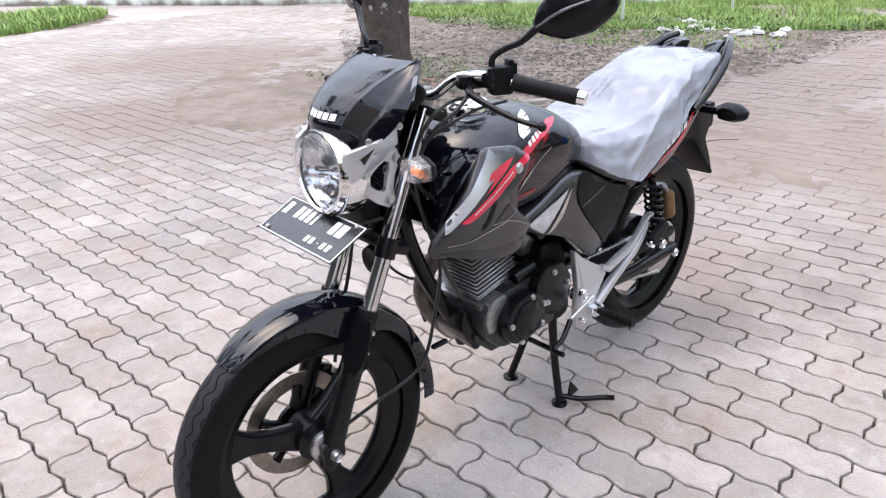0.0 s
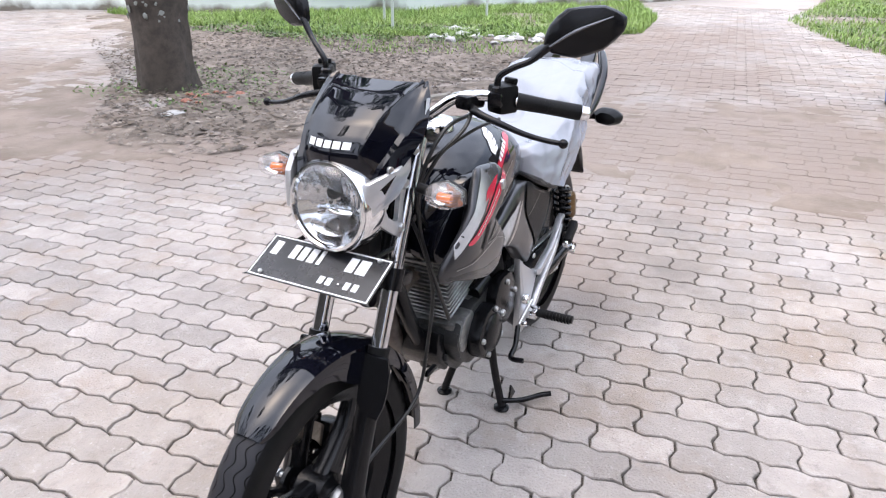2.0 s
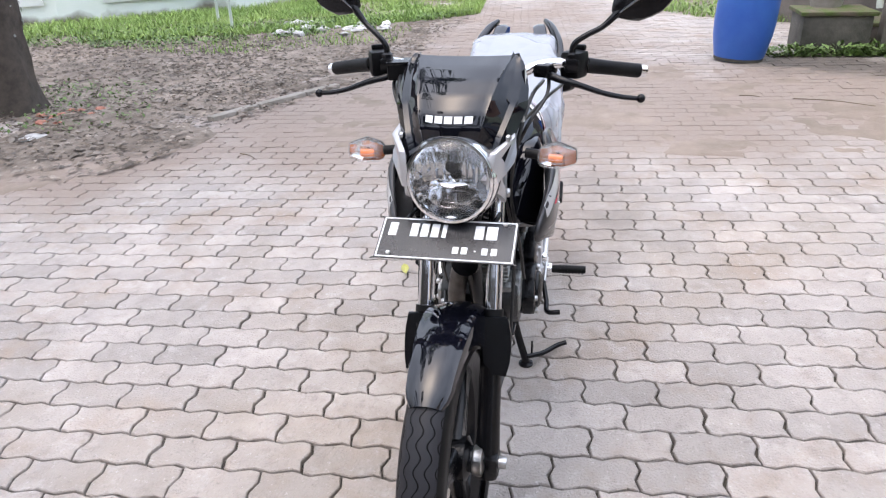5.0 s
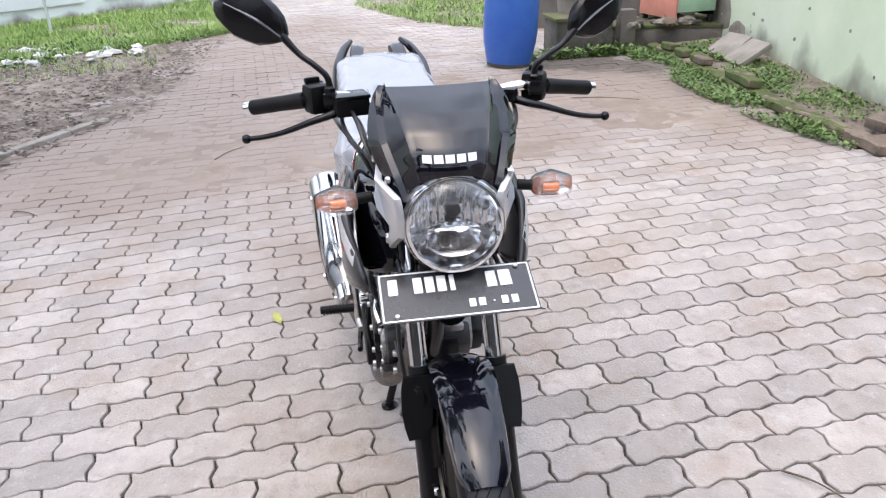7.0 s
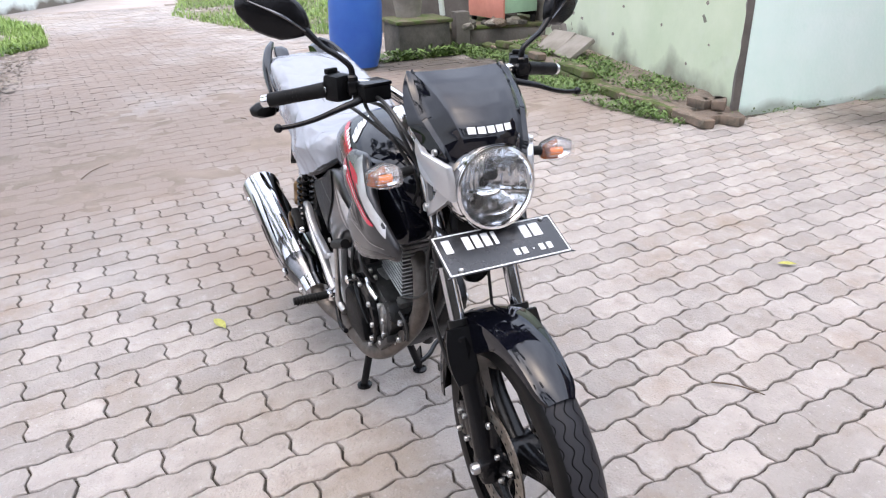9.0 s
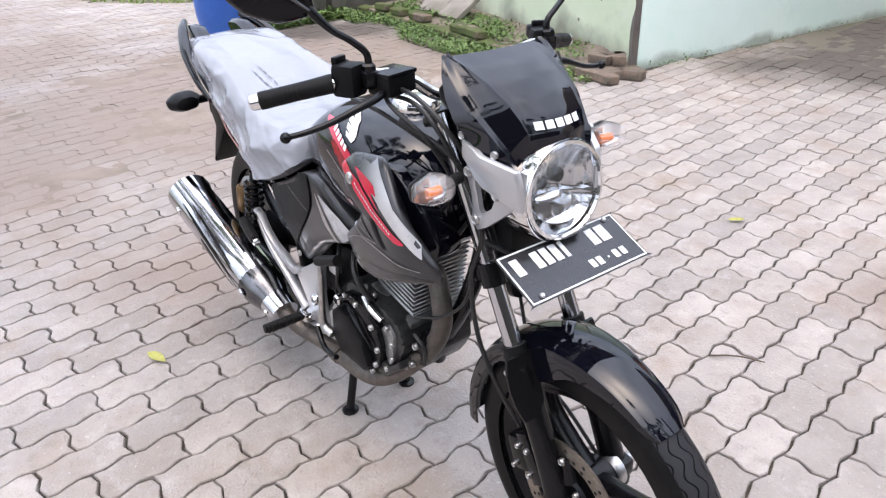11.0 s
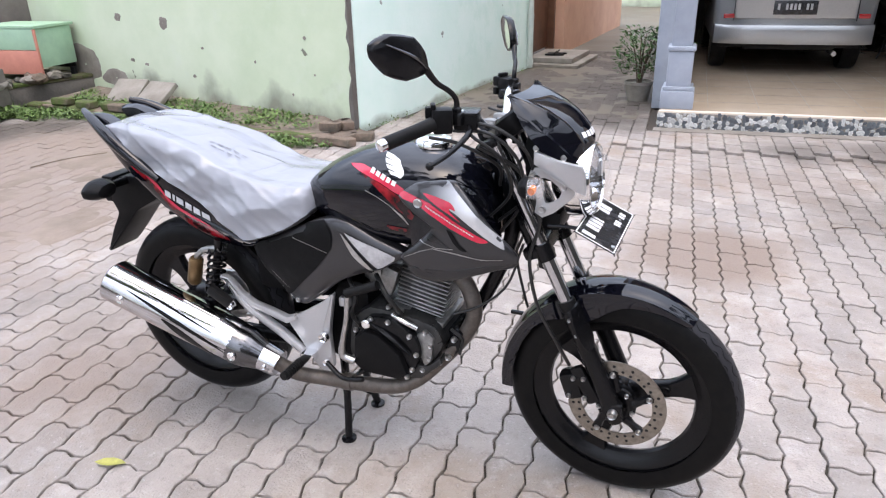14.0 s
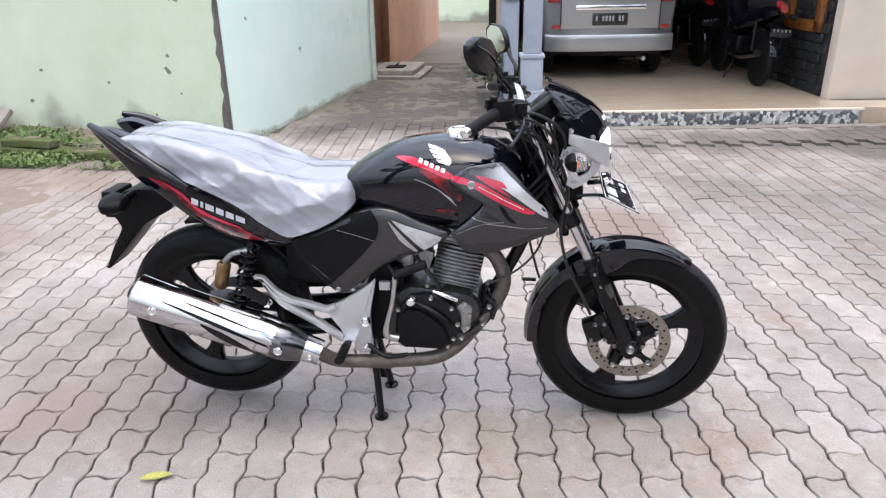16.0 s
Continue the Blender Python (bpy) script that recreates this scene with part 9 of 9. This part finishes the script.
flat_area("earth", "bare brown earth with scraps and gravel under the tree", "earth", EARTH_AREA, 0.022, EARTH, 0.08, 0.030, 0.8)
flat_area("verge_earth", "earth under the grass beside the drive", "earth", VERGE_R, 0.006, EARTH, 0.3, 0.02)
flat_area("strip_earth", "earth under the far grass strip", "earth", VERGE_L, 0.006, EARTH, 0.3, 0.02)
flat_area("alley", "damp paving of the alley, darkened for the walls' shade", "paving", [(-2.4, 9.2), (-0.15, 9.2), (-0.5, 18.5), (-3.5, 18.5)], 0.004, WET_SHADED, 0.25, 0.006)

# silt washed over the paving, which stands out of it in places
SILT_AREA = [(-2.75, -2.35), (-2.45, -1.0), (-2.6, 0.3), (-2.7, 1.5), (-3.1, 2.55), (-4.5, 2.75), (-5.4, 2.4), (-5.4, 0.5), (-5.1, -0.9), (-4.3, -1.75), (-3.3, -2.3)]
flat_area("silt", "brown silt dried over the pavers", "silt", SILT_AREA, -0.0010, SILT, 0.07, 0.0055)
flat_area("silt", "brown silt dried over the pavers", "silt", [(-2.75, -2.45), (-1.9, -2.55), (-1.3, -3.3), (-0.9, -4.4), (-1.3, -5.4), (-2.6, -6.6), (-4.0, -7.0), (-3.0, -4.7), (-2.1, -3.3)], 0.0012, SILT, 0.07, 0.0055)
flat_area("silt", "damp silt over the alley's paving, darkened for the walls' shade", "silt", [(-2.35, 4.3), (-1.5, 4.6), (-0.3, 4.7), (-0.5, 9.3), (-2.3, 9.3)], -0.0006, WET_SHADED, 0.07, 0.0055)

# concrete kerb along the earth
kerb = thing("kerb_stones", "low worn concrete kerb along the bare earth", "kerb", kind="structure")
line = [Vector((*p, 0)) for p in ((-3.12, -2.70), (-3.55, -2.52), (-4.0, -2.30), (-4.35, -2.12))]
for a, c in zip(line, line[1:]):
    d = c - a
    n_ = max(1, round(d.length / 0.5))
    for j in range(n_):
        p = a.lerp(c, (j + 0.5) / n_)
        part("kerb_stone", moved(box((d.length / n_ - 0.004, 0.09, 0.12), (0, 0, 0), 0.025), Matrix.Translation((p.x, p.y, -0.022)) @ Matrix.Rotation(math.atan2(d.y, d.x), 4, "Z")), CONCRETE, kerb)

# gravel and scraps on the earth
r_ = random.Random(31)
verts, faces = [], []
for i in range(9000):
    x, y = r_.uniform(-9, -1.7), r_.uniform(-8, -1.8)
    if not inside(x, y, EARTH_AREA):
        continue
    s = r_.uniform(0.006, 0.022) * (1 if r_.random() < 0.9 else 1.8)
    a = r_.uniform(0, 6.28)
    c, sn = math.cos(a) * s, math.sin(a) * s
    z = 0.022 + 0.030 * noise.fractal(Vector((x * 1.7, y * 1.7, 0)), 1.0, 2.0, 4)
    k = len(verts)
    verts += [(x + c * 1.5, y + sn * 1.5, z), (x - sn, y + c, z + s * 0.2), (x - c * 1.5, y - sn * 1.5, z), (x + sn, y - c, z), (x, y, z + s * 0.55)]
    faces += [(k, k + 1, k + 4), (k + 1, k + 2, k + 4), (k + 2, k + 3, k + 4), (k + 3, k, k + 4)]
me = bpy.data.meshes.new("gravel")
me.from_pydata(verts, [], faces)
me.materials.append(material("gravel_scraps", (0.12, 0.098, 0.080), 0.9, colour2=(0.24, 0.205, 0.175), scale=4, vary=0.5))
tagged(new("gravel", me), "loose gravel and dry scraps on the earth", "gravel", kind="stuff")


# dry brown leaves trodden into the earth
r_ = random.Random(57)
verts, faces = [], []
for i in range(9000):
    x, y = r_.uniform(-8.2, -1.9), r_.uniform(-7, -1.9)
    if not inside(x, y, EARTH_AREA) or noise.noise(Vector((x * 0.9, y * 0.9, 4))) < r_.uniform(-0.5, 0.3):
        continue
    s, a = r_.uniform(0.012, 0.040), r_.uniform(0, 6.28)
    c, sn = math.cos(a) * s, math.sin(a) * s
    z = 0.026 + 0.030 * noise.fractal(Vector((x * 1.7, y * 1.7, 0)), 1.0, 2.0, 4)
    k = len(verts)
    verts += [(x + c, y + sn, z + r_.uniform(0, 0.012)), (x - sn * 0.5, y + c * 0.5, z), (x - c, y - sn, z + r_.uniform(0, 0.014)), (x + sn * 0.5, y - c * 0.5, z - 0.004)]
    faces += [(k, k + 1, k + 2), (k, k + 2, k + 3)]
me = bpy.data.meshes.new("leaf_litter")
me.from_pydata(verts, [], faces)
me.materials.append(material("dead_leaves", (0.055, 0.040, 0.030), 0.85, colour2=(0.17, 0.135, 0.105), scale=5, vary=0.5))
tagged(new("leaf_litter", me), "dead brown leaves trodden into the earth", "leaf litter", kind="stuff")


# ---- zigzag pavers ----
def wave(u):
    """The long edges' zigzag with flattened crests: two waves to a paver."""
    t = (u * 2.0) % 1.0
    s = 1 - 4 * abs(t - 0.5)
    return max(-1, min(1, s * 1.5))


GAP = 0.0031
AL, BL = GA.length, GB.length
UA, UB = GA.normalized(), GB.normalized()


def paver_outline(k):
    """One paver about its middle: k points along each long edge, three down each end."""
    out = []
    for i in range(k + 1):
        u = i / k
        out.append(((u - 0.5) * (AL - 2 * GAP), -BL / 2 + GAP + 0.0068 * wave(u + 0.125)))
    for v in (0.33, 0.67):
        out.append(((0.5) * (AL - 2 * GAP) + 0.009 * math.sin(2 * math.pi * v), (v - 0.5) * (BL - 2 * GAP)))
    for i in range(k, -1, -1):
        u = i / k
        out.append(((u - 0.5) * (AL - 2 * GAP), BL / 2 - GAP + 0.0068 * wave(u + 0.125)))
    for v in (0.67, 0.33):
        out.append((-(0.5) * (AL - 2 * GAP) + 0.009 * math.sin(2 * math.pi * v), (v - 0.5) * (BL - 2 * GAP)))
    return out


def paver_points(k, chamfer):
    o = paver_outline(k)
    top = [Vector((u * 0.976, w * 0.952, 0)) for u, w in o]
    rim = [Vector((u, w, -0.0032)) for u, w in o]
    low = [Vector((u, w, -0.02)) for u, w in o]
    return ([top, rim, low] if chamfer else [rim, low])


def to_ground(p):
    return UA * p.x + UB * p.y + Vector((0, 0, p.z))


pavement = thing("pavement", "worn grey-pink concrete pavers in a zigzag bond", "pavement", kind="structure")
near_rings = paver_points(8, True)
piece_meshes = []
for variant in range(4):
    b = bmesh.new()
    rr = random.Random(variant)
    wob = [(rr.uniform(-0.0022, 0.0022), rr.uniform(-0.0022, 0.0022)) for _ in near_rings[0]]
    ring_surface(b, [[to_ground(p) + Vector((wob[i][0], wob[i][1], 0)) for i, p in enumerate(ring)] for ring in near_rings], caps=False)
    b.verts.ensure_lookup_table()
    b.faces.new([b.verts[i] for i in range(len(near_rings[0]))])
    piece_meshes.append(finish(b, PAVER, smooth=False))

r_ = random.Random(44)
singles, rest = 0, []
for i in range(-125, 48):
    for j in range(-62, 48):
        c = GO + GA * (j + (0.0 if i % 2 else 0.5)) + GB * i
        if not ((-9.6 < c.x < 4.45 and -12.6 < c.y < 9.4) or (-14.6 < c.x < -9.5 and -3.0 < c.y < 0.9)):
            continue
        if (inside(c.x, c.y, EARTH_AREA) and rim(c.x, c.y, EARTH_AREA) > 0.6) or (c.y > 4.28 + 0.14 * c.x and c.x > -0.12 - (c.y - 4.3) * 0.09) or (c.y > 3.3 and c.x < -2.36 + (c.y - 3.4) * 0.07):
            continue
        if c.x < -2.4 and c.y > 2.98 + (-2.4 - c.x) * 0.05:
            continue
        lift_ = PORCH.inverted() @ c
        c.z = 0.020 if -0.65 < lift_.y < 0.02 and lift_.x > -0.33 else 0.0
        near = -1.62 < c.x < 1.25 and -0.98 < c.y < 1.62
        if near and singles < 300:
            singles += 1
            ob = new("paver", piece_meshes[r_.randrange(4)])
            ob.parent = pavement
            ob.matrix_basis = Matrix.Translation(c + Vector((0, 0, r_.uniform(-0.0015, 0.0015)))) @ Matrix.Rotation(r_.uniform(-0.012, 0.012), 4, "X") @ Matrix.Rotation(r_.uniform(-0.01, 0.01), 4, "Z")
        else:
            rest.append(c)
far_rings = paver_points(8, False)
verts, faces = [], []
for c in rest:
    close = (c - Vector((-0.3, 0.3, 0))).length < 4.2
    rings = near_rings if close else far_rings
    k0, n_ = len(verts), len(rings[0])
    dz, tx, ty = r_.uniform(-0.0015, 0.0015), r_.uniform(-0.012, 0.012), r_.uniform(-0.012, 0.012)
    for ring in rings:
        for p in ring:
            q = to_ground(p)
            verts.append((c.x + q.x, c.y + q.y, c.z + q.z + dz + q.x * tx + q.y * ty + (0.0 if close else 0.0035)))
    faces.append(tuple(range(k0, k0 + n_)))
    for s in range(len(rings) - 1):
        for a in range(n_):
            b_ = (a + 1) % n_
            faces.append((k0 + s * n_ + a, k0 + s * n_ + b_, k0 + (s + 1) * n_ + b_, k0 + (s + 1) * n_ + a))
me = bpy.data.meshes.new("pavers")
me.from_pydata(verts, [], faces)
me.materials.append(PAVER)
far_pavers = new("pavers", me)
far_pavers.parent = pavement
far_pavers["kind"] = "stuff"
